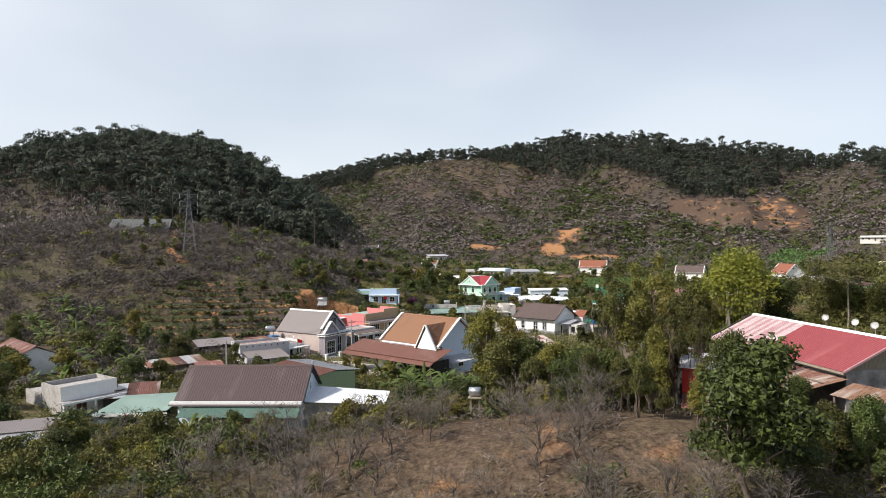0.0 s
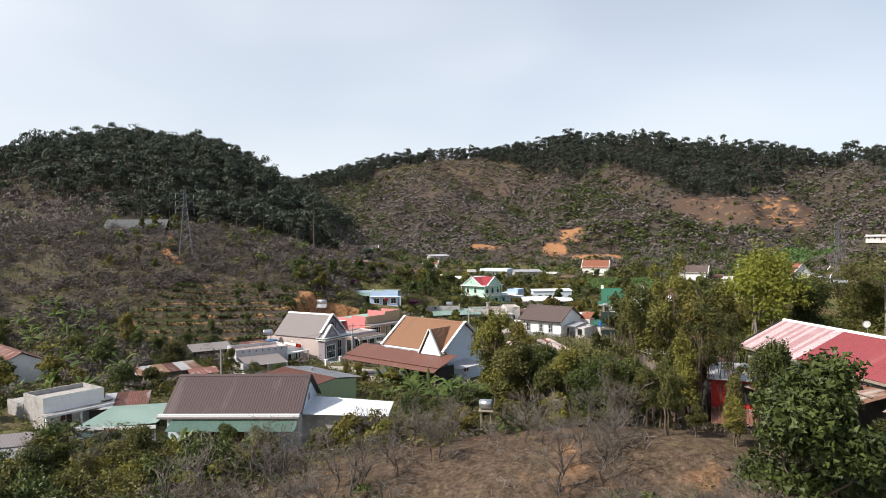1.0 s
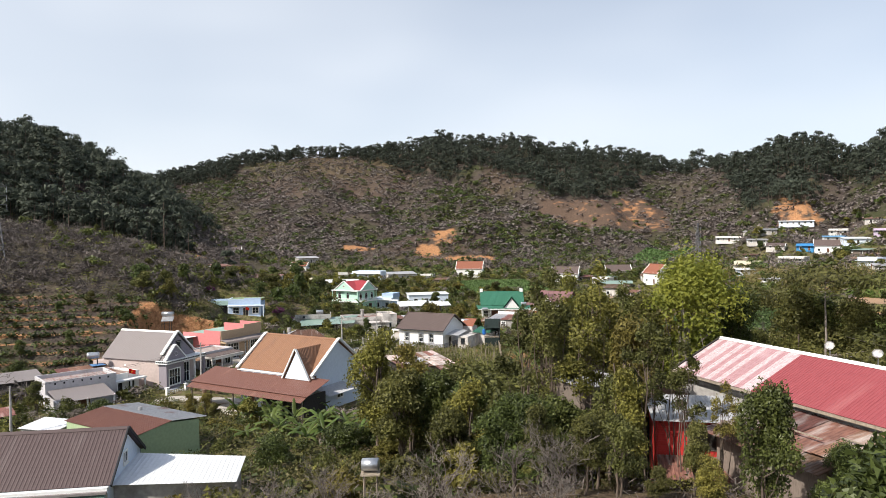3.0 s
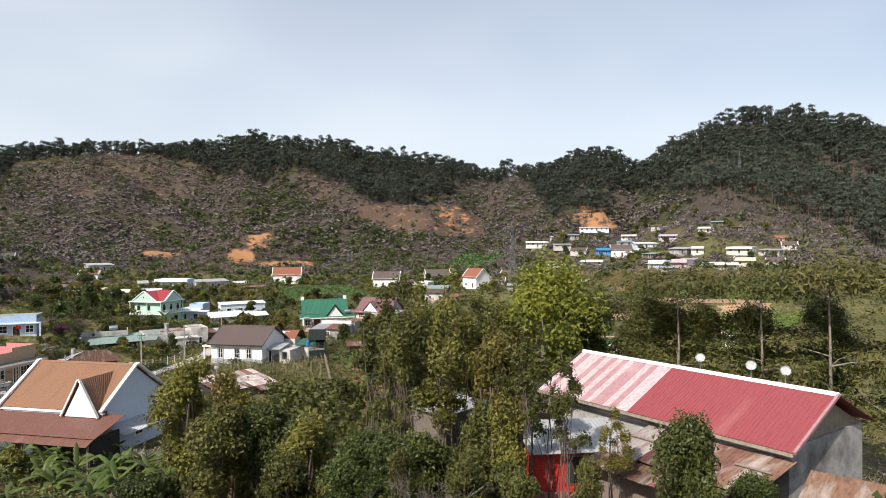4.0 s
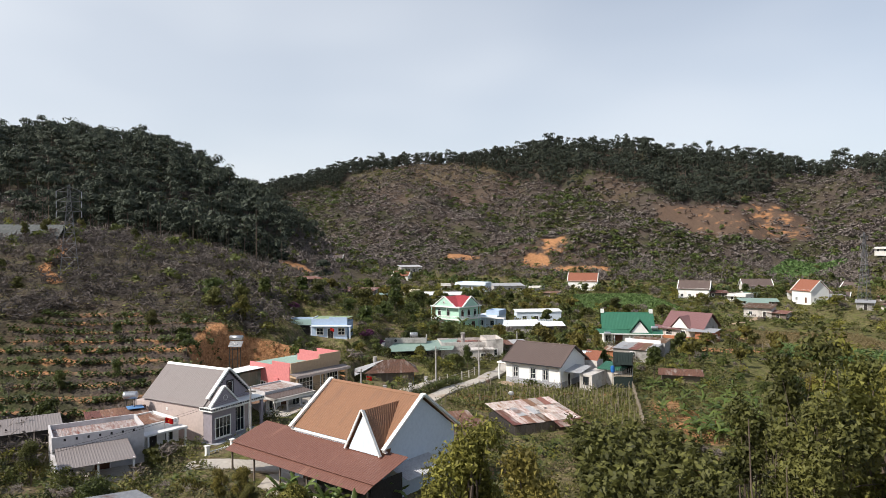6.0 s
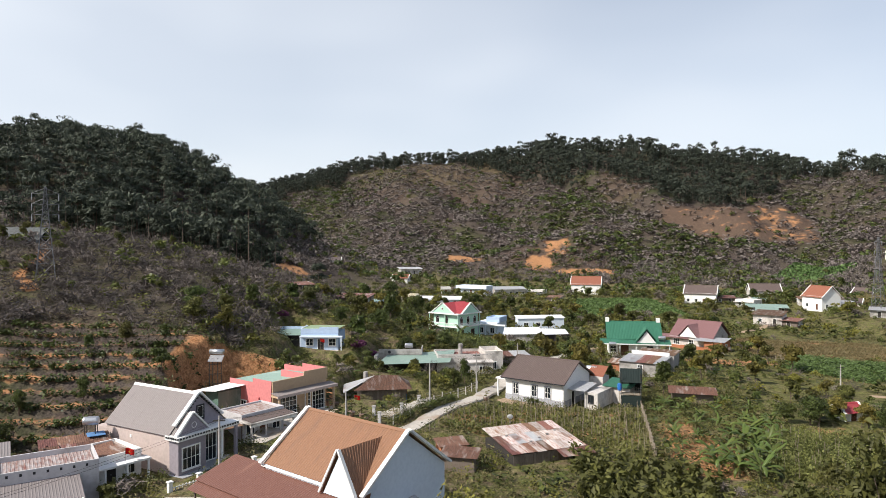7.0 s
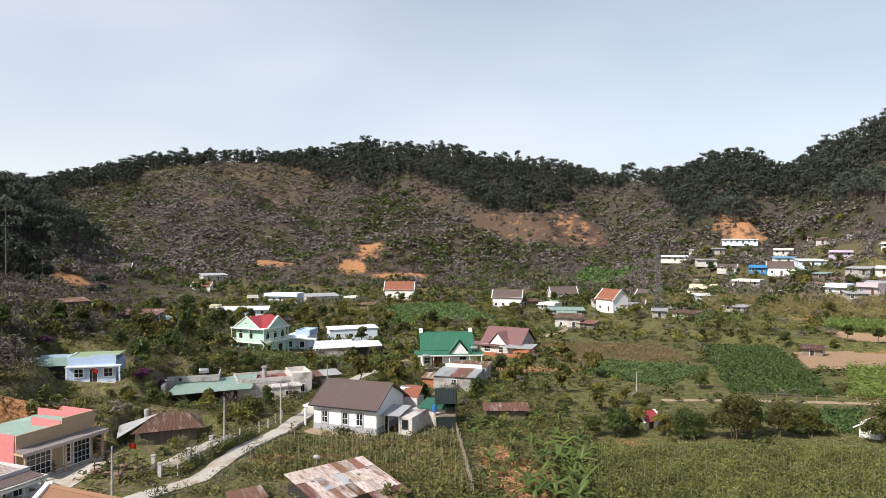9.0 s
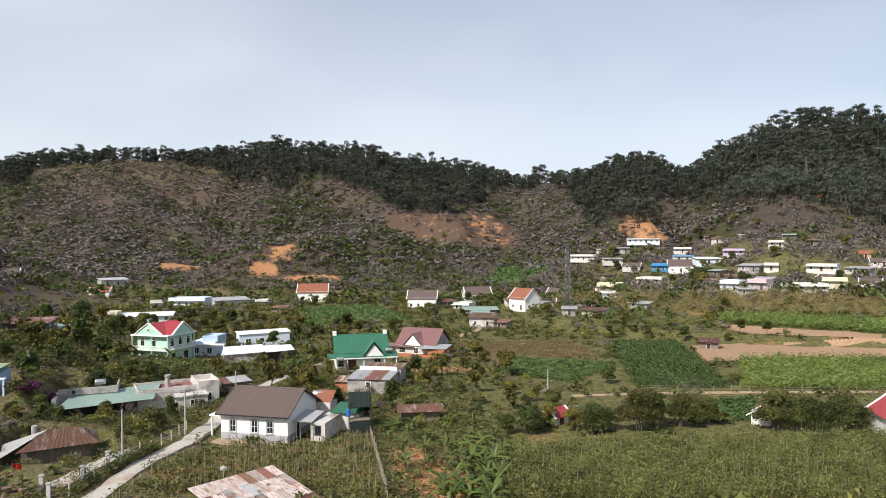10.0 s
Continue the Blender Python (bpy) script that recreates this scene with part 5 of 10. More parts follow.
def blue_house():
    h = thing("house", pose(-43.0, 114.0, 4.6, 0, 0, 4), "pale blue flat-roofed house with a green side canopy", "house")
    parapet_block(h, -2.2, -3.4, 5.4, 4.0, -0.8, 3.4, BLUE, 0.0)
    part("parapet", box(-2.2, -3.45, 3.4, 1.6, -3.2, 4.3), BLUE, h)
    part("parapet", box(1.6, -3.45, 3.4, 5.45, -3.2, 4.6), BLUE, h)
    part("parapet_wing", box(-2.25, -3.2, 3.4, -2.0, 2.0, 4.4), ICE, h)
    part("roof_sheet", sheet((-2.0, 4.2, 4.1), (5.4, 4.2, 4.1), (5.4, -3.2, 4.3), (-2.0, -3.2, 4.3), 0.3), R_LIME, h)
    part("canopy", box(-2.2, -4.6, 2.7, 6.4, -3.4, 2.9), ICE, h)
    for x in (-2.0, 6.2):
        post(h, x, -4.4, -0.6, 2.7, 0.12, ICE, "column")
    fr = pose(0, -3.4, 0)
    window(h, fr, -0.4, 0.9, 1.4, 1.4, 2, 2)
    window(h, fr, 4.2, 0.9, 1.4, 1.4, 2, 2)
    door(h, fr, 1.9, 0, 1.2, 2.2, SHADE)
    part("side_roof", sheet((-8.6, 2.6, 3.5), (-2.2, 2.6, 3.5), (-2.2, -3.0, 2.9), (-7.4, -3.0, 2.9), 0.3), R_SEA, h)
    part("side_parapet", box(-8.4, 2.6, -0.6, -2.2, 2.9, 4.0), BLUE, h)
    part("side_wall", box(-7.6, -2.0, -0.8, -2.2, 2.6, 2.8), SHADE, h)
    part("yard", box(-4, -8.5, -0.7, 6, -3.4, 0.04), PAVE, h)
    flag(-40.6, 109.4, 4.6, 2.6, 0)


def grey_block_houses():
    h = thing("house", pose(-25.2, 113.6, 0.3, 0, 0, 6), "unfinished concrete house with a sea green canopy roof", "house")
    part("wall", box(-4.4, 0.2, -0.6, 4.2, 6.0, 3.2), CONC, h)
    part("side_wall", box(-5.0, -3.2, -0.6, -4.4, 2.4, 3.4), PALEC, h)
    part("parapet", box(-4.4, 0.0, 3.2, 4.4, 0.2, 4.3), CONC, h)
    part("parapet", box(4.2, 0.2, 3.2, 4.4, 5.6, 4.3), CONC, h)
    bm = bmesh.new()
    tube([(-2.2, -0.02, 3.7), (-2.2, 0.02, 3.7)], 0.3, 14, bm)
    part("round_vent", bm, DARKTRIM, h)
    part("canopy_sheet", sheet((-2.6, 0.0, 3.1), (11.2, 4.6, 3.4), (10.0, -5.0, 2.5), (-4.2, -6.4, 2.3), 0.35, 0.03), R_SEA, h)
    for x, y in ((-3.8, -5.8), (2.8, -5.2), (9.4, -4.6)):
        post(h, x, y, -0.6, 2.5, 0.07, STEEL)
    # near-black wall that stands for the deep shade under the canopy
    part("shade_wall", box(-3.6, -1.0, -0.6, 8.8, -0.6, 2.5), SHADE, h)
    water_tank(h.matrix_basis @ pose(1.6, 2.4, 3.2), stand=1.0)
    g = thing("house", pose(-11.4, 117.2, 0.0, 0, 0, 14), "stained pale house with flat roof, parapets and a bare front", "house")
    parapet_block(g, -7.0, -3.2, 2.6, 3.4, -0.6, 3.0, PALEC, 0.8, RUST)
    parapet_block(g, 2.6, -3.6, 6.2, 3.2, -0.6, 3.4, PALEC, 0.9)
    part("front_wall", box(-1.6, -6.6, -0.6, 3.6, -3.6, 2.5), PALEC, g)
    part("canopy", box(-1.8, -6.8, 2.5, 3.8, -3.6, 2.7), PALEC, g)
    part("vent_tower", tube([(-1.8, 0.6, 3.0), (-1.8, 0.6, 5.0)], [0.42, 0.42], 12), CONC, g)
    part("vent_cap", tube([(-1.8, 0.6, 5.0), (-1.8, 0.6, 5.3)], [0.55, 0.5], 12), CONC, g)
    rt = pose(6.2, 0, 0, 0, 0, 90)
    for u in (-2.2, 0.6):
        window(g, rt, u, 0.8, 1.1, 1.4)
    window(g, pose(4.4, -3.6, 0), 0, 0.8, 1.0, 1.4)
    window(g, pose(1.4, -6.6, 0), 0, 0.8, 1.2, 1.1)
    s = thing("shed", pose(-2.4, 124.6, -0.4, 0, 0, 20), "roadside stall with a weathered sheet roof", "shed")
    for i in range(3):
        part("roof_sheet", sheet((-2.6 + i * 1.9, 2.0, 3.0), (-0.66 + i * 1.9, 2.0, 3.0), (-0.66 + i * 1.9, -2.2, 2.5), (-2.6 + i * 1.9, -2.2, 2.5), 0.22), RUST if i == 0 else ZINC, s)
    part("wall", box(-2.4, -1.2, -0.5, 2.8, 1.8, 2.5), PLANK, s)
    s = thing("kiosk", pose(-6.6, 126.0, -0.4, 0, 0, 14), "dark kiosk under a green roof", "kiosk")
    part("wall", box(-1.6, -1.6, -0.5, 1.6, 1.6, 2.4), SHADE, s)
    lean_roof(s, -2.0, 2.0, 2.0, 2.8, -2.0, 2.4, R_GREEN, "roof_sheet")


def mint_villa():
    h = thing("house", pose(-19.6, 175.0, -1.4, 0, 0, -35), "two-storey mint green villa with crimson roof, arched windows and balcony", "house")
    a = 4.6
    part("wall", box(-a, -a, -0.8, a, a, 7.4), MINT, h)
    part("balcony", box(-a - 1.0, -a - 1.1, 3.55, a + 1.1, a, 3.8), TRIM, h)
    for x0, y0, x1, y1 in ((-a - 1, -a - 1.1, a + 1.1, -a - 1.02), (a + 1.02, -a - 1.1, a + 1.1, a)):
        part("balcony_rail", box(x0, y0, 4.7, x1, y1, 4.8), TRIM, h)
    for k in range(28):
        part("baluster", box(-a - 0.9 + k * 0.39, -a - 1.08, 3.8, -a - 0.82 + k * 0.39, -a - 1.02, 4.7), TRIM, h)
    for k in range(26):
        part("baluster", box(a + 1.03, -a - 0.9 + k * 0.39, 3.8, a + 1.09, -a - 0.82 + k * 0.39, 4.7), TRIM, h)
    for x, y in ((-a - 0.85, -a - 0.9), (a + 0.9, -a - 0.9), (a + 0.9, a - 0.3), (0.6, -a - 0.9)):
        post(h, x, y, -0.8, 3.55, 0.2, MINT, "column", False)
        post(h, x, y, 3.8, 7.2, 0.16, MINT, "column", False)
    part("cornice", box(-a - 1.1, -a - 1.2, 7.2, a + 1.2, a + 0.4, 7.5), TRIM, h)
    # crossed gables
    gx = 10.4
    part("gable_wall", prism([(-4.4, 7.5), (3.6, 7.5), (-0.4, 10.2)], -a - 0.9, -a - 0.6), MINT, h)
    part("gable_wall", prism([(-3.6, 7.5), (3.6, 7.5), (0, 10.1)], 0, 0.3), MINT, h, m=pose(a + 1.0, 0, 0, 0, 0, 90))
    for s, w in ((-1, 4.3), (1, 4.3)):
        barge(h, (-0.4, -a - 0.9, gx), (-0.4 + s * w, -a - 0.9, 7.4), 0.5, 0.2)
        part("roof_slope", sheet((-0.4, -a - 0.8, gx - 0.05), (-0.4, a, gx - 0.05), (-0.4 + s * w, a, 7.45), (-0.4 + s * w, -a - 0.8, 7.45), 0.3), R_CRIM, h)
        barge(h, (a + 1.0, 0, gx), (a + 1.0, s * 4.0, 7.4), 0.5, 0.2)
        part("roof_slope", sheet((-0.4, 0, gx + 0.02), (a + 0.9, 0, gx + 0.02), (a + 0.9, s * 4.0, 7.45), (-0.4, s * 4.0, 7.45), 0.3), R_CRIM, h)
    fr, rt = face_pose("front", 2 * a, 2 * a), face_pose("right", 2 * a, 2 * a)
    def arched(face, u, z, w, hh):
        win = window(h, face, u, z, w, hh, 2, 2, DOOR, surround=TRIM)
        bm = bmesh.new()
        vs = [bm.verts.new((w / 2 * math.cos(math.pi * k / 10), -0.04, hh + w / 2 * math.sin(math.pi * k / 10))) for k in range(11)]
        bm.faces.new(vs)
        bmesh.ops.solidify(bm, geom=bm.faces[:], thickness=0.03)
        part("arch_pane", bm, GLASS, win)
        bm = bmesh.new()
        for k in range(10):
            p, q = (math.pi * k / 10, math.pi * (k + 1) / 10)
            tube([(w / 2 * math.cos(p), -0.06, hh + w / 2 * math.sin(p)), (w / 2 * math.cos(q), -0.06, hh + w / 2 * math.sin(q))], 0.06, 5, bm)
        part("arch_trim", bm, TRIM, win)
    for u in (-3.0, 0.4):
        arched(fr, u, 4.5, 1.2, 1.5)
    for u in (-3.0, 0.0, 3.0):
        arched(rt, u, 4.2, 1.2, 1.7)
    for u in (-2.8, 2.4):
        window(h, fr, u, 0.8, 1.3, 1.8, 2, 2, DOOR)
    door(h, fr, 0, 0, 1.3, 2.3)
    for u in (-2.6, 2.2):
        window(h, rt, u, 0.8, 1.3, 1.8, 2, 2, DOOR)
    arched(pose(-0.4, -a - 0.9, 0), 0, 8.5, 0.5, 0.4)
    part("solar_heater", tube([(-2.6, -a - 0.2, 7.95), (-1.2, -a - 0.2, 7.95)], 0.3, 12), STEEL, h)


def sheds_by_villa():
    h = thing("house", pose(-8.4, 184.0, -1.6, 0, 0, -20), "white flat-roofed house with blue parapet and porch columns", "house")
    parapet_block(h, -4.6, -3.6, 2.2, 4.0, -0.8, 4.0, ICE, 0.0)
    parapet_block(h, -1.6, -3.0, 2.6, 3.4, 3.9, 5.2, BLUE, 0.3)
    part("canopy", box(-4.8, -5.0, 3.2, 5.2, -3.6, 3.5), WHITE, h)
    for x in (-4.4, -1.2, 2.0, 5.0):
        post(h, x, -4.8, -0.6, 3.2, 0.15, ICE, "column")
    for u in (-3.0, 0.6):
        window(h, pose(0, -3.6, 0), u, 0.8, 1.3, 1.6)
    s = thing("shed", pose(0.2, 170.0, -2.4, 0, 0, 4), "grey block shed with a white sheet roof", "shed")
    gable_walls(s, 9.0, 7.0, 3.3, 3.9, CONC)
    part("roof_slope", sheet((-5.2, 3.8, 4.2), (4.6, 3.8, 4.4), (5.4, -4.0, 3.4), (-6.2, -4.0, 3.2), 0.35), R_WHITE, s)
    part("blue_edge", box(4.5, -3.4, -0.4, 4.62, 3.4, 3.2), BLUE, s)
    part("side_roof", sheet((4.6, 3.6, 4.0), (12.4, 5.6, 3.6), (12.8, 0.6, 2.8), (5.0, -2.6, 3.0), 0.35), R_WHITE, s)
    part("side_wall", box(5.0, -1.0, -0.6, 9.0, 3.0, 2.9), SHADE, s)
    for x, y in ((12.2, 1.2), (12.0, 5.0)):
        post(s, x, y, -0.6, 3.0, 0.06, PLANK)
    s = thing("shed", pose(-7.2, 165.6, -2.2, 0, 0, 10), "low rusty lean-to beside a block shed", "shed")
    lean_roof(s, -2.6, 2.2, 1.4, 2.2, -1.6, 1.7, RUST, "roof_sheet")
    part("wall", box(-2.4, -1.2, -0.5, 2.0, 1.2, 1.7), BRICK, s)
    s = thing("shed", pose(6.6, 201.0, -1.8, 0, 0, 12), "long white-roofed shed among trees", "shed")
    lean_roof(s, -9, 7, 2.5, 4.2, -2.5, 3.6, R_WHITE, "roof_sheet", 0.5)
    part("wall", box(-8.6, -2.2, -0.6, 6.6, 2.2, 3.6), ICE, s)
    for u in (-6, -2, 2):
        window(s, pose(0, -2.2, 0), u, 1.0, 1.4, 1.2)


def green_house():
    h = thing("house", pose(27.0, 150.6, -1.2, 0, 0, -4.5), "house with steep green sheet roof and a white front gable", "house")
    gable_walls(h, 12.0, 9.6, 3.4, 7.0, WHITE)
    gable_roof(h, 13.2, 5.2, 7.75, 4.0, R_GREEN, 0.35)
    lean_roof(h, -8.2, 8.2, -4.9, 4.0, -7.4, 3.2, R_GREEN, "porch_roof", 0.35)
    part("porch_fascia", box(-8.2, -7.5, 2.95, 8.2, -7.38, 3.2), TRIM, h)
    dx, hw = 2.6, 2.5
    part("front_gable", prism([(dx - hw + 0.3, 3.4), (dx + hw - 0.3, 3.4), (dx, 6.2)], -7.0, -6.8), WHITE, h)
    for s in (-1, 1):
        part("gable_slope", sheet((dx, -7.3, 6.7), (dx, -1.6, 6.7), (dx + s * hw, -4.6, 3.6), (dx + s * hw, -7.3, 3.6), 0.35), R_GREEN, h)
        barge(h, (dx, -7.35, 6.75), (dx + s * hw, -7.35, 3.6), 0.12, 0.22, R_GREEN)
    for x in (-7.8, -3.6, 0.2, 5.0, 7.8):
        post(h, x, -7.1, -0.6, 3.0, 0.14, TRIM, "porch_column", False)
    fr = face_pose("front", 12, 9.6)
    door(h, fr, -2.6, 0, 2.4, 2.5)
    window(h, fr, -5.0, 0.8, 1.3, 1.6, 2, 2)
    window(h, fr, 3.6, 0.8, 1.6, 1.6, 2, 2)
    for x in (-6.2, 6.0):
        part("ridge_block", box(x - 0.45, -0.45, 7.6, x + 0.45, 0.45, 8.6), TRIM, h)
    part("porch_floor", box(-8, -7.5, -0.7, 8, -4.8, 0.02), PAVE, h)
    water_tank(h.matrix_basis @ pose(6.2, -6.0, 3.4), "steel tank of a solar water heater on a porch roof", stand=0.7)
    water_tank(h.matrix_basis @ pose(-5.4, -8.6, 0.2), "steel water tank on a tall iron stand", stand=2.6)
    c = thing("house", pose(24.3, 120.6, -0.7, 0, 0, -27), "bare block house with a low zinc and rust roof", "house")
    part("wall", box(-4.2, -3.2, -0.8, 4.2, 3.6, 2.7), CONC, c)
    for i in range(5):
        part("roof_sheet", sheet((-4.4 + i * 1.76, 3.9, 3.3), (-2.62 + i * 1.76, 3.9, 3.3), (-2.62 + i * 1.76, -3.6, 2.75), (-4.4 + i * 1.76, -3.6, 2.75), 0.25), RUST if i in (2, 3) else ZINC, c)
    part("parapet", box(-3.8, 3.6, -0.6, 4.0, 3.9, 4.0), WHITE, c)
    part("back_roof", sheet((-3.0, 9.0, 3.9), (5.0, 9.0, 3.9), (5.0, 3.9, 3.5), (-3.0, 3.9, 3.5), 0.25), RUST, c)
    part("back_wall", box(-2.8, 4.0, -0.6, 4.8, 8.6, 3.5), CONC, c)
    window(c, face_pose("front", 8.4, 6.4), 0.0, 1.1, 1.0, 1.1, 2, 2, TRIM)
    part("side_lean", sheet((-7.2, 1.5, 2.4), (-4.2, 1.5, 2.4), (-4.2, -2.6, 1.9), (-7.2, -2.6, 1.9), 0.25), RUST, c)
    part("side_wall", box(-7.0, -2.2, -0.6, -4.2, 1.2, 1.9), BRICK, c)
    g = thing("house", pose(49.0, 172.8, -2.7, 0, 0, -39), "house with mauve-brown roof, white gable and bare brick annex", "house")
    gable_walls(g, 11.6, 9.4, 3.4, 6.6, CONC)
    gable_roof(g, 12.6, 6.2, 7.2, 2.9, R_MAUVE, 0.35)
    part("front_gable", prism([(-2.6, 3.2), (2.2, 3.2), (-0.2, 6.0)], -7.0, -6.8), WHITE, g)
    for s in (-1, 1):
        part("gable_slope", sheet((-0.2, -7.2, 6.5), (-0.2, -1.2, 6.5), (-0.2 + s * 2.9, -4.4, 3.2), (-0.2 + s * 2.9, -7.2, 3.2), 0.35), R_MAUVE, g)
    lean_roof(g, -10.4, 0.0, -5.0, 3.4, -7.6, 2.8, R_MAUVE, "porch_roof", 0.35)
    part("front_wall", box(-5.6, -6.6, -0.6, 4.6, -4.7, 3.1), PALEC, g)
    fr = pose(0, -6.6, 0)
    window(g, fr, -3.6, 1.0, 1.8, 1.5, 3, 2)
    window(g, fr, 0.6, 1.0, 1.3, 1.5, 2, 2)
    part("annex_roof", sheet((1.6, -4.8, 3.4), (9.8, -2.6, 3.4), (10.2, -8.2, 2.8), (2.4, -9.4, 2.8), 0.3), ZINC, g)
    part("brick_wall", box(4.8, -8.2, -0.8, 9.6, -3.0, 2.75), BRICK, g, "bare red brick annex wall")
    part("brick_plinth", box(-5.8, -7.4, -0.8, 4.8, -6.7, 0.9), BRICK, g)
    window(g, pose(9.6, 0, 0, 0, 0, 90), -5.6, 1.1, 1.0, 1.0)


def field_shacks():
    s = thing("shack", pose(-0.6, 67.1, 0.3, 0, 0, 28.5), "shack under a patchwork of rusty and zinc roof sheets", "shack")
    rnd = random.Random(4)
    for j in range(3):
        for i in range(9):
            x0, y0, lift = -6.2 + i * 1.11, 0.1 - j * 2.75, 0.03 * rnd.random() + 0.03 * (2 - j)
            y1 = y0 - 2.95 + 0.3 * rnd.random()
            part("roof_sheet", sheet((x0, y0, 2.35 - j * 0.3 + lift), (x0 + 1.16, y0, 2.35 - j * 0.3 + lift), (x0 + 1.16, y1, 2.03 - j * 0.3 + lift), (x0, y1, 2.03 - j * 0.3 + lift), 0.16, 0.02), rnd.choice((PATCHY, PATCHY, PATCHY, PATCHY, ZINC, RUST)), s)
    for i in range(4):
        part("roof_sheet", sheet((-0.4 + i * 1.1, -7.8, 1.45), (0.74 + i * 1.1, -7.8, 1.45), (0.74 + i * 1.1, -9.8 - 0.3 * (i % 2), 1.0), (-0.4 + i * 1.1, -9.8, 1.0), 0.16, 0.02), RUST, s)
    for k in range(26):
        part("board", box(-5.9 + k * 0.37, -7.9 - 0.02 * (k % 3), -0.4, -5.56 + k * 0.37, -7.85, 1.25), PLANK, s)
    part("wall", box(-5.8, -7.8, -0.4, 3.5, -0.2, 1.25), SHADE, s)
    part("end_wall", box(3.5, -7.6, -0.4, 3.6, -0.2, 1.6), PLANK, s)
    for k in range(5):
        part("stone_weight", box(-4.5 + k * 1.7, -3.2 - (k * 7 % 4), 2.0, -4.2 + k * 1.7, -2.95 - (k * 7 % 4), 2.16), CONC, s)
    dish(s.matrix_basis @ pose(-2.0, 0.4, 2.4, 0, 0, 150), 0.4)
    t = thing("shack", pose(-9.6, 61.0, 0.5, 0, 0, 22), "low brick coop with a rusty sheet lid", "shack")
    part("wall", box(-1.6, -1.2, -0.3, 1.6, 1.2, 1.2), BRICK, t)
    lean_roof(t, -1.9, 1.9, 1.5, 1.55, -1.5, 1.25, RUST, "roof_sheet", 0.16)
    t = thing("shack", pose(-8.0, 55.4, 0.7, 0, 0, -8), "tin-roofed pen by a vegetable plot", "shack")
    part("wall", box(-1.8, -1.0, -0.3, 1.8, 1.2, 1.4), PLANK, t)
    lean_roof(t, -2.2, 2.2, 1.5, 1.9, -1.4, 1.5, RUST, "roof_sheet", 0.16)
    # hut by the road
    h = thing("hut", pose(-23.4, 87.4, 0.75, 0, 0, 14), "weathered board hut with a rusty hipped roof and a blue tarpaulin", "hut")
    part("wall", box(-4.2, -2.4, -1.1, 3.6, 2.8, 2.2), PLANK, h)
    for k in range(20):
        part("board", box(-4.2 + k * 0.39, -2.5, -0.9, -3.84 + k * 0.39, -2.41, 2.15), PLANK, h)
    part("roof_slope", sheet((-1.4, 0, 3.7), (2.2, 0, 3.7), (4.4, -3.2, 2.0), (-4.8, -3.2, 2.0), 0.22), RUST, h)
    part("roof_slope", sheet((2.2, 0.02, 3.7), (-1.4, 0.02, 3.7), (-4.8, 3.4, 2.0), (4.4, 3.4, 2.0), 0.22), RUST, h)
    part("hip_slope", sheet((-1.4, -0.01, 3.7), (-1.4, 0.01, 3.7), (-6.4, 3.6, 1.7), (-6.4, -3.4, 1.7), 0.22), ZINC, h)
    part("hip_slope", sheet((2.2, 0.01, 3.7), (2.2, -0.01, 3.7), (4.5, -3.2, 2.0), (4.5, 3.4, 2.0), 0.22), RUST, h)
    part("tarpaulin", box(3.62, -1.8, -0.2, 3.7, 2.6, 2.0), TARP, h, "blue tarpaulin wall")
    part("cloth", box(3.72, -2.0, 1.0, 3.78, -1.2, 1.9), surface("orange cloth", (0.75, 0.25, 0.03), None, 5, 0.6, 0.9), h, "orange cloth")
    part("chimney", tube([(-2.8, 2.0, 2.2), (-2.8, 2.0, 4.0)], 0.35, 10), CONC, h)
    # dark net-clad frame
    n = thing("tank_tower", pose(16.4, 89.6, 0.0, 0, 0, -10), "two-tier steel frame clad in black shade net", "tower")
    for x in (-1.5, 1.5):
        for y in (-1.5, 1.5):
            post(n, x, y, -0.5, 5.4, 0.06, DARKMETAL)
    part("net_wall", box(-1.55, -1.62, -0.3, 1.55, -1.56, 1.9), NET, n)
    part("net_side", box(1.56, -1.55, -0.3, 1.62, 1.55, 5.2), NET, n)
    part("net_back", box(-1.55, 1.56, -0.3, 1.55, 1.62, 5.2), NET, n)
    part("deck", box(-1.6, -1.55, 2.0, 1.6, 1.55, 2.12), POSTW, n)
    for k in range(11):
        part("bar", box(-1.5 + k * 0.3, -1.58, 2.1, -1.46 + k * 0.3, -1.54, 3.4), STEEL, n)
    part("net_roof", sheet((-1.7, 1.6, 5.6), (1.7, 1.6, 5.6), (1.7, -1.8, 4.0), (-1.7, -1.8, 4.0), 0.25), NET, n)
    b = thing("barrel", pose(14.5, 88.6, 2.6), "blue plastic barrel hung beside a netted frame", "barrel")
    part("drum", tube([(0, 0, 0), (0, 0, 0.2), (0, 0, 0.9), (0, 0, 1.1)], [0.3, 0.35, 0.35, 0.3], 14), BLUEP, b)
    part("bracket", tube([(0, 0, -2.8), (0, 0, 0)], 0.05, 6), POSTW, b)
    w = water_tank(pose(11.2, 97.4, 0.1, 0, 0, -30), "large steel water tank on a braced iron stand", stand=3.6, r=0.6, l=1.9)
    h = thing("shed", pose(26.6, 93.2, -0.1, 0, 0, -10), "low garden shed with rusty roof among banana plants", "shed")
    part("roof_slope", sheet((-3.6, 0, 2.6), (3.8, 0, 2.6), (3.8, -2.6, 1.9), (-3.6, -2.6, 1.9), 0.22), RUST, h)
    part("roof_slope", sheet((3.8, 0.02, 2.6), (-3.6, 0.02, 2.6), (-3.6, 2.6, 1.9), (3.8, 2.6, 1.9), 0.22), RUST, h)
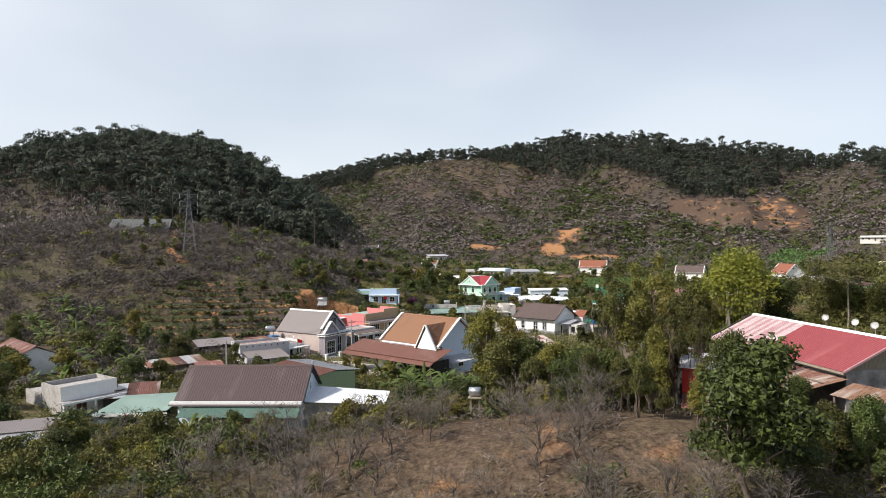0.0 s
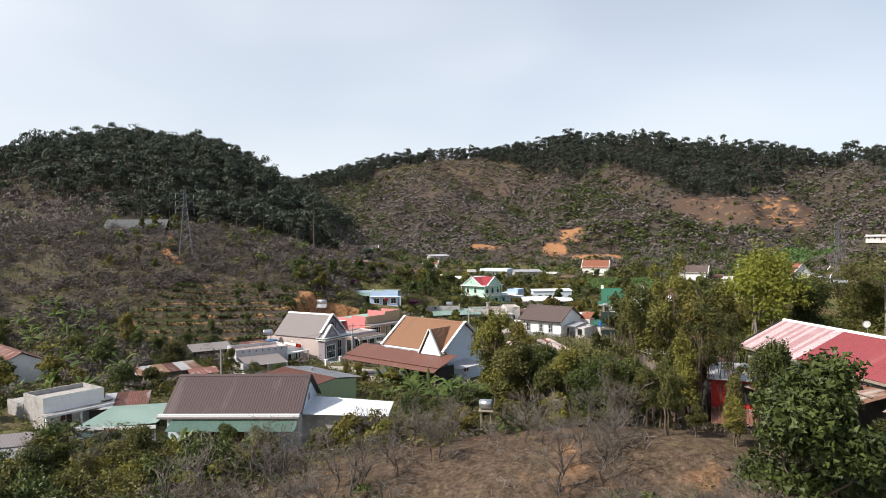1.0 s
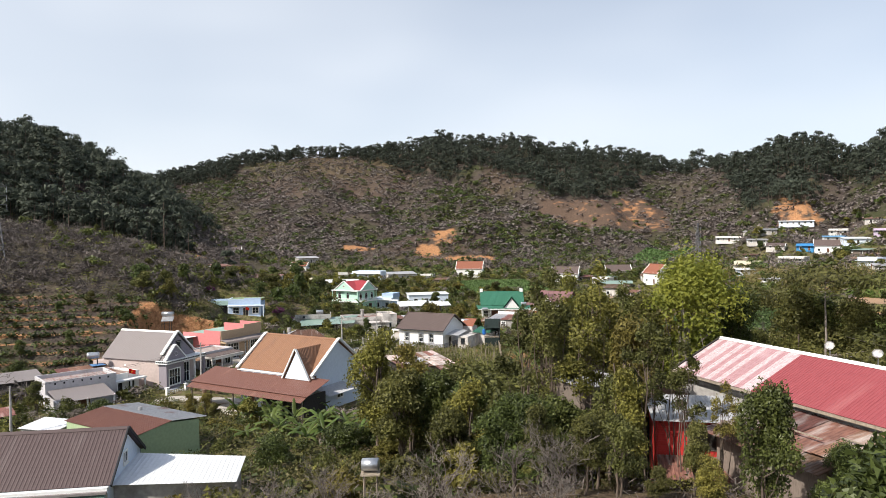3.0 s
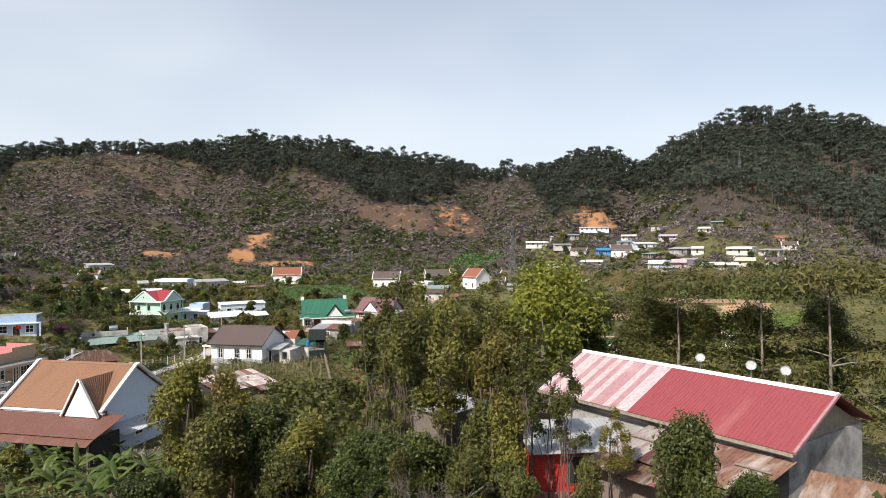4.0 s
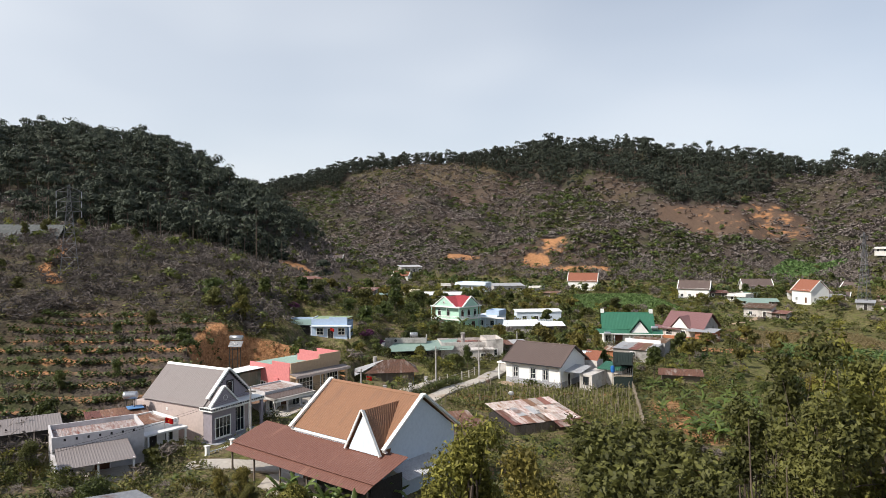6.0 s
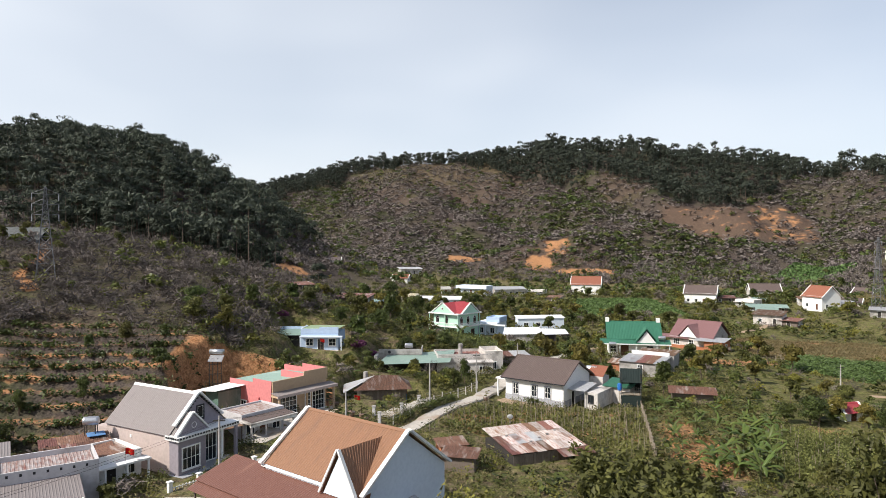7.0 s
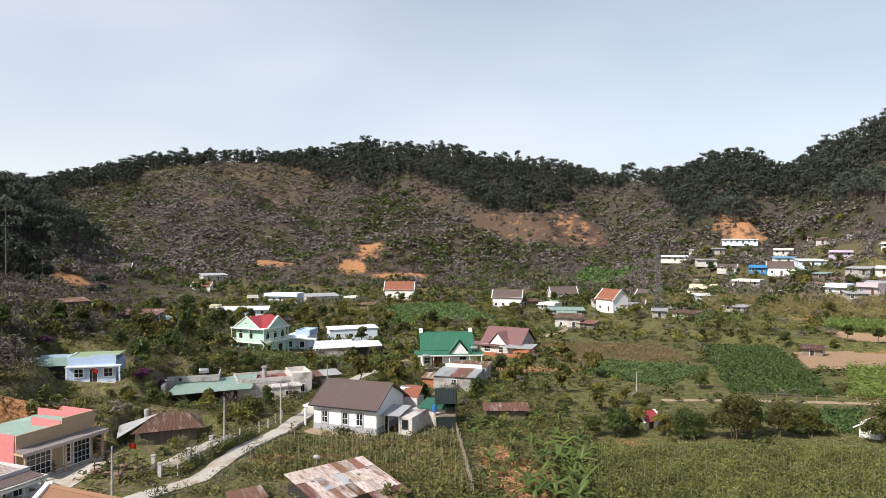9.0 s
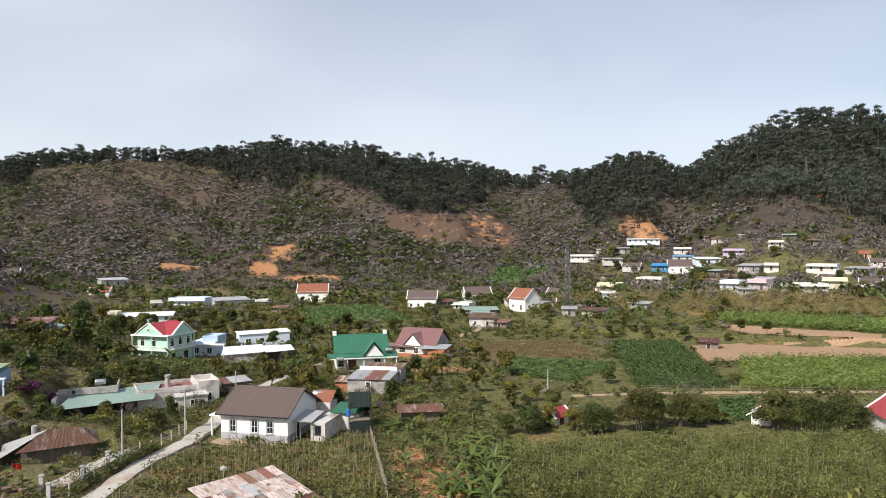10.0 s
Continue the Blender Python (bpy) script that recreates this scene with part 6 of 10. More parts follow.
    part("wall", box(-3.0, -1.8, -0.4, 3.2, 2.0, 1.9), PLANK, h)
    # cistern of the orchard, roof tanks
    t = thing("water_tank", pose(-3.9, -9.8, ground_z(-3.9, -9.8)), "steel water tank lying on a pole stand in the orchard", "water tank", "water tanks")
    gz = 9.35 - ground_z(-3.9, -9.8)
    part("drum", tube([(-0.55, 0.1, gz - 0.3), (-0.5, 0.09, gz - 0.3), (0.5, -0.09, gz - 0.24), (0.55, -0.1, gz - 0.24)], [0.2, 0.4, 0.4, 0.2], 16), STEEL, t, smooth=True)
    for x in (-0.4, 0.4):
        for y in (-0.4, 0.4):
            part("leg", tube([(x, y, -0.3), (x, y, gz - 0.7)], 0.05, 6), POSTW, t)
    part("deck", box(-0.6, -0.6, gz - 0.82, 0.6, 0.6, gz - 0.75), POSTW, t)
    water_tank(pose(-48.6, 49.8, 1.4, 0, 0, 20), "dented steel water tank on a rusty scaffold", stand=4.4)
    m = thing("tank_stand", pose(-48.9, 80.8, 2.4), "tall iron stand with a solar water heater on top", "stand")
    for x in (-0.7, 0.7):
        for y in (-0.6, 0.6):
            part("leg", box(x - 0.05, y - 0.05, -0.6, x + 0.05, y + 0.05, 5.6), DARKMETAL, m)
    for z in (1.4, 3.0, 4.6):
        part("brace", box(-0.75, -0.66, z, 0.75, -0.6, z + 0.08), DARKMETAL, m)
        part("brace", box(-0.75, 0.6, z, 0.75, 0.66, z + 0.08), DARKMETAL, m)
    part("panel", sheet((-0.9, 0.3, 6.0), (1.4, 0.3, 6.0), (1.6, -1.2, 5.2), (-0.7, -1.2, 5.2), 0.15, 0.03), ZINC, m)
    part("drum", tube([(-1.0, 0.4, 6.5), (1.2, 0.4, 6.5)], 0.42, 14), STEEL, m, smooth=True)


for make in (white_house, orange_house, lilac_house, pink_house, flat_white_house, umber_house, left_cluster, red_roof_house, blue_house,
             grey_block_houses, mint_villa, sheds_by_villa, green_house, field_shacks):
    make()

rng = np.random.default_rng(11)

# ---------------------------------------------------------------- houses farther off
STYLES = {  # wall, roof, form
    "crim": (WHITE, R_CRIM, "gable"), "white": (surface("weathered white plaster", (0.66, 0.64, 0.61), (0.55, 0.53, 0.5), 2.5, 0.3, 0.9, dirt=(0.4, 0.37, 0.33), dirt_amount=0.4), PALEC, "flat"), "cream": (surface("cream plaster", (0.68, 0.62, 0.48), None, 3, 0.3, 0.9), R_TERRA, "flat"), "ice": (ICE, PALEC, "flat"), "pink": (surface("dusty pink plaster", (0.60, 0.47, 0.50), None, 3, 0.3, 0.9), PALEC, "flat"),
    "blue": (surface("bright blue paint", (0.06, 0.27, 0.55), None, 3, 0.3, 0.7), R_SEA, "flat"), "lilac": (surface("lilac plaster", (0.55, 0.45, 0.58), None, 3, 0.3, 0.9), R_WHITE, "flat"), "grey": (CONC, ZINC, "shed"), "pale": (PALEC, RUST, "shed"),
    "brown": (PALEC, R_BROWN, "gable"), "terra": (WHITE, R_TERRA, "gable"), "orange": (OCHRE, R_TERRA, "gable"), "rust": (PLANK, RUST, "shed"), "zinc": (PALEC, ZINC, "shed"),
    "wsheet": (ICE, R_WHITE, "shed"), "bluer": (WHITE, surface("blue sheet", (0.14, 0.32, 0.52), None, 4, 0.4, 0.5), "shed"), "seag": (PLANK, R_SEA, "shed"), "hip": (WHITE, R_BROWN, "gable"),
}
WORDS = {"crim": "white house with crimson gable roof", "white": "white flat-roofed village house", "cream": "cream-coloured small village house", "ice": "bluish white flat-roofed house", "pink": "dusty pink flat-roofed house", "blue": "bright blue boxy house",
         "lilac": "low lilac flat-roofed house", "grey": "grey block shed with zinc roof", "pale": "stained house with rusty sheet roof", "brown": "pale house with brown gable roof",
         "terra": "white house with terracotta gable roof", "orange": "ochre hut with orange roof", "rust": "board shed with rusty sheet roof", "zinc": "low store with zinc roof",
         "wsheet": "long shed with white sheet roof", "bluer": "white house with blue sheet roof", "seag": "open shed with sea green roof", "hip": "white-gabled house with dark brown roof"}


def far_house(style, x, y, w, h, turn=None, d=None):
    wall, roof, form = STYLES[style]
    z = ground_z(x, y)
    turn = turn if turn is not None else -math.degrees(math.atan2(x, y)) + rng.uniform(-28, 20)
    d = d or max(4.0, min(w * 0.8, 8.0))
    t = thing("house" if style not in ("grey", "rust", "zinc", "seag", "wsheet") else "shed", pose(x, y, z, 0, 0, turn), WORDS[style], "house" if style not in ("grey", "rust", "zinc", "seag", "wsheet") else "shed", "houses across the valley")
    H = max(2.4, h)
    if form == "flat":
        parapet_block(t, -w / 2, -d / 2, w / 2, d / 2, -1.5, H * 0.86, wall, H * 0.14)
        part("canopy", box(-w / 2 - 0.3, -d / 2 - 1.2, H * 0.66, w / 2 + 0.3, -d / 2, H * 0.66 + 0.2), wall, t)
    elif form == "gable":
        gable_walls(t, w, d, H * 0.58, H * 0.97, wall, 1.5)
        gable_roof(t, w + 0.8, d / 2 + 0.5, H, H * 0.52, roof, 0.6)
        for sx in (-1, 1):
            for sy in (-1, 1):
                barge(t, (sx * (w / 2 + 0.4), 0, H), (sx * (w / 2 + 0.4), sy * (d / 2 + 0.6), H * 0.5), 0.3, 0.15, TRIM if style in ("hip", "terra", "brown", "crim") else roof)
    else:
        part("wall", box(-w / 2, -d / 2, -1.5, w / 2, d / 2, H * 0.78), wall, t)
        lean_roof(t, -w / 2 - 0.5, w / 2 + 0.5, d / 2 + 0.5, H, -d / 2 - 0.9, H * 0.76, roof, "roof_sheet", 0.6)
    n = max(1, int(w / 3.2))
    fr = pose(0, -d / 2, 0)
    for k in range(n):
        u = -w / 2 + w * (k + 0.5) / n
        if k == n // 2:
            door(t, fr, u, 0, 1.0, min(2.1, H * 0.6), SHADE if form == "shed" else None)
        else:
            window(t, fr, u, 0.8, 1.1, min(1.2, H * 0.4), 2, 1)
    for sx, turn_to in ((1, 90), (-1, -90)):
        for u in (-d / 4, d / 4):
            window(t, pose(sx * w / 2, 0, 0, 0, 0, turn_to), u, 0.8, 1.0, min(1.2, H * 0.4), 2, 1)
    return t


for row in (("brown", 148, 286, 8, 5.0), ("cream", 165, 265, 11.5, 5), ("white", 160, 273, 8, 3), ("rust", 140, 240, 9, 2.6), ("zinc", 155, 225, 8, 2.6), ("wsheet", 152, 243, 8, 2.6),
            ("ice", 191, 214, 8, 4.2), ("pink", 198, 207, 7.5, 4.4), ("white", 208, 195, 15, 3.2), ("cream", 222, 194, 8.5, 3.8), ("white", 243, 219, 12, 3.2), ("blue", 209, 289, 8, 3.6),
            ("hip", 218, 284, 12.5, 6.6), ("white", 194, 275, 12.5, 3.0)):
    far_house(*row)
for row in (("white", 197, 345, 17, 3.2), ("zinc", 197, 316, 10, 2.8), ("wsheet", 249, 364, 20, 3.0), ("white", 263, 342, 10.5, 3.6), ("bluer", 231, 297, 12.5, 3.2), ("lilac", 237, 267, 10, 3.0),
            ("wsheet", 226, 274, 12, 3.6), ("grey", 226, 243, 9.5, 3.6), ("white", 231, 236, 6, 3.4), ("brown", 198, 298, 9, 3.4), ("rust", 186, 302, 7, 2.8), ("brown", 232, 187, 7, 3.2),
            ("zinc", 251, 208, 9.5, 2.8), ("brown", 266, 212, 6.5, 3.6), ("orange", 277, 228, 5, 3.2), ("rust", 239, 340, 9, 2.8), ("zinc", 274, 318, 10, 2.8), ("white", 250, 252, 7, 3.0)):
    far_house(*row)
for row in (("ice", -23, 311, 16.5, 4.2), ("zinc", -6, 320, 16, 4.2), ("wsheet", -34, 248, 19, 3.2), ("cream", -45, 248, 6, 3.2), ("white", -36, 299, 4.5, 3.2), ("terra", -65, 341, 9, 4.2),
            ("zinc", -70, 400, 14, 4.2), ("rust", -47, 161, 10, 2.4), ("seag", -43, 168, 9.5, 2.4), ("rust", 15, 281, 6, 2.8), ("white", 8, 327, 10, 2.4), ("brown", -103, 340, 8, 3.0)):
    far_house(*row)
for row in (("brown", 112, 303, 13, 7.0), ("seag", 94, 249, 14, 2.6), ("pale", 84, 218, 9, 4.4), ("white", 93, 266, 8, 3.2), ("rust", 89, 213, 5.5, 2.8), ("rust", -58, 150, 5, 2.4), ("rust", 128, 150, 5, 2.6)):
    far_house(*row)
made = 0
while made < 30:
    x, y = (rng.uniform(185, 285), rng.uniform(196, 350)) if made % 3 else (rng.uniform(86, 135), rng.uniform(215, 300))
    if min(math.hypot(x - o.location.x, y - o.location.y) for o in bpy.data.objects if o.parent is None and o.name.split(".")[0] in ("house", "shed", "pylon")) > 10 and math.degrees(math.atan2(x, y)) < 51:
        far_house(("grey", "rust", "zinc", "pale", "brown", "zinc", "seag")[made % 7], x, y, rng.uniform(5, 9.5), rng.uniform(2.4, 3.4))
        made += 1
# gabled houses with white boards
far_house("terra", 110.7, 241.5, 9.6, 8.6, -71, 8.0)
far_house("terra", 34.5, 335, 15, 9.0, -12, 9.0)
far_house("hip", 79, 284, 13, 7.8, -22, 9.0)
far_house("crim", 90.0, 61.5, 8, 5.6, 62, 6.0)
far_house("crim", 76.5, 74.0, 2.8, 2.6, 35, 2.6)
far_house("crim", 46.5, 84.5, 3.0, 2.4, 20, 2.4)


def footprints():
    """The oblong that each building takes up, in its own axes."""
    out = []
    for ob in bpy.data.objects:
        if ob.parent is None and ob.name.split(".")[0] in ("house", "shed", "shack", "hut", "kiosk", "canopy", "tank_tower"):
            c = np.array([(ch.matrix_basis @ Vector(v))[:2] for ch in ob.children if ch.type == "MESH" for v in ch.bound_box])
            out.append((np.array(ob.matrix_basis.inverted()), *c.min(0), *c.max(0)))
    return out


ROOFS = footprints()


def off_roofs(x, y, gap=0.5):
    ok = np.ones(np.shape(x), bool)
    for m, x0, y0, x1, y1 in ROOFS:
        u, v = m[0, 0] * x + m[0, 1] * y + m[0, 3], m[1, 0] * x + m[1, 1] * y + m[1, 3]
        ok &= ~((u > x0 - gap) & (u < x1 + gap) & (v > y0 - gap) & (v < y1 + gap))
    return ok


# ---------------------------------------------------------------- plants: making the meshes


def leafy(name, dark, light, through_light=0.35, rough=0.6):
    """Leaves: colour varies from leaf to leaf and plant to plant; some light passes through."""
    m = bpy.data.materials.new(name)
    m.use_nodes = True
    nt = m.node_tree
    nt.nodes.clear()
    out = nt.nodes.new("ShaderNodeOutputMaterial")
    geo, info = nt.nodes.new("ShaderNodeNewGeometry"), nt.nodes.new("ShaderNodeObjectInfo")
    wide = noise_tex(nt, 0.35, 3.0)
    a = nt.nodes.new("ShaderNodeMath")
    a.operation = "MULTIPLY_ADD"
    a.inputs[1].default_value = 0.55
    nt.links.new(geo.outputs["Random Per Island"], a.inputs[0])
    b = nt.nodes.new("ShaderNodeMapRange")
    b.inputs["From Min"].default_value, b.inputs["From Max"].default_value = 0.35, 0.65
    b.inputs["To Min"].default_value, b.inputs["To Max"].default_value = 0.0, 0.45
    nt.links.new(wide, b.inputs["Value"])
    nt.links.new(b.outputs["Result"], a.inputs[2])
    col = mixed(nt, a.outputs["Value"], dark, light)
    hsv = nt.nodes.new("ShaderNodeHueSaturation")
    mv, mh = nt.nodes.new("ShaderNodeMapRange"), nt.nodes.new("ShaderNodeMapRange")
    mv.inputs["To Min"].default_value, mv.inputs["To Max"].default_value = 0.75, 1.25
    mh.inputs["To Min"].default_value, mh.inputs["To Max"].default_value = 0.485, 0.515
    wn1 = nt.nodes.new("ShaderNodeTexWhiteNoise")
    wn1.noise_dimensions = "1D"
    nt.links.new(info.outputs["Random"], mv.inputs["Value"])
    nt.links.new(info.outputs["Random"], wn1.inputs["W"])
    nt.links.new(wn1.outputs["Value"], mh.inputs["Value"])
    nt.links.new(mv.outputs["Result"], hsv.inputs["Value"])
    nt.links.new(mh.outputs["Result"], hsv.inputs["Hue"])
    nt.links.new(col, hsv.inputs["Color"])
    pb, tr, mx = nt.nodes.new("ShaderNodeBsdfPrincipled"), nt.nodes.new("ShaderNodeBsdfTranslucent"), nt.nodes.new("ShaderNodeMixShader")
    pb.inputs["Roughness"].default_value, pb.inputs["Specular IOR Level"].default_value = rough, 0.25
    nt.links.new(hsv.outputs["Color"], pb.inputs["Base Color"])
    nt.links.new(hsv.outputs["Color"], tr.inputs["Color"])
    mx.inputs["Fac"].default_value = through_light
    nt.links.new(pb.outputs["BSDF"], mx.inputs[1])
    nt.links.new(tr.outputs["BSDF"], mx.inputs[2])
    nt.links.new(mx.outputs["Shader"], out.inputs["Surface"])
    return m


LEAF_DARK = leafy("dark glossy leaves", (0.012, 0.018, 0.006), (0.14, 0.17, 0.045), 0.2, 0.45)
LEAF_MID = leafy("mid green leaves", (0.018, 0.021, 0.007), (0.185, 0.182, 0.05), 0.24)
LEAF_LIME = leafy("bright yellow-green leaves", (0.08, 0.11, 0.02), (0.28, 0.3, 0.05), 0.4)
LEAF_OLIVE = leafy("olive and russet leaves", (0.03, 0.028, 0.007), (0.29, 0.26, 0.06), 0.26)
LEAF_PINE = leafy("pine needles", (0.013, 0.018, 0.015), (0.084, 0.099, 0.067), 0.1, 0.7)
LEAF_DRY = leafy("dry straw leaves", (0.14, 0.115, 0.05), (0.32, 0.27, 0.13), 0.3)
LEAF_STRAW = leafy("brown withered grass", (0.05, 0.034, 0.022), (0.24, 0.165, 0.105), 0.15, 0.9)
LEAF_BANANA = leafy("banana leaves", (0.04, 0.07, 0.018), (0.2, 0.25, 0.066), 0.32, 0.36)
LEAF_CROP = leafy("crop leaves", (0.022, 0.042, 0.013), (0.17, 0.25, 0.08), 0.26)
LEAF_CORN = leafy("maize leaves", (0.06, 0.1, 0.024), (0.26, 0.33, 0.09), 0.35)
LEAF_BEAN = leafy("bean leaves", (0.028, 0.034, 0.009), (0.26, 0.265, 0.083), 0.26)
TWIG = leafy("bare grey twigs", (0.09, 0.075, 0.066), (0.28, 0.24, 0.21), 0.1, 0.9)
TWIG_DARK = leafy("mauve-brown bare scrub", (0.045, 0.037, 0.035), (0.225, 0.188, 0.176), 0.1, 0.9)
PETAL = leafy("magenta bracts", (0.1, 0.03, 0.07), (0.25, 0.09, 0.18), 0.3)
BARK = surface("grey-brown bark", (0.15, 0.115, 0.09), (0.08, 0.06, 0.048), 7, 0.9, 0.95, stretch=(1, 1, 0.3), bump=0.4)
BARK_GREY = surface("grey orchard bark", (0.13, 0.108, 0.092), (0.065, 0.053, 0.045), 7, 0.9, 0.95, stretch=(1, 1, 0.3), bump=0.4)
BARK_PALE = surface("pale lichened bark", (0.27, 0.235, 0.205), (0.15, 0.125, 0.105), 7, 0.9, 0.95, stretch=(1, 1, 0.4), bump=0.3)


def quick_mesh(name, verts, faces, material, smooth=False):
    """A mesh from arrays; faces are all quads or all triangles."""
    verts, faces = np.asarray(verts, np.float32), np.asarray(faces, np.int32)
    n, k = faces.shape
    me = bpy.data.meshes.new(name)
    me.vertices.add(len(verts))
    me.vertices.foreach_set("co", verts.ravel())
    me.loops.add(n * k)
    me.loops.foreach_set("vertex_index", faces.ravel())
    me.polygons.add(n)
    me.polygons.foreach_set("loop_start", np.arange(0, n * k, k, dtype=np.int32))
    me.polygons.foreach_set("loop_total", np.full(n, k, np.int32))
    if smooth:
        me.polygons.foreach_set("use_smooth", np.ones(n, bool))
    me.update(calc_edges=True)
    me.materials.append(material)
    return me


def units(n):
    v = rng.normal(size=(n, 3))
    return v / np.linalg.norm(v, axis=1, keepdims=True)


def leaf_quads(pts, size, flat=0.3, aspect=1.7, droop=0.0, out=None):
    """A leaf (a bent diamond) at each point: verts and quads. out: the way out of the crown at each point, to which leaves turn."""
    n = len(pts)
    nrm = units(n)
    if out is None:
        nrm[:, 2] = np.abs(nrm[:, 2]) + flat * 2
    else:
        nrm = nrm * 0.55 + out * 0.9
        nrm[:, 2] += flat
    nrm /= np.linalg.norm(nrm, axis=1, keepdims=True)
    t = np.cross(nrm, units(n))
    t /= np.linalg.norm(t, axis=1, keepdims=True) + 1e-9
    t[:, 2] -= droop
    b = np.cross(nrm, t)
    s = (size * rng.uniform(0.6, 1.35, n))[:, None]
    v = np.stack([pts - t * s * aspect / 2, pts - b * s / 2 + nrm * s * 0.12, pts + t * s * aspect / 2, pts + b * s / 2 + nrm * s * 0.12], 1)
    return v.reshape(-1, 3), np.arange(4 * n).reshape(n, 4)


def leaf_tris(pts, size, out, aspect=1.7, lift=0.15):
    """A small three-cornered leaf at each point, turned loosely to the way out of the crown: verts and triangles."""
    n = len(pts)
    nrm = units(n) * 0.75 + out * 0.7
    nrm[:, 2] += lift
    nrm /= np.linalg.norm(nrm, axis=1, keepdims=True)
    t = np.cross(nrm, units(n))
    t /= np.linalg.norm(t, axis=1, keepdims=True) + 1e-9
    b = np.cross(nrm, t)
    s = (size * rng.uniform(0.6, 1.35, n))[:, None]
    v = np.stack([pts - t * s * aspect * 0.55, pts + t * s * aspect * 0.35 - b * s * 0.5, pts + t * s * aspect * 0.45 + b * s * 0.5], 1)
    return v.reshape(-1, 3), np.arange(3 * n).reshape(n, 3)


def lobes_cloud(lobes, n, ways=False):
    """Points in the outer shell of several egg shapes (x, y, z, radius, height); with ways, also the way out of the egg at each."""
    w = np.array([l[3] ** 2 * l[4] for l in lobes])
    pick = rng.choice(len(lobes), n, p=w / w.sum())
    L = np.array(lobes)[pick]
    d = units(n)
    d[:, 2] = np.where(d[:, 2] < -0.35, -d[:, 2] * 0.6, d[:, 2])
    r = rng.uniform(0.25, 1.0, n) ** 0.45
    r *= 1 + 0.22 * np.sin(d[:, 0] * 5 + pick) * np.cos(d[:, 1] * 6 + pick * 2) + rng.normal(0, 0.06, n)
    pts = np.stack([L[:, 0] + d[:, 0] * r * L[:, 3], L[:, 1] + d[:, 1] * r * L[:, 3], L[:, 2] + d[:, 2] * r * L[:, 4]], 1)
    return (pts, d) if ways else pts


def limb_mesh(name, paths, material, sides=6):
    """Tapered limbs joined into one mesh: paths of (points, r0, r1)."""
    V, F, k0 = [], [], 0
    for pts, r0, r1 in paths:
        pts = np.asarray(pts, float)
        n = len(pts)
        for i, p in enumerate(pts):
            d = pts[min(i + 1, n - 1)] - pts[max(i - 1, 0)]
            d = d / (np.linalg.norm(d) + 1e-9)
            a = np.cross(d, (0.3, 0.9, 0.1))
            a /= np.linalg.norm(a) + 1e-9
            b = np.cross(d, a)
            rr = r0 + (r1 - r0) * i / max(1, n - 1)
            for s in range(sides):
                q = math.tau * s / sides
                V.append(p + rr * (a * math.cos(q) + b * math.sin(q)))
        for i in range(n - 1):
            for s in range(sides):
                F.append((k0 + i * sides + s, k0 + i * sides + (s + 1) % sides, k0 + (i + 1) * sides + (s + 1) % sides, k0 + (i + 1) * sides + s))
        k0 += n * sides
    return quick_mesh(name, V, F, material, True)


def bend(p, q, wob, n=4):
    p, q = np.asarray(p, float), np.asarray(q, float)
    pts = [p + (q - p) * k / n for k in range(n + 1)]
    for k in range(1, n):
        pts[k] = pts[k] + rng.normal(0, wob, 3) * (1, 1, 0.4)
    return pts


def broad_tree(h, spread, base, leaves, leaf, leafmat, bark=None, stems=1, nlobes=9, tr=0.16, lobe=1.0):
    """Trunk with limbs, and a crown of leaves: two meshes."""
    lobes = []
    for k in range(nlobes):
        a, u = rng.uniform(0, math.tau), rng.uniform(0, 1)
        z = base + (h - base) * (0.25 + 0.65 * u)
        rad = spread * (0.62 - 0.42 * abs(u - 0.35)) * rng.uniform(0.2, 1.0)
        lobes.append((rad * math.cos(a), rad * math.sin(a), z, spread * rng.uniform(0.3, 0.5) * lobe, (h - base) * rng.uniform(0.16, 0.26) * lobe))
    lobes.append((0, 0, h - (h - base) * 0.25 * lobe, spread * 0.4 * lobe, (h - base) * 0.26 * lobe))
    paths = []
    for s in range(stems):
        foot = (rng.normal(0, 0.28 * (stems > 1) + 0.4 * (stems > 4)), rng.normal(0, 0.28 * (stems > 1) + 0.4 * (stems > 4)), -0.4)
        top = (foot[0] + rng.normal(0, 0.14 * spread), foot[1] + rng.normal(0, 0.14 * spread), base + (h - base) * 0.7)
        paths.append((bend(foot, top, 0.12, 5), tr, tr * 0.3))
        for l in lobes[s::stems]:
            f = rng.uniform(0.35, 0.8)
            start = np.array(foot) + (np.array(top) - np.array(foot)) * f
            paths.append((bend(start, l[:3], 0.15, 3), tr * 0.4, tr * 0.1))
    pts, ways = lobes_cloud(lobes, int(leaves * 1.35), True)
    V, F = leaf_tris(pts, leaf * 0.9, ways)
    return limb_mesh("trunk", paths, bark or BARK), quick_mesh("crown", V, F, leafmat)


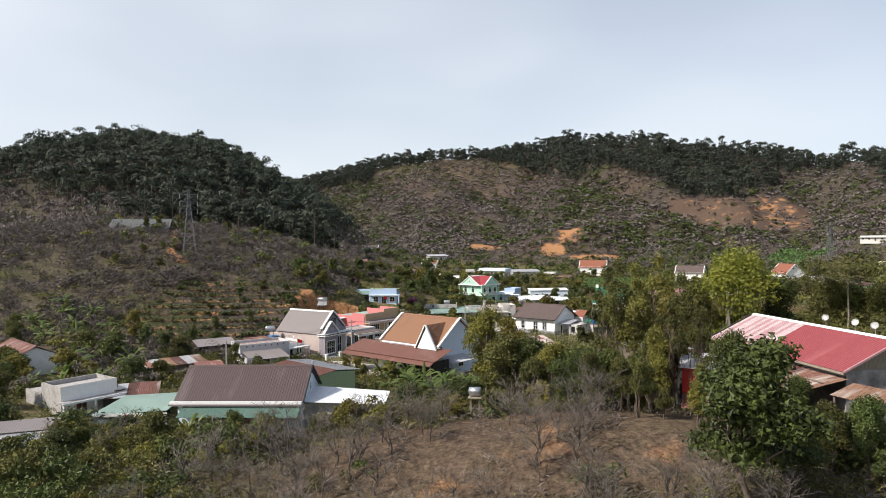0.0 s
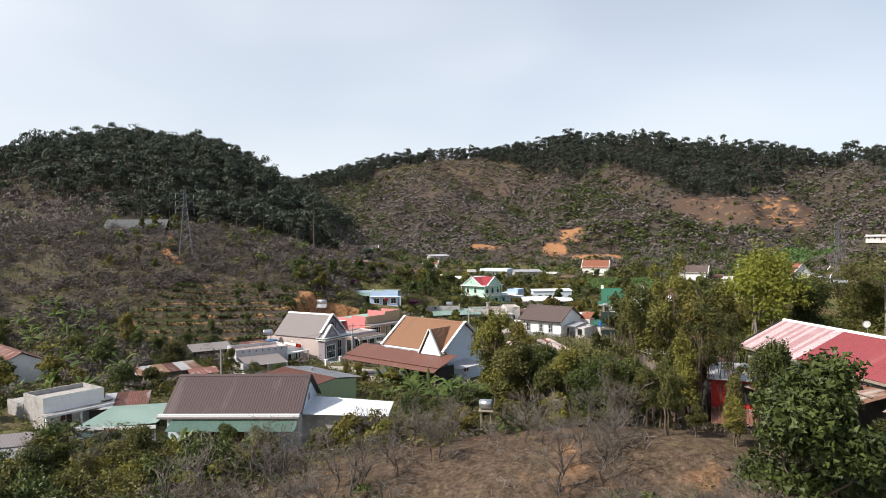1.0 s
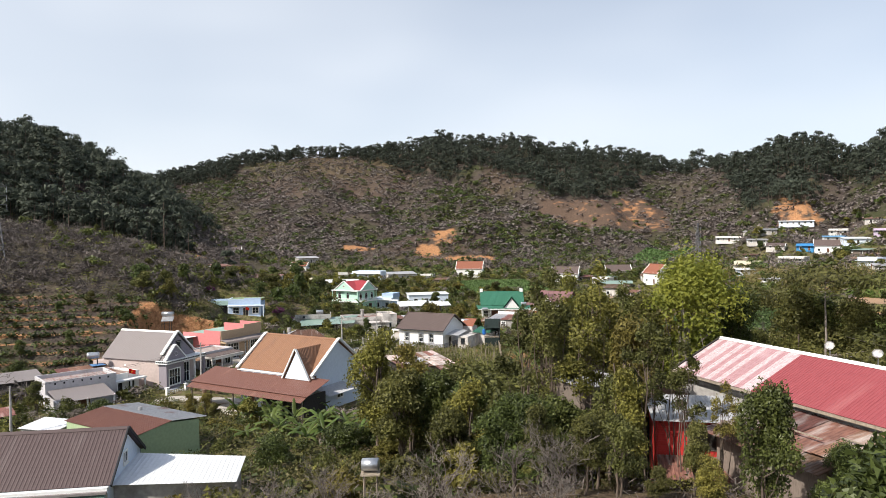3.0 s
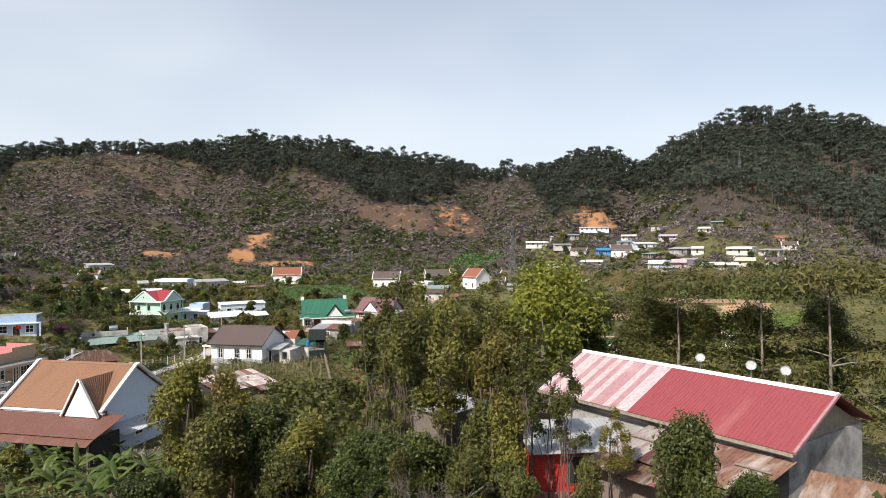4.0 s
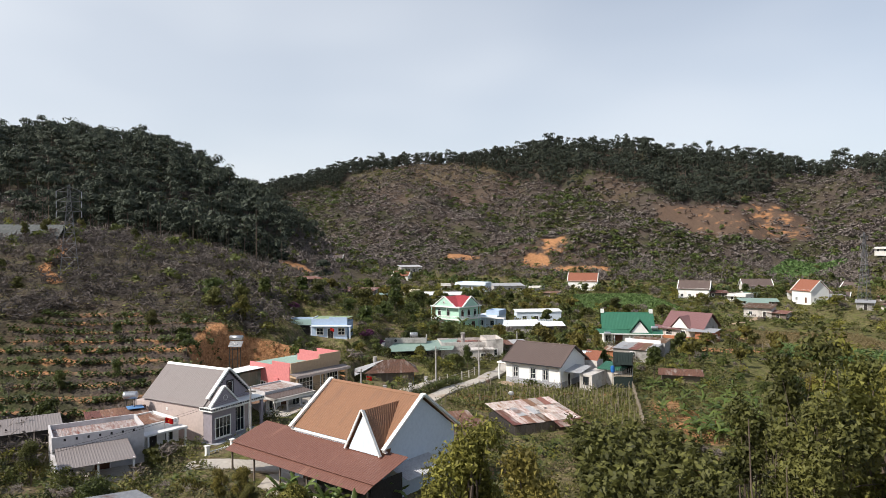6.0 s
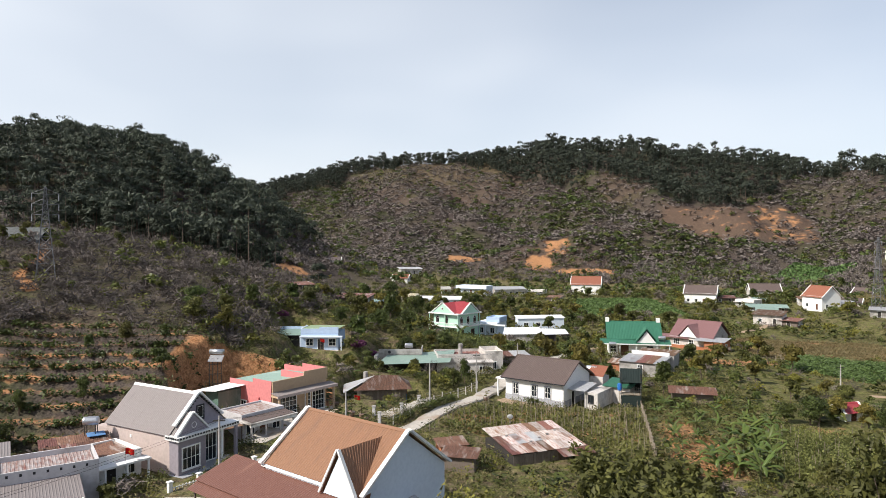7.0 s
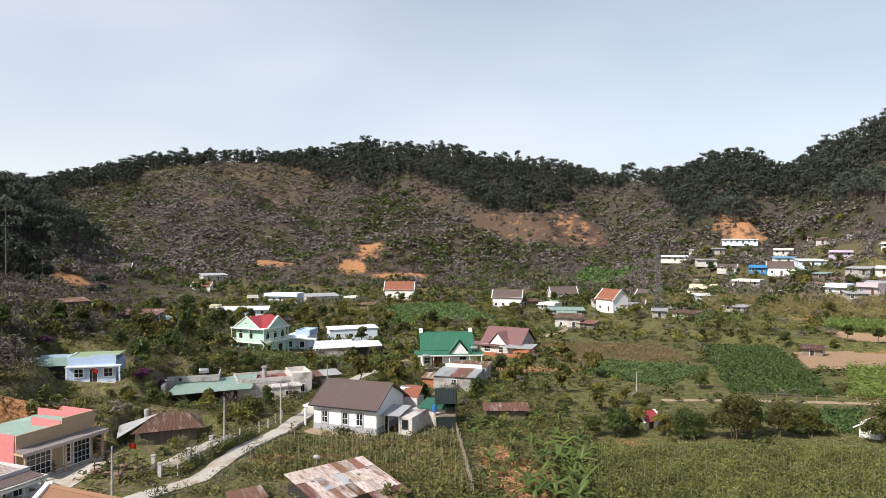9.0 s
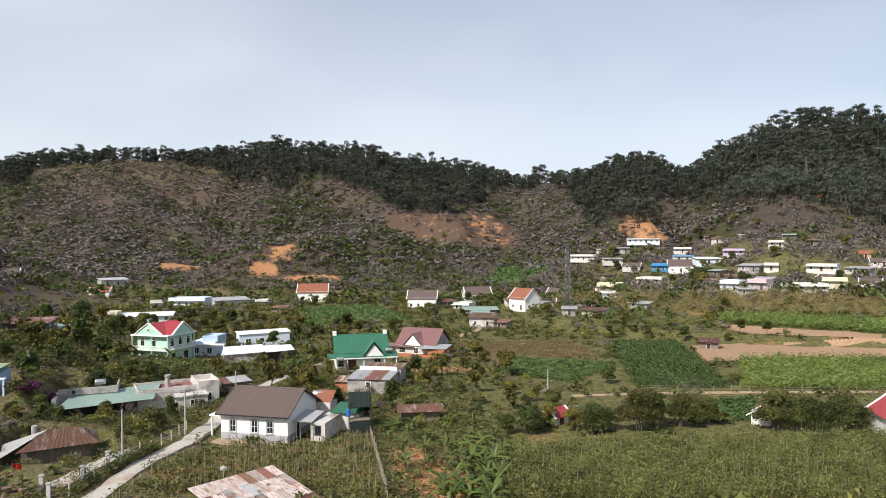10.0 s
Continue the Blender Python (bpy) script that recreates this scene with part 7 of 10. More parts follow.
def bare_tree(h, spread, twig_r=0.011, depth=5):
    """A leafless tree: limbs, and the fine twigs as a mesh of their own."""
    limbs, twigs = [], []

    def grow(p, d, length, r, level):
        d = d / np.linalg.norm(d)
        q = p + d * length
        (limbs if level < 3 else twigs).append((bend(p, q, length * 0.07, 2), r, r * 0.62))
        if level >= depth:
            return
        for k in range(rng.integers(2, 4) if level else rng.integers(4, 6)):
            nd = d + rng.normal(0, 0.55, 3)
            nd[2] = abs(nd[2]) * 0.9 + 0.22
            nd[:2] *= spread
            f = rng.uniform(0.55, 1.0)
            grow(p + d * length * f, nd, length * rng.uniform(0.55, 0.85), max(r * 0.55, twig_r), level + 1)

    grow(np.array((0, 0, -0.3)), np.array((rng.normal(0, 0.1), rng.normal(0, 0.1), 1.0)), h * 0.3, 0.0135 * h, 0)
    return limb_mesh("trunk", limbs, BARK_GREY, 5), limb_mesh("crown", twigs, TWIG, 3)


def pine_points(h, n_tiers, cards_each, spread, base):
    """Needle sprays in spreading tiers that close to a rounded top."""
    pts = []
    for k in range(n_tiers):
        u = k / max(1, n_tiers - 1)
        z = base + (h - base) * (u ** 0.85)
        for _ in range(3 if k < n_tiers - 1 else 1):
            a = rng.uniform(0, math.tau)
            rad = spread * (0.62 * (1 - u) ** 0.7 + 0.06) * rng.uniform(0.5, 1.1)
            c = np.array((rad * math.cos(a), rad * math.sin(a), z))
            q = rng.normal(0, 1, (cards_each, 3)) * (spread * 0.25, spread * 0.25, (h - base) * 0.055)
            pts.append(c + q)
    return np.concatenate(pts)


def dome_pine_points(h, spread, base, n):
    """Old pines: a few flat cushions of needles making a domed crown."""
    lobes = [(0, 0, h - 1.6, spread * 0.62, 1.7)]
    for k in range(6):
        a, u = rng.uniform(0, math.tau), rng.uniform(0, 1)
        rad = spread * (0.75 - 0.45 * u) * rng.uniform(0.7, 1.0)
        lobes.append((rad * math.cos(a), rad * math.sin(a), base + (h - base - 1.5) * u, spread * rng.uniform(0.32, 0.5), rng.uniform(0.9, 1.4)))
    return lobes_cloud(lobes, n, True)


def scatter_mesh(name, templates, X, Y, Z, S, material, sink=0.0, squash=None):
    """Many plants as one mesh: each a turned, scaled template (verts, faces)."""
    Vs, Fs, k0 = [], [], 0
    pick = rng.integers(0, len(templates), len(X))
    for i, (tv, tf) in enumerate(templates):
        m = pick == i
        n = int(m.sum())
        if not n:
            continue
        a = rng.uniform(0, math.tau, n)
        c, s = np.cos(a)[:, None], np.sin(a)[:, None]
        sc = S[m][:, None]
        tall = sc * (rng.uniform(0.85, 1.2, n)[:, None])
        V = np.stack([(tv[None, :, 0] * c - tv[None, :, 1] * s) * sc + X[m][:, None], (tv[None, :, 0] * s + tv[None, :, 1] * c) * sc + Y[m][:, None],
                      tv[None, :, 2] * tall + (Z[m] - sink)[:, None]], -1)
        F = tf[None] + (np.arange(n) * len(tv))[:, None, None] + k0
        Vs.append(V.reshape(-1, 3))
        Fs.append(F.reshape(-1, tf.shape[1]))
        k0 += n * len(tv)
    return quick_mesh(name, np.concatenate(Vs), np.concatenate(Fs), material)


def stuff(name, me, label, category):
    return tagged(new(name, me), label, category, kind="stuff")


# ---------------------------------------------------------------- rows of crops
def field_points(name, row, gap, turn, jitter=0.12):
    c = np.array(FIELDS[name], float)
    mid, reach = c.mean(0), np.abs(c - c.mean(0)).max() * 1.5
    u, v = np.meshgrid(np.arange(-reach, reach, row), np.arange(-reach, reach, gap), indexing="ij")
    u, v = u.ravel() + rng.normal(0, jitter * row, u.size) * 0.5, v.ravel() + rng.normal(0, jitter * gap * 2, v.size)
    t = math.radians(turn)
    x, y = mid[0] + u * math.cos(t) - v * math.sin(t), mid[1] + u * math.sin(t) + v * math.cos(t)
    m = inside(name, x, y)
    return x[m], y[m]

# ---------------------------------------------------------------- woods and scrub on the hills
def hill_measure(x, y):
    r, az = np.hypot(x, y), np.degrees(np.arctan2(x, y))
    rc, rf = np.interp(az, _rb[:, 0], _rb[:, 1]), np.interp(az, _rb[:, 0], _rb[:, 3])
    return (r - rf) / (rc - rf), az, r


def wooded(x, y):
    """How thick the pine wood stands, 0 to 1."""
    u, az, r = hill_measure(x, y)
    low = np.interp(az, [-60, -26, -22, -16, -13, -10, -4, -2, 0, 2.7, 5.3, 7.3, 10.4, 12, 16, 19.3, 21.3, 23.1, 26.3, 28.3, 30, 35, 37, 39, 44, 60],
                    [600, 740, 770, 775, 800, 785, 770, 735, 700, 640, 628, 655, 597, 570, 562, 612, 680, 765, 730, 615, 490, 464, 595, 495, 415, 390])
    low = low + 14 * wobble(x, y, 16, 9.0)
    main = step_up(r, low, low + 14) * (u < 1.22)
    d = np.hypot((x + 245) / 122, (y - 345) / 128) + 0.1 * wobble(x, y, 20, 3.3)
    left = 1 - step_up(d, 0.85, 1.05)
    near = 0.9 * (1 - step_up(np.hypot((x + 128) / 50, (y - 188) / 26) + 0.25 * wobble(x, y, 12, 6.1), 0.75, 1.0))
    return np.maximum.reduce([main, left, near])


def build_hill_plants():
    # pines: a crown of needle sprays and a bare trunk; finer sprays in the nearer woods
    n = 60000
    az, r = np.radians(rng.uniform(-58, 60, n)), np.sqrt(rng.uniform(150 ** 2, 900 ** 2, n))
    x, y = r * np.sin(az), r * np.cos(az)
    keep = rng.uniform(0, 1, n) < wooded(x, y) * np.where(r < 500, 0.85, 0.66)
    u, _, _ = hill_measure(x, y)
    keep &= (u < 1.06) & ((y < 385) | (x > -185) | (y > 600))
    # a ragged row along the bare crest
    a2 = np.radians(rng.uniform(-22, 0, 190))
    r2 = np.interp(np.degrees(a2), _rb[:, 0], _rb[:, 1]) * rng.uniform(0.985, 1.03, 190)
    x, y = np.concatenate([x[keep], r2 * np.sin(a2)]), np.concatenate([y[keep], r2 * np.cos(a2)])
    size = rng.uniform(0.66, 1.12, len(x)) * np.where(rng.uniform(0, 1, len(x)) < 0.12, 1.22, 1.0)
    near = np.hypot(x, y) < 500
    for m, sprays, wide, where in ((near, 130, 0.98, "nearer"), (~near, 74, 1.45, "farther")):
        crowns, trunks = [], []
        for h, spread, base in ((13, 4.6, 5.0), (12, 5.0, 4.2), (14, 4.4, 6.0), (11, 4.4, 3.2), (14.5, 5.2, 8.0), (9, 3.9, 2.6), (13, 4.0, 6.6), (12.5, 4.8, 5.6)):
            pts, ways = dome_pine_points(h, spread, base if where == "nearer" else base * 0.5, sprays)
            V, F = leaf_quads(pts, wide, 0.25, 1.7, out=ways)
            crowns.append((V.reshape(-1, 4, 3)[:, :3].reshape(-1, 3), np.arange(3 * sprays).reshape(-1, 3)))
            q = [(math.cos(a), math.sin(a)) for a in (0.2, 2.3, 4.4)]
            tv = np.array([(0.2 * c, 0.2 * s, -1.0) for c, s in q] + [(0.07 * c, 0.07 * s, h * 0.93) for c, s in q])
            trunks.append((tv, np.array([(0, 1, 4, 3), (1, 2, 5, 4), (2, 0, 3, 5)])))
        px, py, ps = x[m], y[m], size[m]
        pz = land(px, py)
        state = rng.bit_generator.state
        stuff("pine_forest", scatter_mesh("pine_forest", crowns, px, py, pz, ps, LEAF_PINE), "dark pine forest covering the %s hill crests" % where, "forest")
        rng.bit_generator.state = state
        stuff("pine_trunks", scatter_mesh("pine_trunks", trunks, px, py, pz, ps, BARK), "bare straight trunks of the %s hillside pines" % where, "tree trunks")
    # scrub: leafless thicket and green shrubs
    bushes, near_bushes = [], []
    for k in range(5):
        p = rng.normal(0, 1, (14, 3)) * (0.85, 0.85, 0.4) + (0, 0, 0.8)
        bushes.append(leaf_quads(p, 0.6, 0.4, 2.0))
        p = rng.normal(0, 1, (30, 3)) * (0.85, 0.85, 0.45) + (0, 0, 0.8)
        near_bushes.append(leaf_tris(p, 0.36, np.tile((0.0, 0.0, 0.6), (30, 1)), 2.8))
    for name, mat, count, label, lo, size in (("bare_scrub", TWIG_DARK, 66000, "leafless grey-brown thicket on the dry slopes", 0.0, (0.9, 2.0)),
                                              ("green_scrub", LEAF_DARK, 26000, "dark green shrubs dotted over the slopes", 0.2, (0.9, 2.4))):
        az, r = np.radians(rng.uniform(-60, 58, count)), np.sqrt(rng.uniform(250 ** 2, 830 ** 2, count))
        x, y = r * np.sin(az), r * np.cos(az)
        u, azd, _ = hill_measure(x, y)
        z = land(x, y)
        soil, _, _, brown = zone_masks(x, y, z)
        patch = step_up(0.5 + 0.5 * wobble(x, y, 26, 12.0), 0.35, 0.75)
        if lo:
            want = 0.06 + 0.28 * patch ** 2 * (azd > -11) + bump(azd, r, 4.6, 580, 3.4, 70, 0.9, 2.0) + bump(azd, r, 11, 450, 9, 55, 0.75, 2.0) + bump(azd, r, -20, 740, 6, 90, 0.7, 2.0) + bump(azd, r, -30, 290, 8, 60, 0.6, 2.0)
        else:
            want = (0.98 - 0.45 * patch * (azd > -11)) * np.where((azd < 3) & (r < 690), 0.55 + 0.45 * (np.sin(z * 1.9 + wobble(x, y, 30, 4.0)) > -0.2), 1.0)
        keep = (soil < 0.45) & ((u > 0.06) | (z > 12)) & (u < 1.0) & off_roofs(x, y, 3.0) & ~np.any([inside(f, x, y) for f in FIELDS], axis=0) & (rng.uniform(0, 1, count) < want * (1 - 0.34 * brown) * (1 - 0.8 * slab(x, y))) & (wooded(x, y) < 0.6)
        for at, shapes, words in ((keep & (r > 430), bushes, label), (keep & (r <= 430), near_bushes, label + " above the village")):
            stuff(name, scatter_mesh(name, shapes, x[at], y[at], z[at], rng.uniform(*size, int(at.sum())), mat), words, "scrub")
    # west slope, nearer: finer bushes between the terraces
    fine = []
    twiggy = []
    for k in range(5):
        p = rng.normal(0, 1, (34, 3)) * (0.66, 0.66, 0.42) + (0, 0, 0.8)
        fine.append(leaf_quads(p, 0.34, 0.35, 1.6))
        p = rng.normal(0, 1, (52, 3)) * (0.7, 0.7, 0.45) + (0, 0, 0.9)
        twiggy.append(leaf_tris(p, 0.16, np.tile((0.0, 0.0, 0.3), (52, 1)), 6.0))
    for name, mat, count, label, f in (("slope_thicket", TWIG_DARK, 9000, "leafless grey orchard bushes on the terraced slope", 3.0), ("slope_shrubs", LEAF_MID, 1300, "green bushes on the terraced slope", 8.0),
                                       ("slope_grass", LEAF_DRY, 900, "tufts of dry straw grass on the terraced slope", 5.0)):
        x, y = rng.uniform(-190, -48, count), rng.uniform(20, 270, count)
        z = land(x, y)
        soil, _, _, _ = zone_masks(x, y, z)
        patch = 0.5 + 0.5 * wobble(x, y, 13, f)
        zone, q = terrace_at(x, y, z)
        riser = (q - np.floor(q) > 0.6) | (q - np.floor(q) < 0.08)
        keep = open_ground(x, y, 1.0) & (soil < 0.5) & (rng.uniform(0, 1, count) < 0.3 + patch) & (wooded(x, y) < 0.5) & ((zone < 0.5) | (riser & (rng.uniform(0, 1, count) < 0.12)))
        x, y, z = x[keep], y[keep], z[keep]
        sz = rng.uniform(0.5, 1.5, len(x)) * (0.6 if mat is LEAF_DRY else 1.0) * np.where(terrace_at(x, y, z)[0] > 0.5, 0.55, 1.0)
        stuff(name, scatter_mesh(name, twiggy if mat is TWIG_DARK else fine, x, y, z, sz, mat), label, "bushes")


build_hill_plants()


def build_hill_trees():
    """Broad-leaved trees in the gullies and along the foot of the hills."""
    tpl = []
    for k in range(5):
        lobes = [(rng.normal(0, 1.0), rng.normal(0, 1.0), rng.uniform(1.2, 3.6), rng.uniform(0.9, 1.6), rng.uniform(0.8, 1.3)) for j in range(6)]
        pts, ways = lobes_cloud(lobes, 60, True)
        tpl.append(leaf_quads(pts, 0.85, 0.3, 1.4, out=ways))
    n = 27000
    az, r = np.radians(rng.uniform(-40, 56, n)), np.sqrt(rng.uniform(270 ** 2, 800 ** 2, n))
    x, y = r * np.sin(az), r * np.cos(az)
    u, azd, _ = hill_measure(x, y)
    hollow = wobble(x + 0.3 * y, y * 0.5, 33, 1.0)
    z = land(x, y)
    soil, _, _, brown = zone_masks(x, y, z)
    want = 0.04 + 0.3 * step_up(-hollow, 0.1, 0.6) + bump(azd, r, 4.6, 580, 3.0, 60, 0.45, 2.0) + bump(azd, r, 11, 450, 8, 50, 0.35, 2.0) + 0.25 * (u < 0.12) + bump(azd, r, -20, 740, 6, 90, 0.3, 2.0)
    k = (rng.uniform(0, 1, n) < want * (1 - 0.8 * brown)) & (soil < 0.45) & (u > -0.12) & (u < 0.98) & (wooded(x, y) < 0.5) & ((u > 0.02) | (azd < 35))
    for name, mat, share, label in (("hill_trees", LEAF_DARK, 0.62, "dark broad-leaved trees in the gullies of the hills"), ("hill_bushes", LEAF_MID, 1.0, "green trees along the foot of the hills")):
        m = k & (rng.uniform(0, 1, n) < share)
        k = k & ~m
        stuff(name, scatter_mesh(name, tpl, x[m], y[m], z[m], rng.uniform(0.45, 1.25, int(m.sum())), mat), label, "trees")


build_hill_trees()


def build_terrace_hedges():
    """Small bushes in lines along the lips of the orchard terraces."""
    n = 30000
    x, y = rng.uniform(-98, -48, n), rng.uniform(28, 104, n)
    z = land(x, y)
    zone, q = terrace_at(x, y, z)
    lip = q - np.floor(q)
    k = ((lip > 0.93) | (lip < 0.06)) & (zone > 0.5) & open_ground(x, y, 1.0)
    x, y, z = x[k], y[k], z[k]
    tpl = []
    for j in range(4):
        p = rng.normal(0, 1, (16, 3)) * (0.4, 0.4, 0.25) + (0, 0, 0.42)
        tpl.append(leaf_quads(p, 0.3, 0.3, 1.5))
    tops = rng.uniform(0, 1, len(x)) < 0.7 + 0.3 * wobble(x, y, 5, 2.0)
    x, y, z = x[tops], y[tops], z[tops]
    stuff("terrace_hedges", scatter_mesh("terrace_hedges", tpl, x, y, z, rng.uniform(0.6, 1.15, len(x)), LEAF_DARK), "low dark bushes in lines along the terraces", "bushes")


build_terrace_hedges()


# ---------------------------------------------------------------- fields
def build_crops():
    def tufts(n, wide, tall, leaf, count=4, flat=0.1, aspect=2.2):
        out = []
        for k in range(count):
            p = rng.normal(0, 1, (n, 3)) * (wide, wide, tall * 0.28) + (0, 0, tall * 0.55)
            out.append(leaf_quads(p, leaf, flat, aspect))
        return out
    for field, row, gap, turn, tpl, mat, label, cat in (
            ("bean", 1.0, 0.6, -35, tufts(16, 0.3, 0.8, 0.24), LEAF_CROP, "rows of blue-green bean plants", "crop"),
            ("leek", 1.05, 0.55, -32, tufts(16, 0.3, 0.8, 0.24), LEAF_CROP, "rows of green leafy vegetables", "crop"),
            ("maize", 1.1, 0.5, -25, tufts(15, 0.24, 1.7, 0.16, aspect=5.0), LEAF_CORN, "rows of young maize", "crop"),
            ("strip", 1.0, 0.5, -35, tufts(14, 0.24, 2.2, 0.2, aspect=5.0), LEAF_CORN, "strip of maize on the bank", "crop"),
            ("near", 1.25, 0.42, 68, tufts(60, 0.3, 1.5, 0.115), LEAF_BEAN, "dense field of climbing beans", "crop"),
            ("vines", 1.5, 0.7, 62, tufts(24, 0.3, 0.9, 0.18), LEAF_BEAN, "low vines tied to stakes", "crop"),
            ("rows", 1.9, 0.5, -18, tufts(34, 0.34, 1.6, 0.3), LEAF_MID, "hedge-like rows of feathery plants", "crop"),
            ("coffee", 1.7, 0.9, -25, tufts(36, 0.5, 1.1, 0.24), LEAF_DARK, "rows of dark coffee bushes", "crop"),
            ("cabbage", 1.9, 0.9, 12, tufts(10, 0.4, 0.5, 0.4), LEAF_CROP, "blue-green cabbage rows", "crop"),
            ("garden", 1.0, 0.6, 30, tufts(16, 0.3, 0.6, 0.24), LEAF_CROP, "green vegetable beds beside a track", "crop"),
            ("far", 2.6, 1.6, 20, tufts(7, 0.6, 0.7, 0.9), LEAF_CROP, "far green vegetable plots", "crop"),
            ("dry", 1.2, 0.6, -30, tufts(14, 0.3, 0.5, 0.12, aspect=5.0), LEAF_DRY, "withered stalks of a harvested field", "crop")):
        x, y = field_points(field, row, gap, turn)
        if field in ("bean", "dry"):
            k = wobble(x, y, 9, 2.0) > -0.6
            x, y = x[k], y[k]
        stuff(field + "_crop", scatter_mesh(field + "_crop", tpl, x, y, land(x, y), rng.uniform(0.75, 1.25, len(x)), mat), label, cat)
    # raked bare plots
    for field, label in (("soil", "raked tan soil of a bare plot"), ("pale", "strip of pale bare soil beside maize")):
        c = np.array(FIELDS[field], float)
        gx, gy = np.meshgrid(np.arange(c[:, 0].min(), c[:, 0].max(), 0.7), np.arange(c[:, 1].min(), c[:, 1].max(), 0.7), indexing="ij")
        idx = np.arange(gx.size).reshape(gx.shape)
        quads = np.stack([idx[:-1, :-1], idx[1:, :-1], idx[1:, 1:], idx[:-1, 1:]], -1).reshape(-1, 4)
        quads = quads[inside(field, gx.ravel(), gy.ravel())[quads].all(1)]
        furrow = 0.035 * np.sin((0.62 * gx - 0.78 * gy) * 4.2)
        ob = new("field", quick_mesh("field", np.stack([gx, gy, land(gx, gy) + 0.09 + furrow], -1).reshape(-1, 3), quads, RAKED, True))
        tagged(ob, label, "field", kind="structure")
    # bean stakes
    for field, row, gap, turn, h in (("vines", 1.5, 0.95, 62, 2.0), ("near", 1.25, 1.9, 68, 2.1)):
        x, y = field_points(field, row, gap, turn)
        z = land(x, y)
        tv = []
        for k in range(4):
            lean = rng.normal(0, 0.12, 2)
            q = [(math.cos(a) * 0.022, math.sin(a) * 0.022) for a in (0.3, 2.4, 4.5)]
            v = np.array([(c, s, -0.2) for c, s in q] + [(c + lean[0], s + lean[1], h) for c, s in q])
            tv.append((v, np.array([(0, 1, 4, 3), (1, 2, 5, 4), (2, 0, 3, 5)])))
        stuff("bean_stakes", scatter_mesh("bean_stakes", tv, x, y, z, rng.uniform(0.85, 1.1, len(x)), POSTW), "thin wooden bean stakes standing in rows", "stakes")
    # rough grass and weeds over open ground of the valley
    for name, mat, n, label, size in (("valley_weeds", LEAF_MID, 4200, "rough green weeds and low growth round the village", (0.35, 1.0)),
                                      ("dry_grass", LEAF_DRY, 3800, "dry straw-coloured grass on open ground", (0.3, 0.75)),
                                      ("field_hedges", LEAF_DARK, 3000, "dark green shrubs and hedges between the plots", (0.7, 1.7))):
        x, y = rng.uniform(-46, 230, n * 2), rng.uniform(-25, 330, n * 2)
        patch = 0.5 + 0.5 * wobble(x, y, 11, 1.0 if mat is LEAF_MID else 6.0 if mat is LEAF_DRY else 3.0)
        keep = open_ground(x, y, 1.0) & (rng.uniform(0, 1, n * 2) < np.clip(patch, 0, 1) ** 1.5 * 1.3) & (y > -15 + 0.3 * x)
        x, y = x[keep][:n], y[keep][:n]
        stuff(name, scatter_mesh(name, tufts(18, 0.6, 0.8, 0.4, flat=0.5, aspect=1.8), x, y, land(x, y), rng.uniform(*size, len(x)), mat), label, "growth")
    # undergrowth of the dry orchard
    for name, mat, n, label, size in (("orchard_grass", LEAF_STRAW, 3000, "dry brown grass under the orchard trees", (0.22, 0.6)), ("orchard_thicket", TWIG, 2000, "leafless twiggy undergrowth in the orchard", (0.5, 1.3)),
                                      ("orchard_weeds", LEAF_MID, 900, "green weeds and creepers in the orchard", (0.35, 0.95))):
        x, y = rng.uniform(-48, 44, n * 2), rng.uniform(-60, -6, n * 2)
        patch = 0.5 + 0.5 * wobble(x, y, 7, 2.0 if mat is LEAF_STRAW else 9.0)
        bare = bump(x, y, -1, -21, 17, 10, 1.0, 2.0)
        keep = open_ground(x, y, 1.0) & (rng.uniform(0, 1, n * 2) < (0.35 + patch) * (1 - (0.97 if mat is LEAF_MID else 0.55 if mat is TWIG else 0.1) * bare))
        x, y = x[keep][:n], y[keep][:n]
        stuff(name, scatter_mesh(name, tufts(40, 0.5, 0.85, 0.05 if mat is TWIG else 0.045 if mat is LEAF_STRAW else 0.11, flat=-0.1 if mat is LEAF_STRAW else 0.1, aspect=9.0 if mat is not LEAF_MID else 2.0), x, y, land(x, y), rng.uniform(*size, len(x)), mat), label, "undergrowth")
    # tall reeds on the bank past the fields
    n = 11000
    x, y = rng.uniform(130, 260, n), rng.uniform(130, 260, n)
    off = 0.79 * (x - 141) + 0.61 * (y - 157)
    keep = (off > 50) & (off < 68) & (y > 135) & (x < 235)
    x, y = x[keep], y[keep]
    stuff("bank_reeds", scatter_mesh("bank_reeds", tufts(26, 0.45, 2.2, 0.13, flat=-0.2, aspect=8.0), x, y, land(x, y), rng.uniform(0.7, 1.3, len(x)), LEAF_DRY), "tall dry reeds along a raised bank", "reeds")


build_crops()


def open_field(x, y):
    """True where no crop, lane or paved yard is."""
    ok = lane_offset(x, y) > 1.8
    for f in FIELDS:
        ok &= ~inside(f, x, y)
    for x0, y0, x1, y1 in YARDS:
        ok &= ~((x > x0) & (x < x1) & (y > y0) & (y < y1))
    return ok


YARDS = [(-36, 58, -24, 78), (-27, 39, -19, 50), (-36, 37, -28, 43), (-40, 102, -30, 108), (-12, 84, -3, 92)]


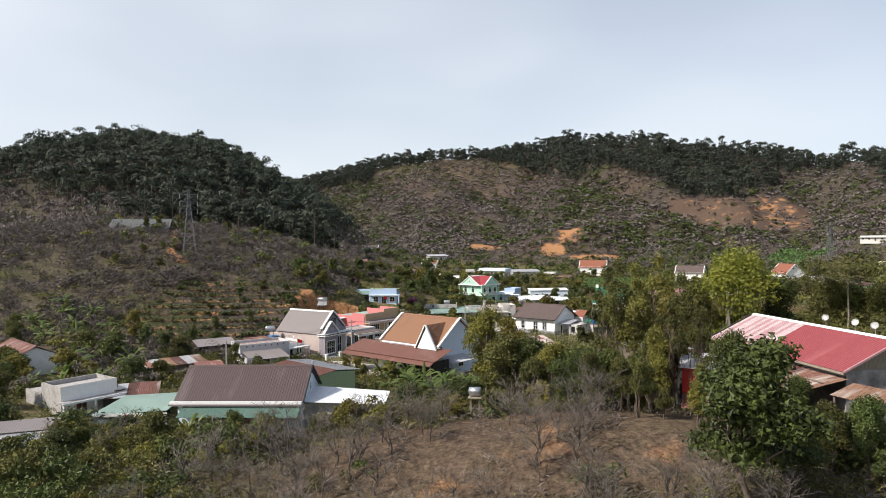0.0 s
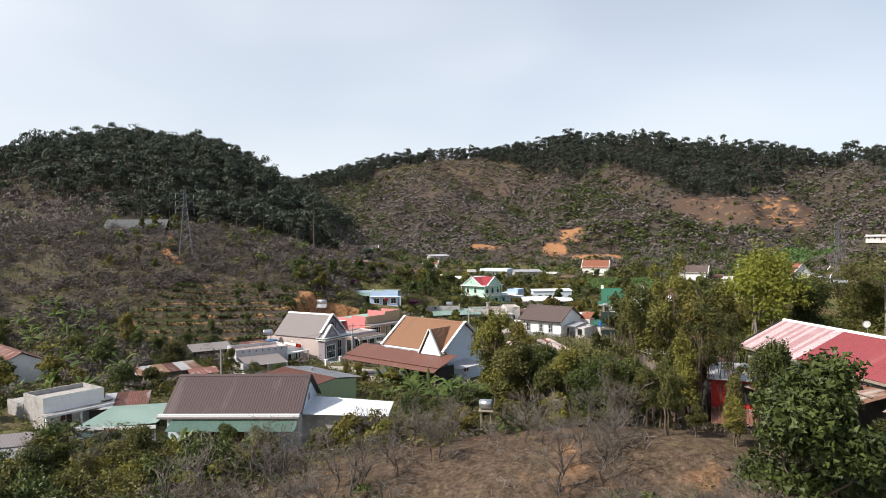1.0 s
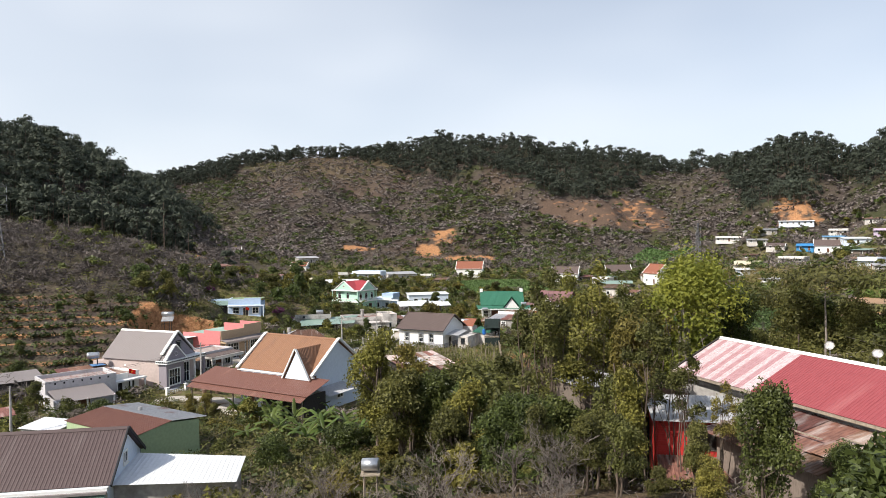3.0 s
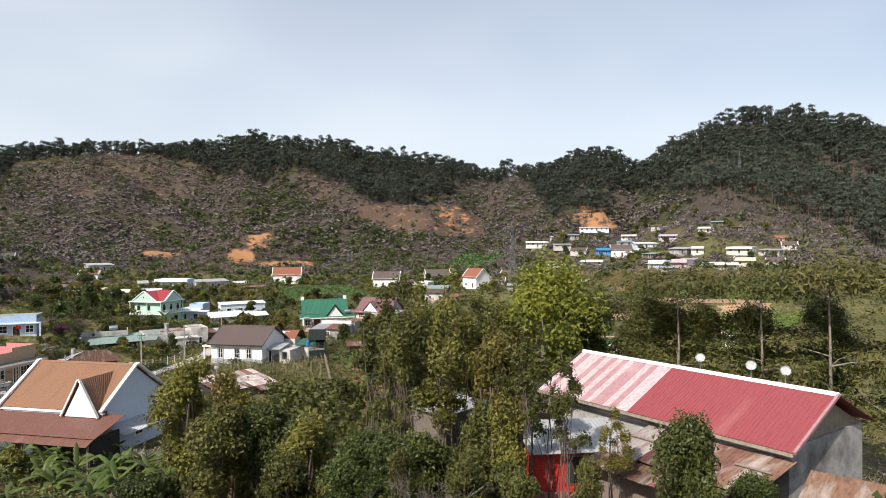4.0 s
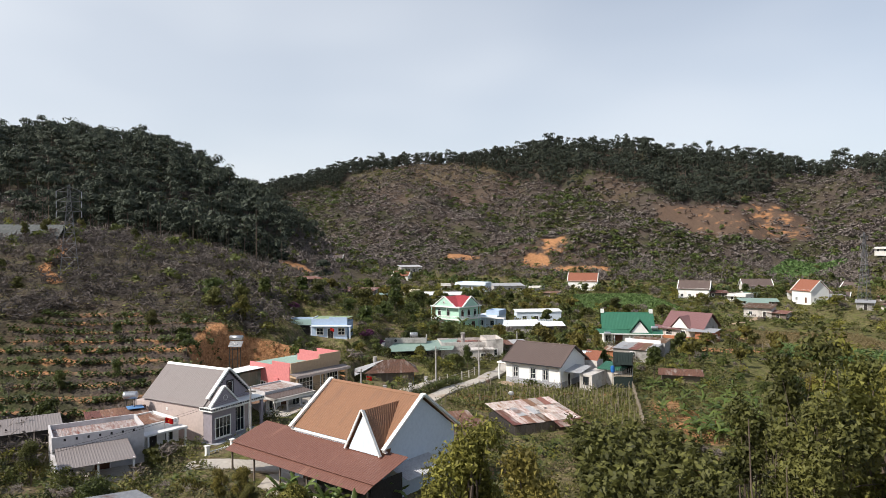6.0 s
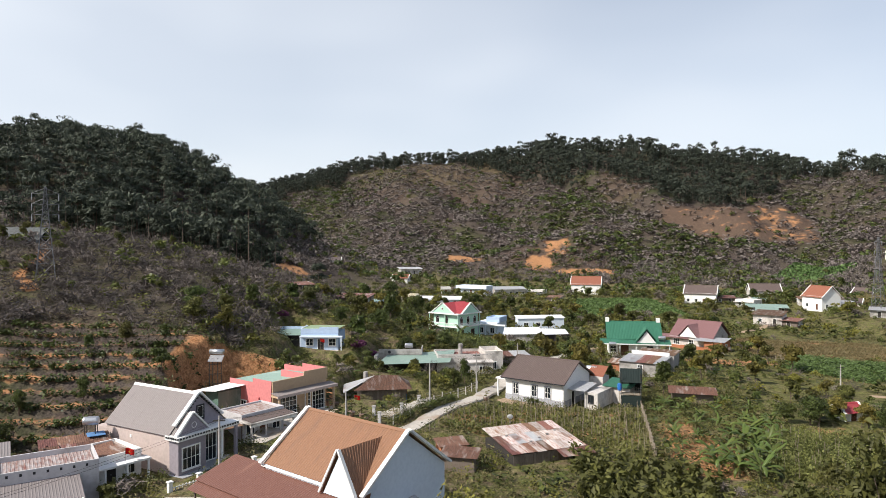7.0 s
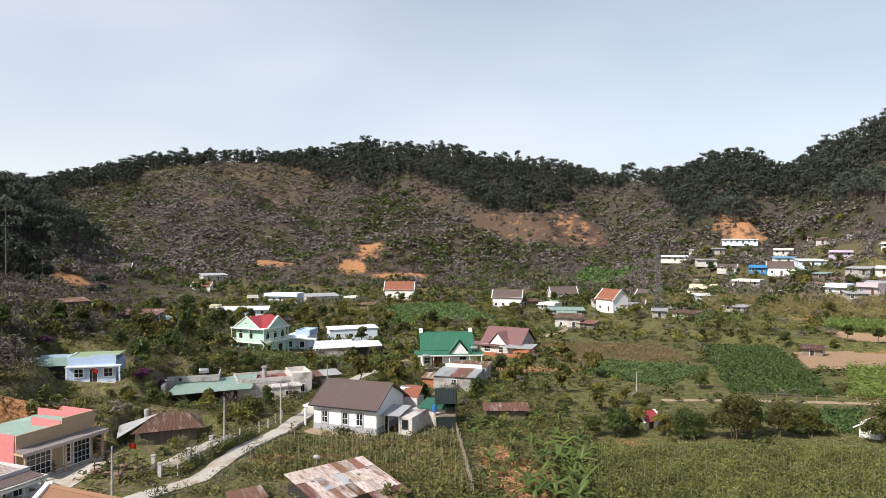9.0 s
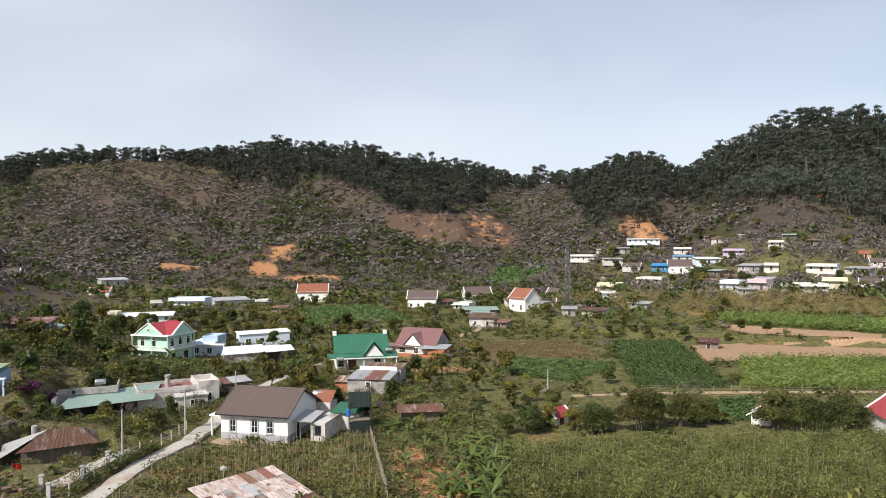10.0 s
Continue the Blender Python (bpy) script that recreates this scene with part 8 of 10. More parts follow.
def build_gardens():
    """Low plants, weeds and shrubs in the house gardens and along walls."""
    tpl = []
    for k in range(5):
        p = rng.normal(0, 1, (60, 3)) * (0.42, 0.42, 0.26) + (0, 0, 0.5)
        tpl.append(leaf_tris(p, 0.13, np.tile((0.0, 0.0, 1.0), (60, 1)), 2.0))
    for name, mat, n, label, seed in (("garden_plants", LEAF_MID, 5200, "low green garden plants and weeds round the houses", 2.0), ("garden_shrubs", LEAF_DARK, 2600, "small dark shrubs along walls and yards", 6.0),
                                      ("garden_straw", LEAF_DRY, 2600, "dry grass and stalks round the houses", 9.0), ("garden_olive", LEAF_OLIVE, 2200, "yellowish coarse plants round the houses", 4.0)):
        x, y = rng.uniform(-66, 36, n), rng.uniform(-32, 150, n)
        patch = 0.5 + 0.5 * wobble(x, y, 6, seed)
        k = off_roofs(x, y, 0.3) & open_field(x, y) & (bump(x, y, -1, -21, 19, 11, 1.0, 2.0) < 0.35) & ((y > -8) | (x > -20) | (y < -13)) & (rng.uniform(0, 1, n) < 0.2 + patch) & (terrace_at(x, y, land(x, y))[0] < 0.5)
        x, y = x[k], y[k]
        stuff(name, scatter_mesh(name, tpl, x, y, land(x, y), rng.uniform(0.5, 1.5, len(x)), mat), label, "garden plants")


def build_thickets():
    """Dense tangled growth between plots: bushes and young trees, too many to count."""
    def clumps(n, leaf, aspect, count=5):
        out = []
        for k in range(count):
            lobes = [(rng.normal(0, 0.55), rng.normal(0, 0.55), rng.uniform(0.5, 1.5), rng.uniform(0.45, 0.85), rng.uniform(0.4, 0.7)) for j in range(5)]
            pts, ways = lobes_cloud(lobes, n, True)
            out.append(leaf_quads(pts, leaf, 0.2, aspect) if aspect > 4 else leaf_tris(pts, leaf, ways))
        return out
    # stretches of ground: corner, corner, plants to a hundred square metres, size
    areas = [(-104, -34, -38, 44, 9.0, (0.5, 1.4)), (-38, 4, 0, 32, 6.0, (0.5, 1.1)), (-62, 86, 16, 150, 6.0, (0.5, 1.4)), (-64, 150, 66, 270, 5.0, (0.6, 1.7)),
             (14, 84, 56, 150, 2.8, (0.5, 1.2)), (60, 140, 215, 340, 2.0, (0.7, 1.8)), (30, 74, 110, 104, 1.6, (0.4, 1.0)), (-150, 100, -62, 290, 4.0, (0.8, 1.9)), (-190, 250, -60, 400, 3.0, (0.9, 2.0)),
             (-70, 270, 90, 350, 3.0, (0.8, 1.9)), (-4, -12, 30, 32, 7.0, (0.4, 1.0)), (-42, 56, -20, 100, 5.0, (0.4, 1.0)), (6, 24, 34, 60, 4.0, (0.4, 0.9))]
    kinds = (("dark_thicket", LEAF_DARK, 0.3, "dense dark green bushes between the plots", 0.3, 2.0), ("green_thicket", LEAF_MID, 0.3, "tangled mid-green bushes and saplings", 0.34, 5.0),
             ("olive_thicket", LEAF_OLIVE, 0.27, "yellow-olive bushes and coarse growth", 0.22, 8.0), ("dry_thicket", TWIG, 0.12, "leafless grey twiggy bushes", 0.22, 11.0))
    for name, mat, leaf, label, share, seed in kinds:
        tpl = clumps(95, leaf, 8.0 if mat is TWIG else 1.7)
        fine = clumps(300, leaf * 0.55, 8.0 if mat is TWIG else 1.7)
        P = []
        for x0, y0, x1, y1, dens, size in areas:
            n = int((x1 - x0) * (y1 - y0) / 100 * dens * share * 1.6)
            x, y = rng.uniform(x0, x1, n), rng.uniform(y0, y1, n)
            patch = step_up(0.5 + 0.5 * wobble(x, y, 9, seed), 0.25, 0.75)
            k = open_field(x, y) & (rng.uniform(0, 1, n) < 0.15 + patch)
            zone, q = terrace_at(x, y, land(x, y))
            k &= (zone < 0.5) & ((x > -58) | (y < 44) | (mat is TWIG) | (rng.uniform(0, 1, n) < (0.45 if mat is LEAF_DARK else 0.12))) & off_roofs(x, y)
            P.append(np.stack([x[k], y[k], rng.uniform(*size, int(k.sum()))], -1))
        P = np.concatenate(P)
        x, y = P[:, 0], P[:, 1]
        bare = bump(x, y, -1, -21, 18, 10, 1.0, 2.0) + bump(x, y, 47, 141, 12, 7, 1.0, 2.0) + bump(x, y, 21, 66, 4.5, 13, 1.0, 2.0)
        k = bare < 0.4
        for hx, hy, half in KEEP_CLEAR:
            k &= np.maximum(np.abs(x - hx), np.abs(y - hy)) > half
        P = P[k]
        close = (P[:, 0] > -62) & (P[:, 1] < 34)
        for at, shapes, words in ((~close, tpl, label), (close, fine, label + " near the orchard")):
            Q = P[at]
            stuff(name, scatter_mesh(name, shapes, Q[:, 0], Q[:, 1], land(Q[:, 0], Q[:, 1]), Q[:, 2], mat), words, "bushes")


# yards and far houses that the growth keeps clear of: x, y, half width
KEEP_CLEAR = [(-48, -5, 6), (-40, -9, 5), (-31, -9, 4.5), (-23, -9, 4), (23, -10, 8), (-4, -9.8, 2.5), (-36, 100, 4), (91, 58, 5), (56, 82, 4), (35, 335, 9), (111, 241, 6), (79, 284, 8), (112, 303, 8), (-27, 58, 5), (-17, 167, 7)]
build_gardens()
build_thickets()


def build_near_brush():
    """Fine-leaved brush at the edge of the dry orchard."""
    tpl = []
    for k in range(5):
        lobes = [(rng.normal(0, 0.6), rng.normal(0, 0.6), rng.uniform(0.4, 1.5), rng.uniform(0.4, 0.8), rng.uniform(0.4, 0.7)) for j in range(6)]
        pts, ways = lobes_cloud(lobes, 420, True)
        tpl.append(leaf_tris(pts, 0.13, ways))
    for name, mat, n, label, seed in (("near_brush", LEAF_DARK, 520, "dark green brush along the orchard edge", 3.0), ("near_saplings", LEAF_MID, 330, "mid-green saplings and creepers along the orchard edge", 7.0), ("near_olive_brush", LEAF_OLIVE, 150, "yellow-olive brush along the orchard edge", 5.0)):
        x, y = rng.uniform(-56, 8, n), rng.uniform(-34, -6, n)
        k = off_roofs(x, y, 0.6) & (rng.uniform(0, 1, n) < np.clip(1.0 - 0.06 * (x + 34), 0.03, 1)) & (wobble(x, y, 6, seed) > -0.5) & ((x > -18) | (y < -12.5))
        x, y = x[k], y[k]
        stuff(name, scatter_mesh(name, tpl, x, y, land(x, y), rng.uniform(0.7, 1.4, len(x)), mat), label, "brush")


build_near_brush()


# ---------------------------------------------------------------- single trees
KINDS = {}


def kind_of_tree(key, *meshes):
    KINDS.setdefault(key, []).append(meshes)


for k in range(3):
    kind_of_tree("dark", *broad_tree(7.0 + k, 3.1, 0.9, 9500, 0.15, LEAF_DARK, stems=1 + k % 2, nlobes=17, lobe=0.8))
    kind_of_tree("mid", *broad_tree(6.5 + k, 2.9, 1.2, 6600, 0.15, LEAF_MID, stems=1 + k, nlobes=15, lobe=0.8))
    kind_of_tree("olive", *broad_tree(7.0 + k, 2.7, 0.5, 8000, 0.14, LEAF_OLIVE, stems=3, nlobes=18, lobe=0.75))
    kind_of_tree("slender", *broad_tree(11.0 + k, 2.7, 3.6, 3400, 0.13, LEAF_OLIVE if k == 1 else LEAF_MID, BARK, stems=5, nlobes=17, tr=0.065, lobe=0.5))
    kind_of_tree("bush", *broad_tree(2.6, 1.7, 0.2, 2000, 0.16, (LEAF_MID, LEAF_DARK, LEAF_OLIVE)[k], stems=3, nlobes=7, tr=0.05))
    kind_of_tree("bare", *bare_tree(5.0 + 0.6 * k, 1.15))
    kind_of_tree("small", *broad_tree(4.6, 2.2, 1.2, 700, 0.46, (LEAF_MID, LEAF_DARK, LEAF_OLIVE)[k], stems=1, nlobes=7, tr=0.1))
for k in range(3):
    kind_of_tree("dome", *broad_tree(4.6 + 0.5 * k, 3.6, 0.0, 5600, 0.19, LEAF_DARK if k < 2 else LEAF_MID, stems=3, nlobes=16, tr=0.1))
for k in range(2):
    kind_of_tree("lime", *broad_tree(11.0, 3.6, 2.4, 12000, 0.14, LEAF_LIME, BARK_PALE, stems=2, nlobes=13))
    kind_of_tree("straw", *broad_tree(3.4, 1.9, 0.3, 2600, 0.3, LEAF_DRY, stems=4, nlobes=8, tr=0.04))
    pts = pine_points(10.5, 12, 110, 2.9, 1.2)
    V, F = leaf_quads(pts, 0.15, 0.2, 3.2)
    kind_of_tree("conifer", limb_mesh("trunk", [(bend((0, 0, -0.4), (0, 0, 10.3), 0.05, 5), 0.17, 0.03)], BARK_PALE), quick_mesh("crown", V, F, LEAF_MID))
    pts, ways = dome_pine_points(13.5, 5.0, 5.5, 3200)
    V, F = leaf_quads(pts, 0.33, 0.3, 1.8, out=ways)
    limbs = [(bend((0, 0, -0.5), (0.2, 0, 13.0), 0.12, 6), 0.24, 0.06)]
    for j in range(12):
        q = pts[rng.integers(0, len(pts))]
        limbs.append((bend((0.1, 0, max(4.5, q[2] - 1.6)), q, 0.15, 3), 0.09, 0.03))
    kind_of_tree("pine", limb_mesh("trunk", limbs, BARK), quick_mesh("crown", V, F, LEAF_PINE))
bv, bf = leaf_quads(lobes_cloud([(0, 0, 1.0, 1.6, 1.0), (1.1, 0.4, 0.8, 1.1, 0.8), (-1.2, 0.2, 0.9, 1.2, 0.8)], 2200), 0.2, 0.2)
kind_of_tree("bougainvillea", limb_mesh("trunk", [(bend((0, 0, -0.3), (0.5 * j - 0.5, 0.1, 1.0), 0.08, 3), 0.05, 0.02) for j in range(3)], BARK), quick_mesh("crown", bv, bf, PETAL))

# lighter meshes for trees that stay far off
kept_state = rng.bit_generator.state
for k in range(3):
    kind_of_tree("dark_far", *broad_tree(7.0 + k, 3.0, 1.2, 2000, 0.29, LEAF_DARK, stems=1 + k % 2, nlobes=11))
    kind_of_tree("mid_far", *broad_tree(6.5 + k, 2.8, 1.6, 1600, 0.29, LEAF_MID, stems=1 + k, nlobes=10))
    kind_of_tree("olive_far", *broad_tree(7.0 + k, 2.6, 0.6, 1800, 0.28, LEAF_OLIVE, stems=3, nlobes=12))
    kind_of_tree("dome_far", *broad_tree(4.6 + 0.5 * k, 3.6, 0.0, 1700, 0.33, LEAF_DARK if k < 2 else LEAF_MID, stems=3, nlobes=16, tr=0.1))
# high trees behind the red-roofed house, with fine foliage
for k in range(2):
    kind_of_tree("tall_dark", *broad_tree(15.0 + k, 4.2, 3.0, 15000, 0.15, LEAF_DARK if k else LEAF_MID, stems=2, nlobes=26, tr=0.16, lobe=0.8))
    pts, ways = dome_pine_points(16.0, 7.0, 3.6, 9000)
    V, F = leaf_quads(pts, 0.12, 0.3, 3.0, out=ways)
    limbs = [(bend((0, 0, -0.5), (0.2, 0, 15.0), 0.1, 6), 0.2, 0.04)]
    for j in range(26):
        q = pts[rng.integers(0, len(pts))]
        limbs.append((bend((0.1, 0, max(4.0, q[2] - 0.9)), q, 0.12, 3), 0.05, 0.02))
    kind_of_tree("tall_conifer", limb_mesh("trunk", limbs, BARK_PALE), quick_mesh("crown", V, F, LEAF_MID))
rng.bit_generator.state = kept_state

TREE_TAGS = {
    "dark": ("tree", "broad dense tree with dark glossy green leaves"), "mid": ("tree", "leafy mid-green tree with an open crown"),
    "olive": ("tree", "bushy tree with olive and russet foliage"), "slender": ("tree", "tall slender tree with pale stems and sparse leaves"),
    "bush": ("bush", "rounded leafy garden bush"), "dome": ("tree", "wide dome-shaped tree with dark leaves down to the ground"), "bare": ("bare_tree", "leafless grey orchard tree with twiggy branches"),
    "small": ("tree", "small leafy tree in a village garden"), "lime": ("tree", "tall tree with bright yellow-green foliage"),
    "straw": ("reed_clump", "clump of dry yellowish reeds"), "conifer": ("conifer", "young soft-needled conifer with drooping boughs"),
    "tall_dark": ("tree", "high dense broadleaf tree behind a red roof"), "tall_conifer": ("conifer", "high soft-needled conifer with spreading boughs"),
    "pine": ("pine_tree", "tall pine with layered dark crown"), "bougainvillea": ("bougainvillea", "magenta flowering bougainvillea bush"),
}
GROUPS = {"bare": "orchard trees", "pine": "hillside pines", "small": "village trees", "bush": "garden bushes"}


def plant(key, x, y, scale=1.0, z=None, tall=1.0, pick=None):
    name, label = TREE_TAGS[key]
    if y > 84 and key + "_far" in KINDS:
        key += "_far"
    meshes = KINDS[key][(rng.integers(0, len(KINDS[key])) if pick is None else pick) % len(KINDS[key])]
    t = thing(name, pose(x, y, ground_z(x, y) if z is None else z, 0, 0, rng.uniform(0, 360)) @ Matrix.Diagonal((scale, scale, scale * tall, 1)), label, name.replace("_", " "), GROUPS.get(key.replace("_far", ""), ""))
    for me in meshes:
        o = new(me.name.split(".")[0], me)
        o.parent = t
    return t


def top_scale(key, x, y, top, pick=0):
    """The scale at which a tree's top stands at the height top."""
    h = np.percentile([v.co.z for v in KINDS[key][pick % len(KINDS[key])][1].vertices], 97)
    return (top - ground_z(x, y)) / h


# trees of the knoll, by crown and top
for key, x, y, top, tall in (("lime", 22.1, 2.5, 20.9, 1.0), ("dome", 18.8, -21.9, 11.4, 1.0), ("dome", 20.7, -24.2, 11.4, 1.0), ("dome", 22.6, -26.6, 11.6, 1.0), ("dome", 24.6, -29.0, 11.4, 1.0), ("slender", 15.1, -12.7, 16.8, 1.0), ("mid", 14.2, -16.2, 13.0, 1.2), ("slender", 16.4, -15.2, 14.8, 1.0), ("dark", 14.6, -22.4, 16.2, 1.35), ("mid", 17.0, -24.6, 12.4, 1.0), ("mid", 19.8, -25.8, 12.4, 1.0), ("dome", 22.0, -32.5, 11.6, 0.9), ("dark", 20.6, -28.6, 13.4, 1.1), ("olive", 13.2, -20.4, 12.4, 0.8), ("dark", 16.4, -28.6, 12.4, 0.66), ("dark", 23.4, -27.6, 13.0, 1.1), ("dark", 19.6, -20.6, 13.0, 1.0), ("dark", 17.2, -23.4, 12.2, 1.0), ("dark", 22.6, -23.6, 12.0, 1.0), ("mid", 9.4, -18.6, 14.0, 1.2), ("mid", 8.2, -15.6, 13.2, 1.1), ("olive", 11.4, -12.6, 15.0, 1.2), ("mid", 6.4, -12.2, 13.0, 1.1), ("dark", 4.2, -9.4, 11.6, 0.9), ("mid", 1.4, -5.6, 11.0, 1.0), ("dark", 6.8, -9.0, 12.6, 1.0), ("olive", 3.0, -1.0, 11.8, 1.0), ("mid", -2.4, 4.6, 11.6, 1.0), ("dark", 0.4, 5.4, 11.4, 1.0), ("olive", 13.6, -6.4, 17.0, 1.2),
                             ("olive", -4.6, 10.5, 13.8, 1.1), ("olive", -1.6, 9.0, 13.0, 1.1), ("mid", 1.8, 7.0, 10.6, 1.0), ("dark", 3.6, 2.5, 11.0, 1.0),
                             ("slender", 10.2, 2.4, 20.2, 1.0), ("slender", 12.4, 5.2, 19.6, 1.0), ("slender", 14.6, 3.4, 20.4, 1.0), ("slender", 16.4, 10.6, 18.0, 1.0),
                             ("slender", 8.6, 6.4, 16.6, 1.0), ("slender", 11.2, -3.8, 18.6, 1.0), ("slender", 13.4, -11.2, 17.6, 1.0), ("slender", 17.8, 16.5, 16.0, 1.0), ("slender", 9.4, 0.2, 18.0, 1.0),
                             ("tall_dark", 27.0, 4.6, 18.2, 1.0), ("tall_dark", 31.0, 2.4, 18.0, 1.0), ("tall_dark", 35.0, 0.0, 17.4, 1.0), ("tall_dark", 33.4, 2.6, 17.8, 1.0),
                             ("tall_conifer", 31.4, -1.0, 20.6, 1.0), ("tall_conifer", 35.4, -5.4, 20.6, 1.0), ("tall_conifer", 37.8, -9.0, 21.6, 1.0), ("tall_conifer", 40.4, -12.0, 21.0, 1.0),
                             ("tall_dark", 42.0, -5.0, 18.4, 1.0), ("tall_dark", 38.0, -2.0, 17.6, 1.0), ("tall_dark", 44.0, -14.0, 18.6, 1.0), ("tall_conifer", 28.8, 7.0, 18.2, 1.0),
                             ("mid", 6.4, -2.0, 10.8, 1.0), ("dark", 8.6, -8.6, 12.4, 1.0), ("dark", 5.4, -6.0, 12.0, 1.0), ("mid", 11.6, -9.4, 14.0, 1.1),
                             ("mid", 9.8, -12.4, 12.6, 1.0), ("slender", 13.2, 14.0, 15.2, 1.1), ("slender", 20.4, 8.8, 17.2, 1.1), ("slender", 26.6, 12.4, 16.0, 1.1), ("slender", 17.4, 5.6, 18.6, 1.0), ("slender", 18.4, 3.4, 17.6, 1.0),
                             ("slender", 20.0, 12.6, 16.6, 1.0), ("slender", 22.6, 7.0, 17.4, 1.0), ("straw", 25.0, -26.6, 12.8, 1.0), ("straw", 27.2, -25.4, 12.8, 1.0),
                             ("dark", 26.6, -32.0, 12.8, 0.9), ("dark", 21.0, -31.0, 11.4, 0.8), ("mid", -1.0, 14.0, 8.4, 1.0), ("dark", 2.6, 14.0, 7.8, 1.0), ("mid", 11.0, -19.0, 11.6, 1.0)):
    p = int(rng.integers(0, len(KINDS[key])))
    plant(key, x, y, top_scale(key, x, y, top, p) / tall, tall=tall, pick=p)
# dense tree at the edge of the orchard
kept_state = rng.bit_generator.state
plant("dark", 12.9, -33.2, top_scale("dark", 12.9, -33.2, 17.0, 0), pick=0)
rng.bit_generator.state = kept_state
for x, y, s in ((-6.0, -8.4, 1.2), (-1.6, -8.4, 1.2), (-7.0, -6, 1.3), (0, -6.5, 1.3), (-70, 12, 1.6), (-66, 8, 1.6), (-73, 15, 1.7), (-63, 14, 1.6), (-80, 16, 1.7)):
    plant('bush', x, y, s)
# lower growth between them
for k in range(72):
    x, y = rng.uniform(-6, 30), rng.uniform(-12, 26)
    if np.maximum(abs(x - 22), abs(y + 12)) > 10 and not inside("rows", np.array([x]), np.array([y]))[0] and math.hypot(x + 3.9, y + 9.8) > 2.5 and off_roofs(np.array([x]), np.array([y]), 1.0)[0]:
        plant("bush" if k % 4 else "mid", x, y, rng.uniform(0.7, 1.3) if k % 4 else rng.uniform(0.4, 0.55))
# dry orchard in front
for k in range(84):
    x, y = rng.uniform(-24, 15), rng.uniform(-36, -11)
    if y < -13 + 0.1 * x and not (x > 11 and y > -24):
        plant("bare", x, y, rng.uniform(0.7, 1.15))
for k in range(34):
    x, y = rng.uniform(-44, -6), rng.uniform(-34, -9)
    if not (-37 < x < -12 and y > -10):
        plant("bare" if k % 2 or x > -20 else "bush", x, y, rng.uniform(0.6, 0.95))
for x, y, key, s in ((-27.5, -9.4, "dark", 0.45), (-25.0, -9.2, "dark", 0.42), (-36, -14, "dome", 0.55), (-28, -13, "dome", 0.6), (-23, -12.6, "dome", 0.55), (-32, -15, "dome", 0.6), (-18, -12, "dome", 0.45), (-26, -17.5, "dome", 0.5), (-50, -13, "dome", 0.6), (-46, -24, "dome", 0.6), (-38, -20, "dome", 0.5), (-21, -17, "bush", 1.2), (-14, -14.5, "bush", 1.1),
                     (-26.2, 30.6, "olive", 0.48), (-27.6, 29.0, "olive", 0.4), (-24.6, 28.4, "mid", 0.4), (-13.6, -7.5, "bush", 1.0), (-17.5, -8.5, "bush", 0.9), (-46, 29.5, "mid", 0.55), (-58, 34, "olive", 0.6), (-62, 36, "dark", 0.6)):
    plant(key, x, y, s)
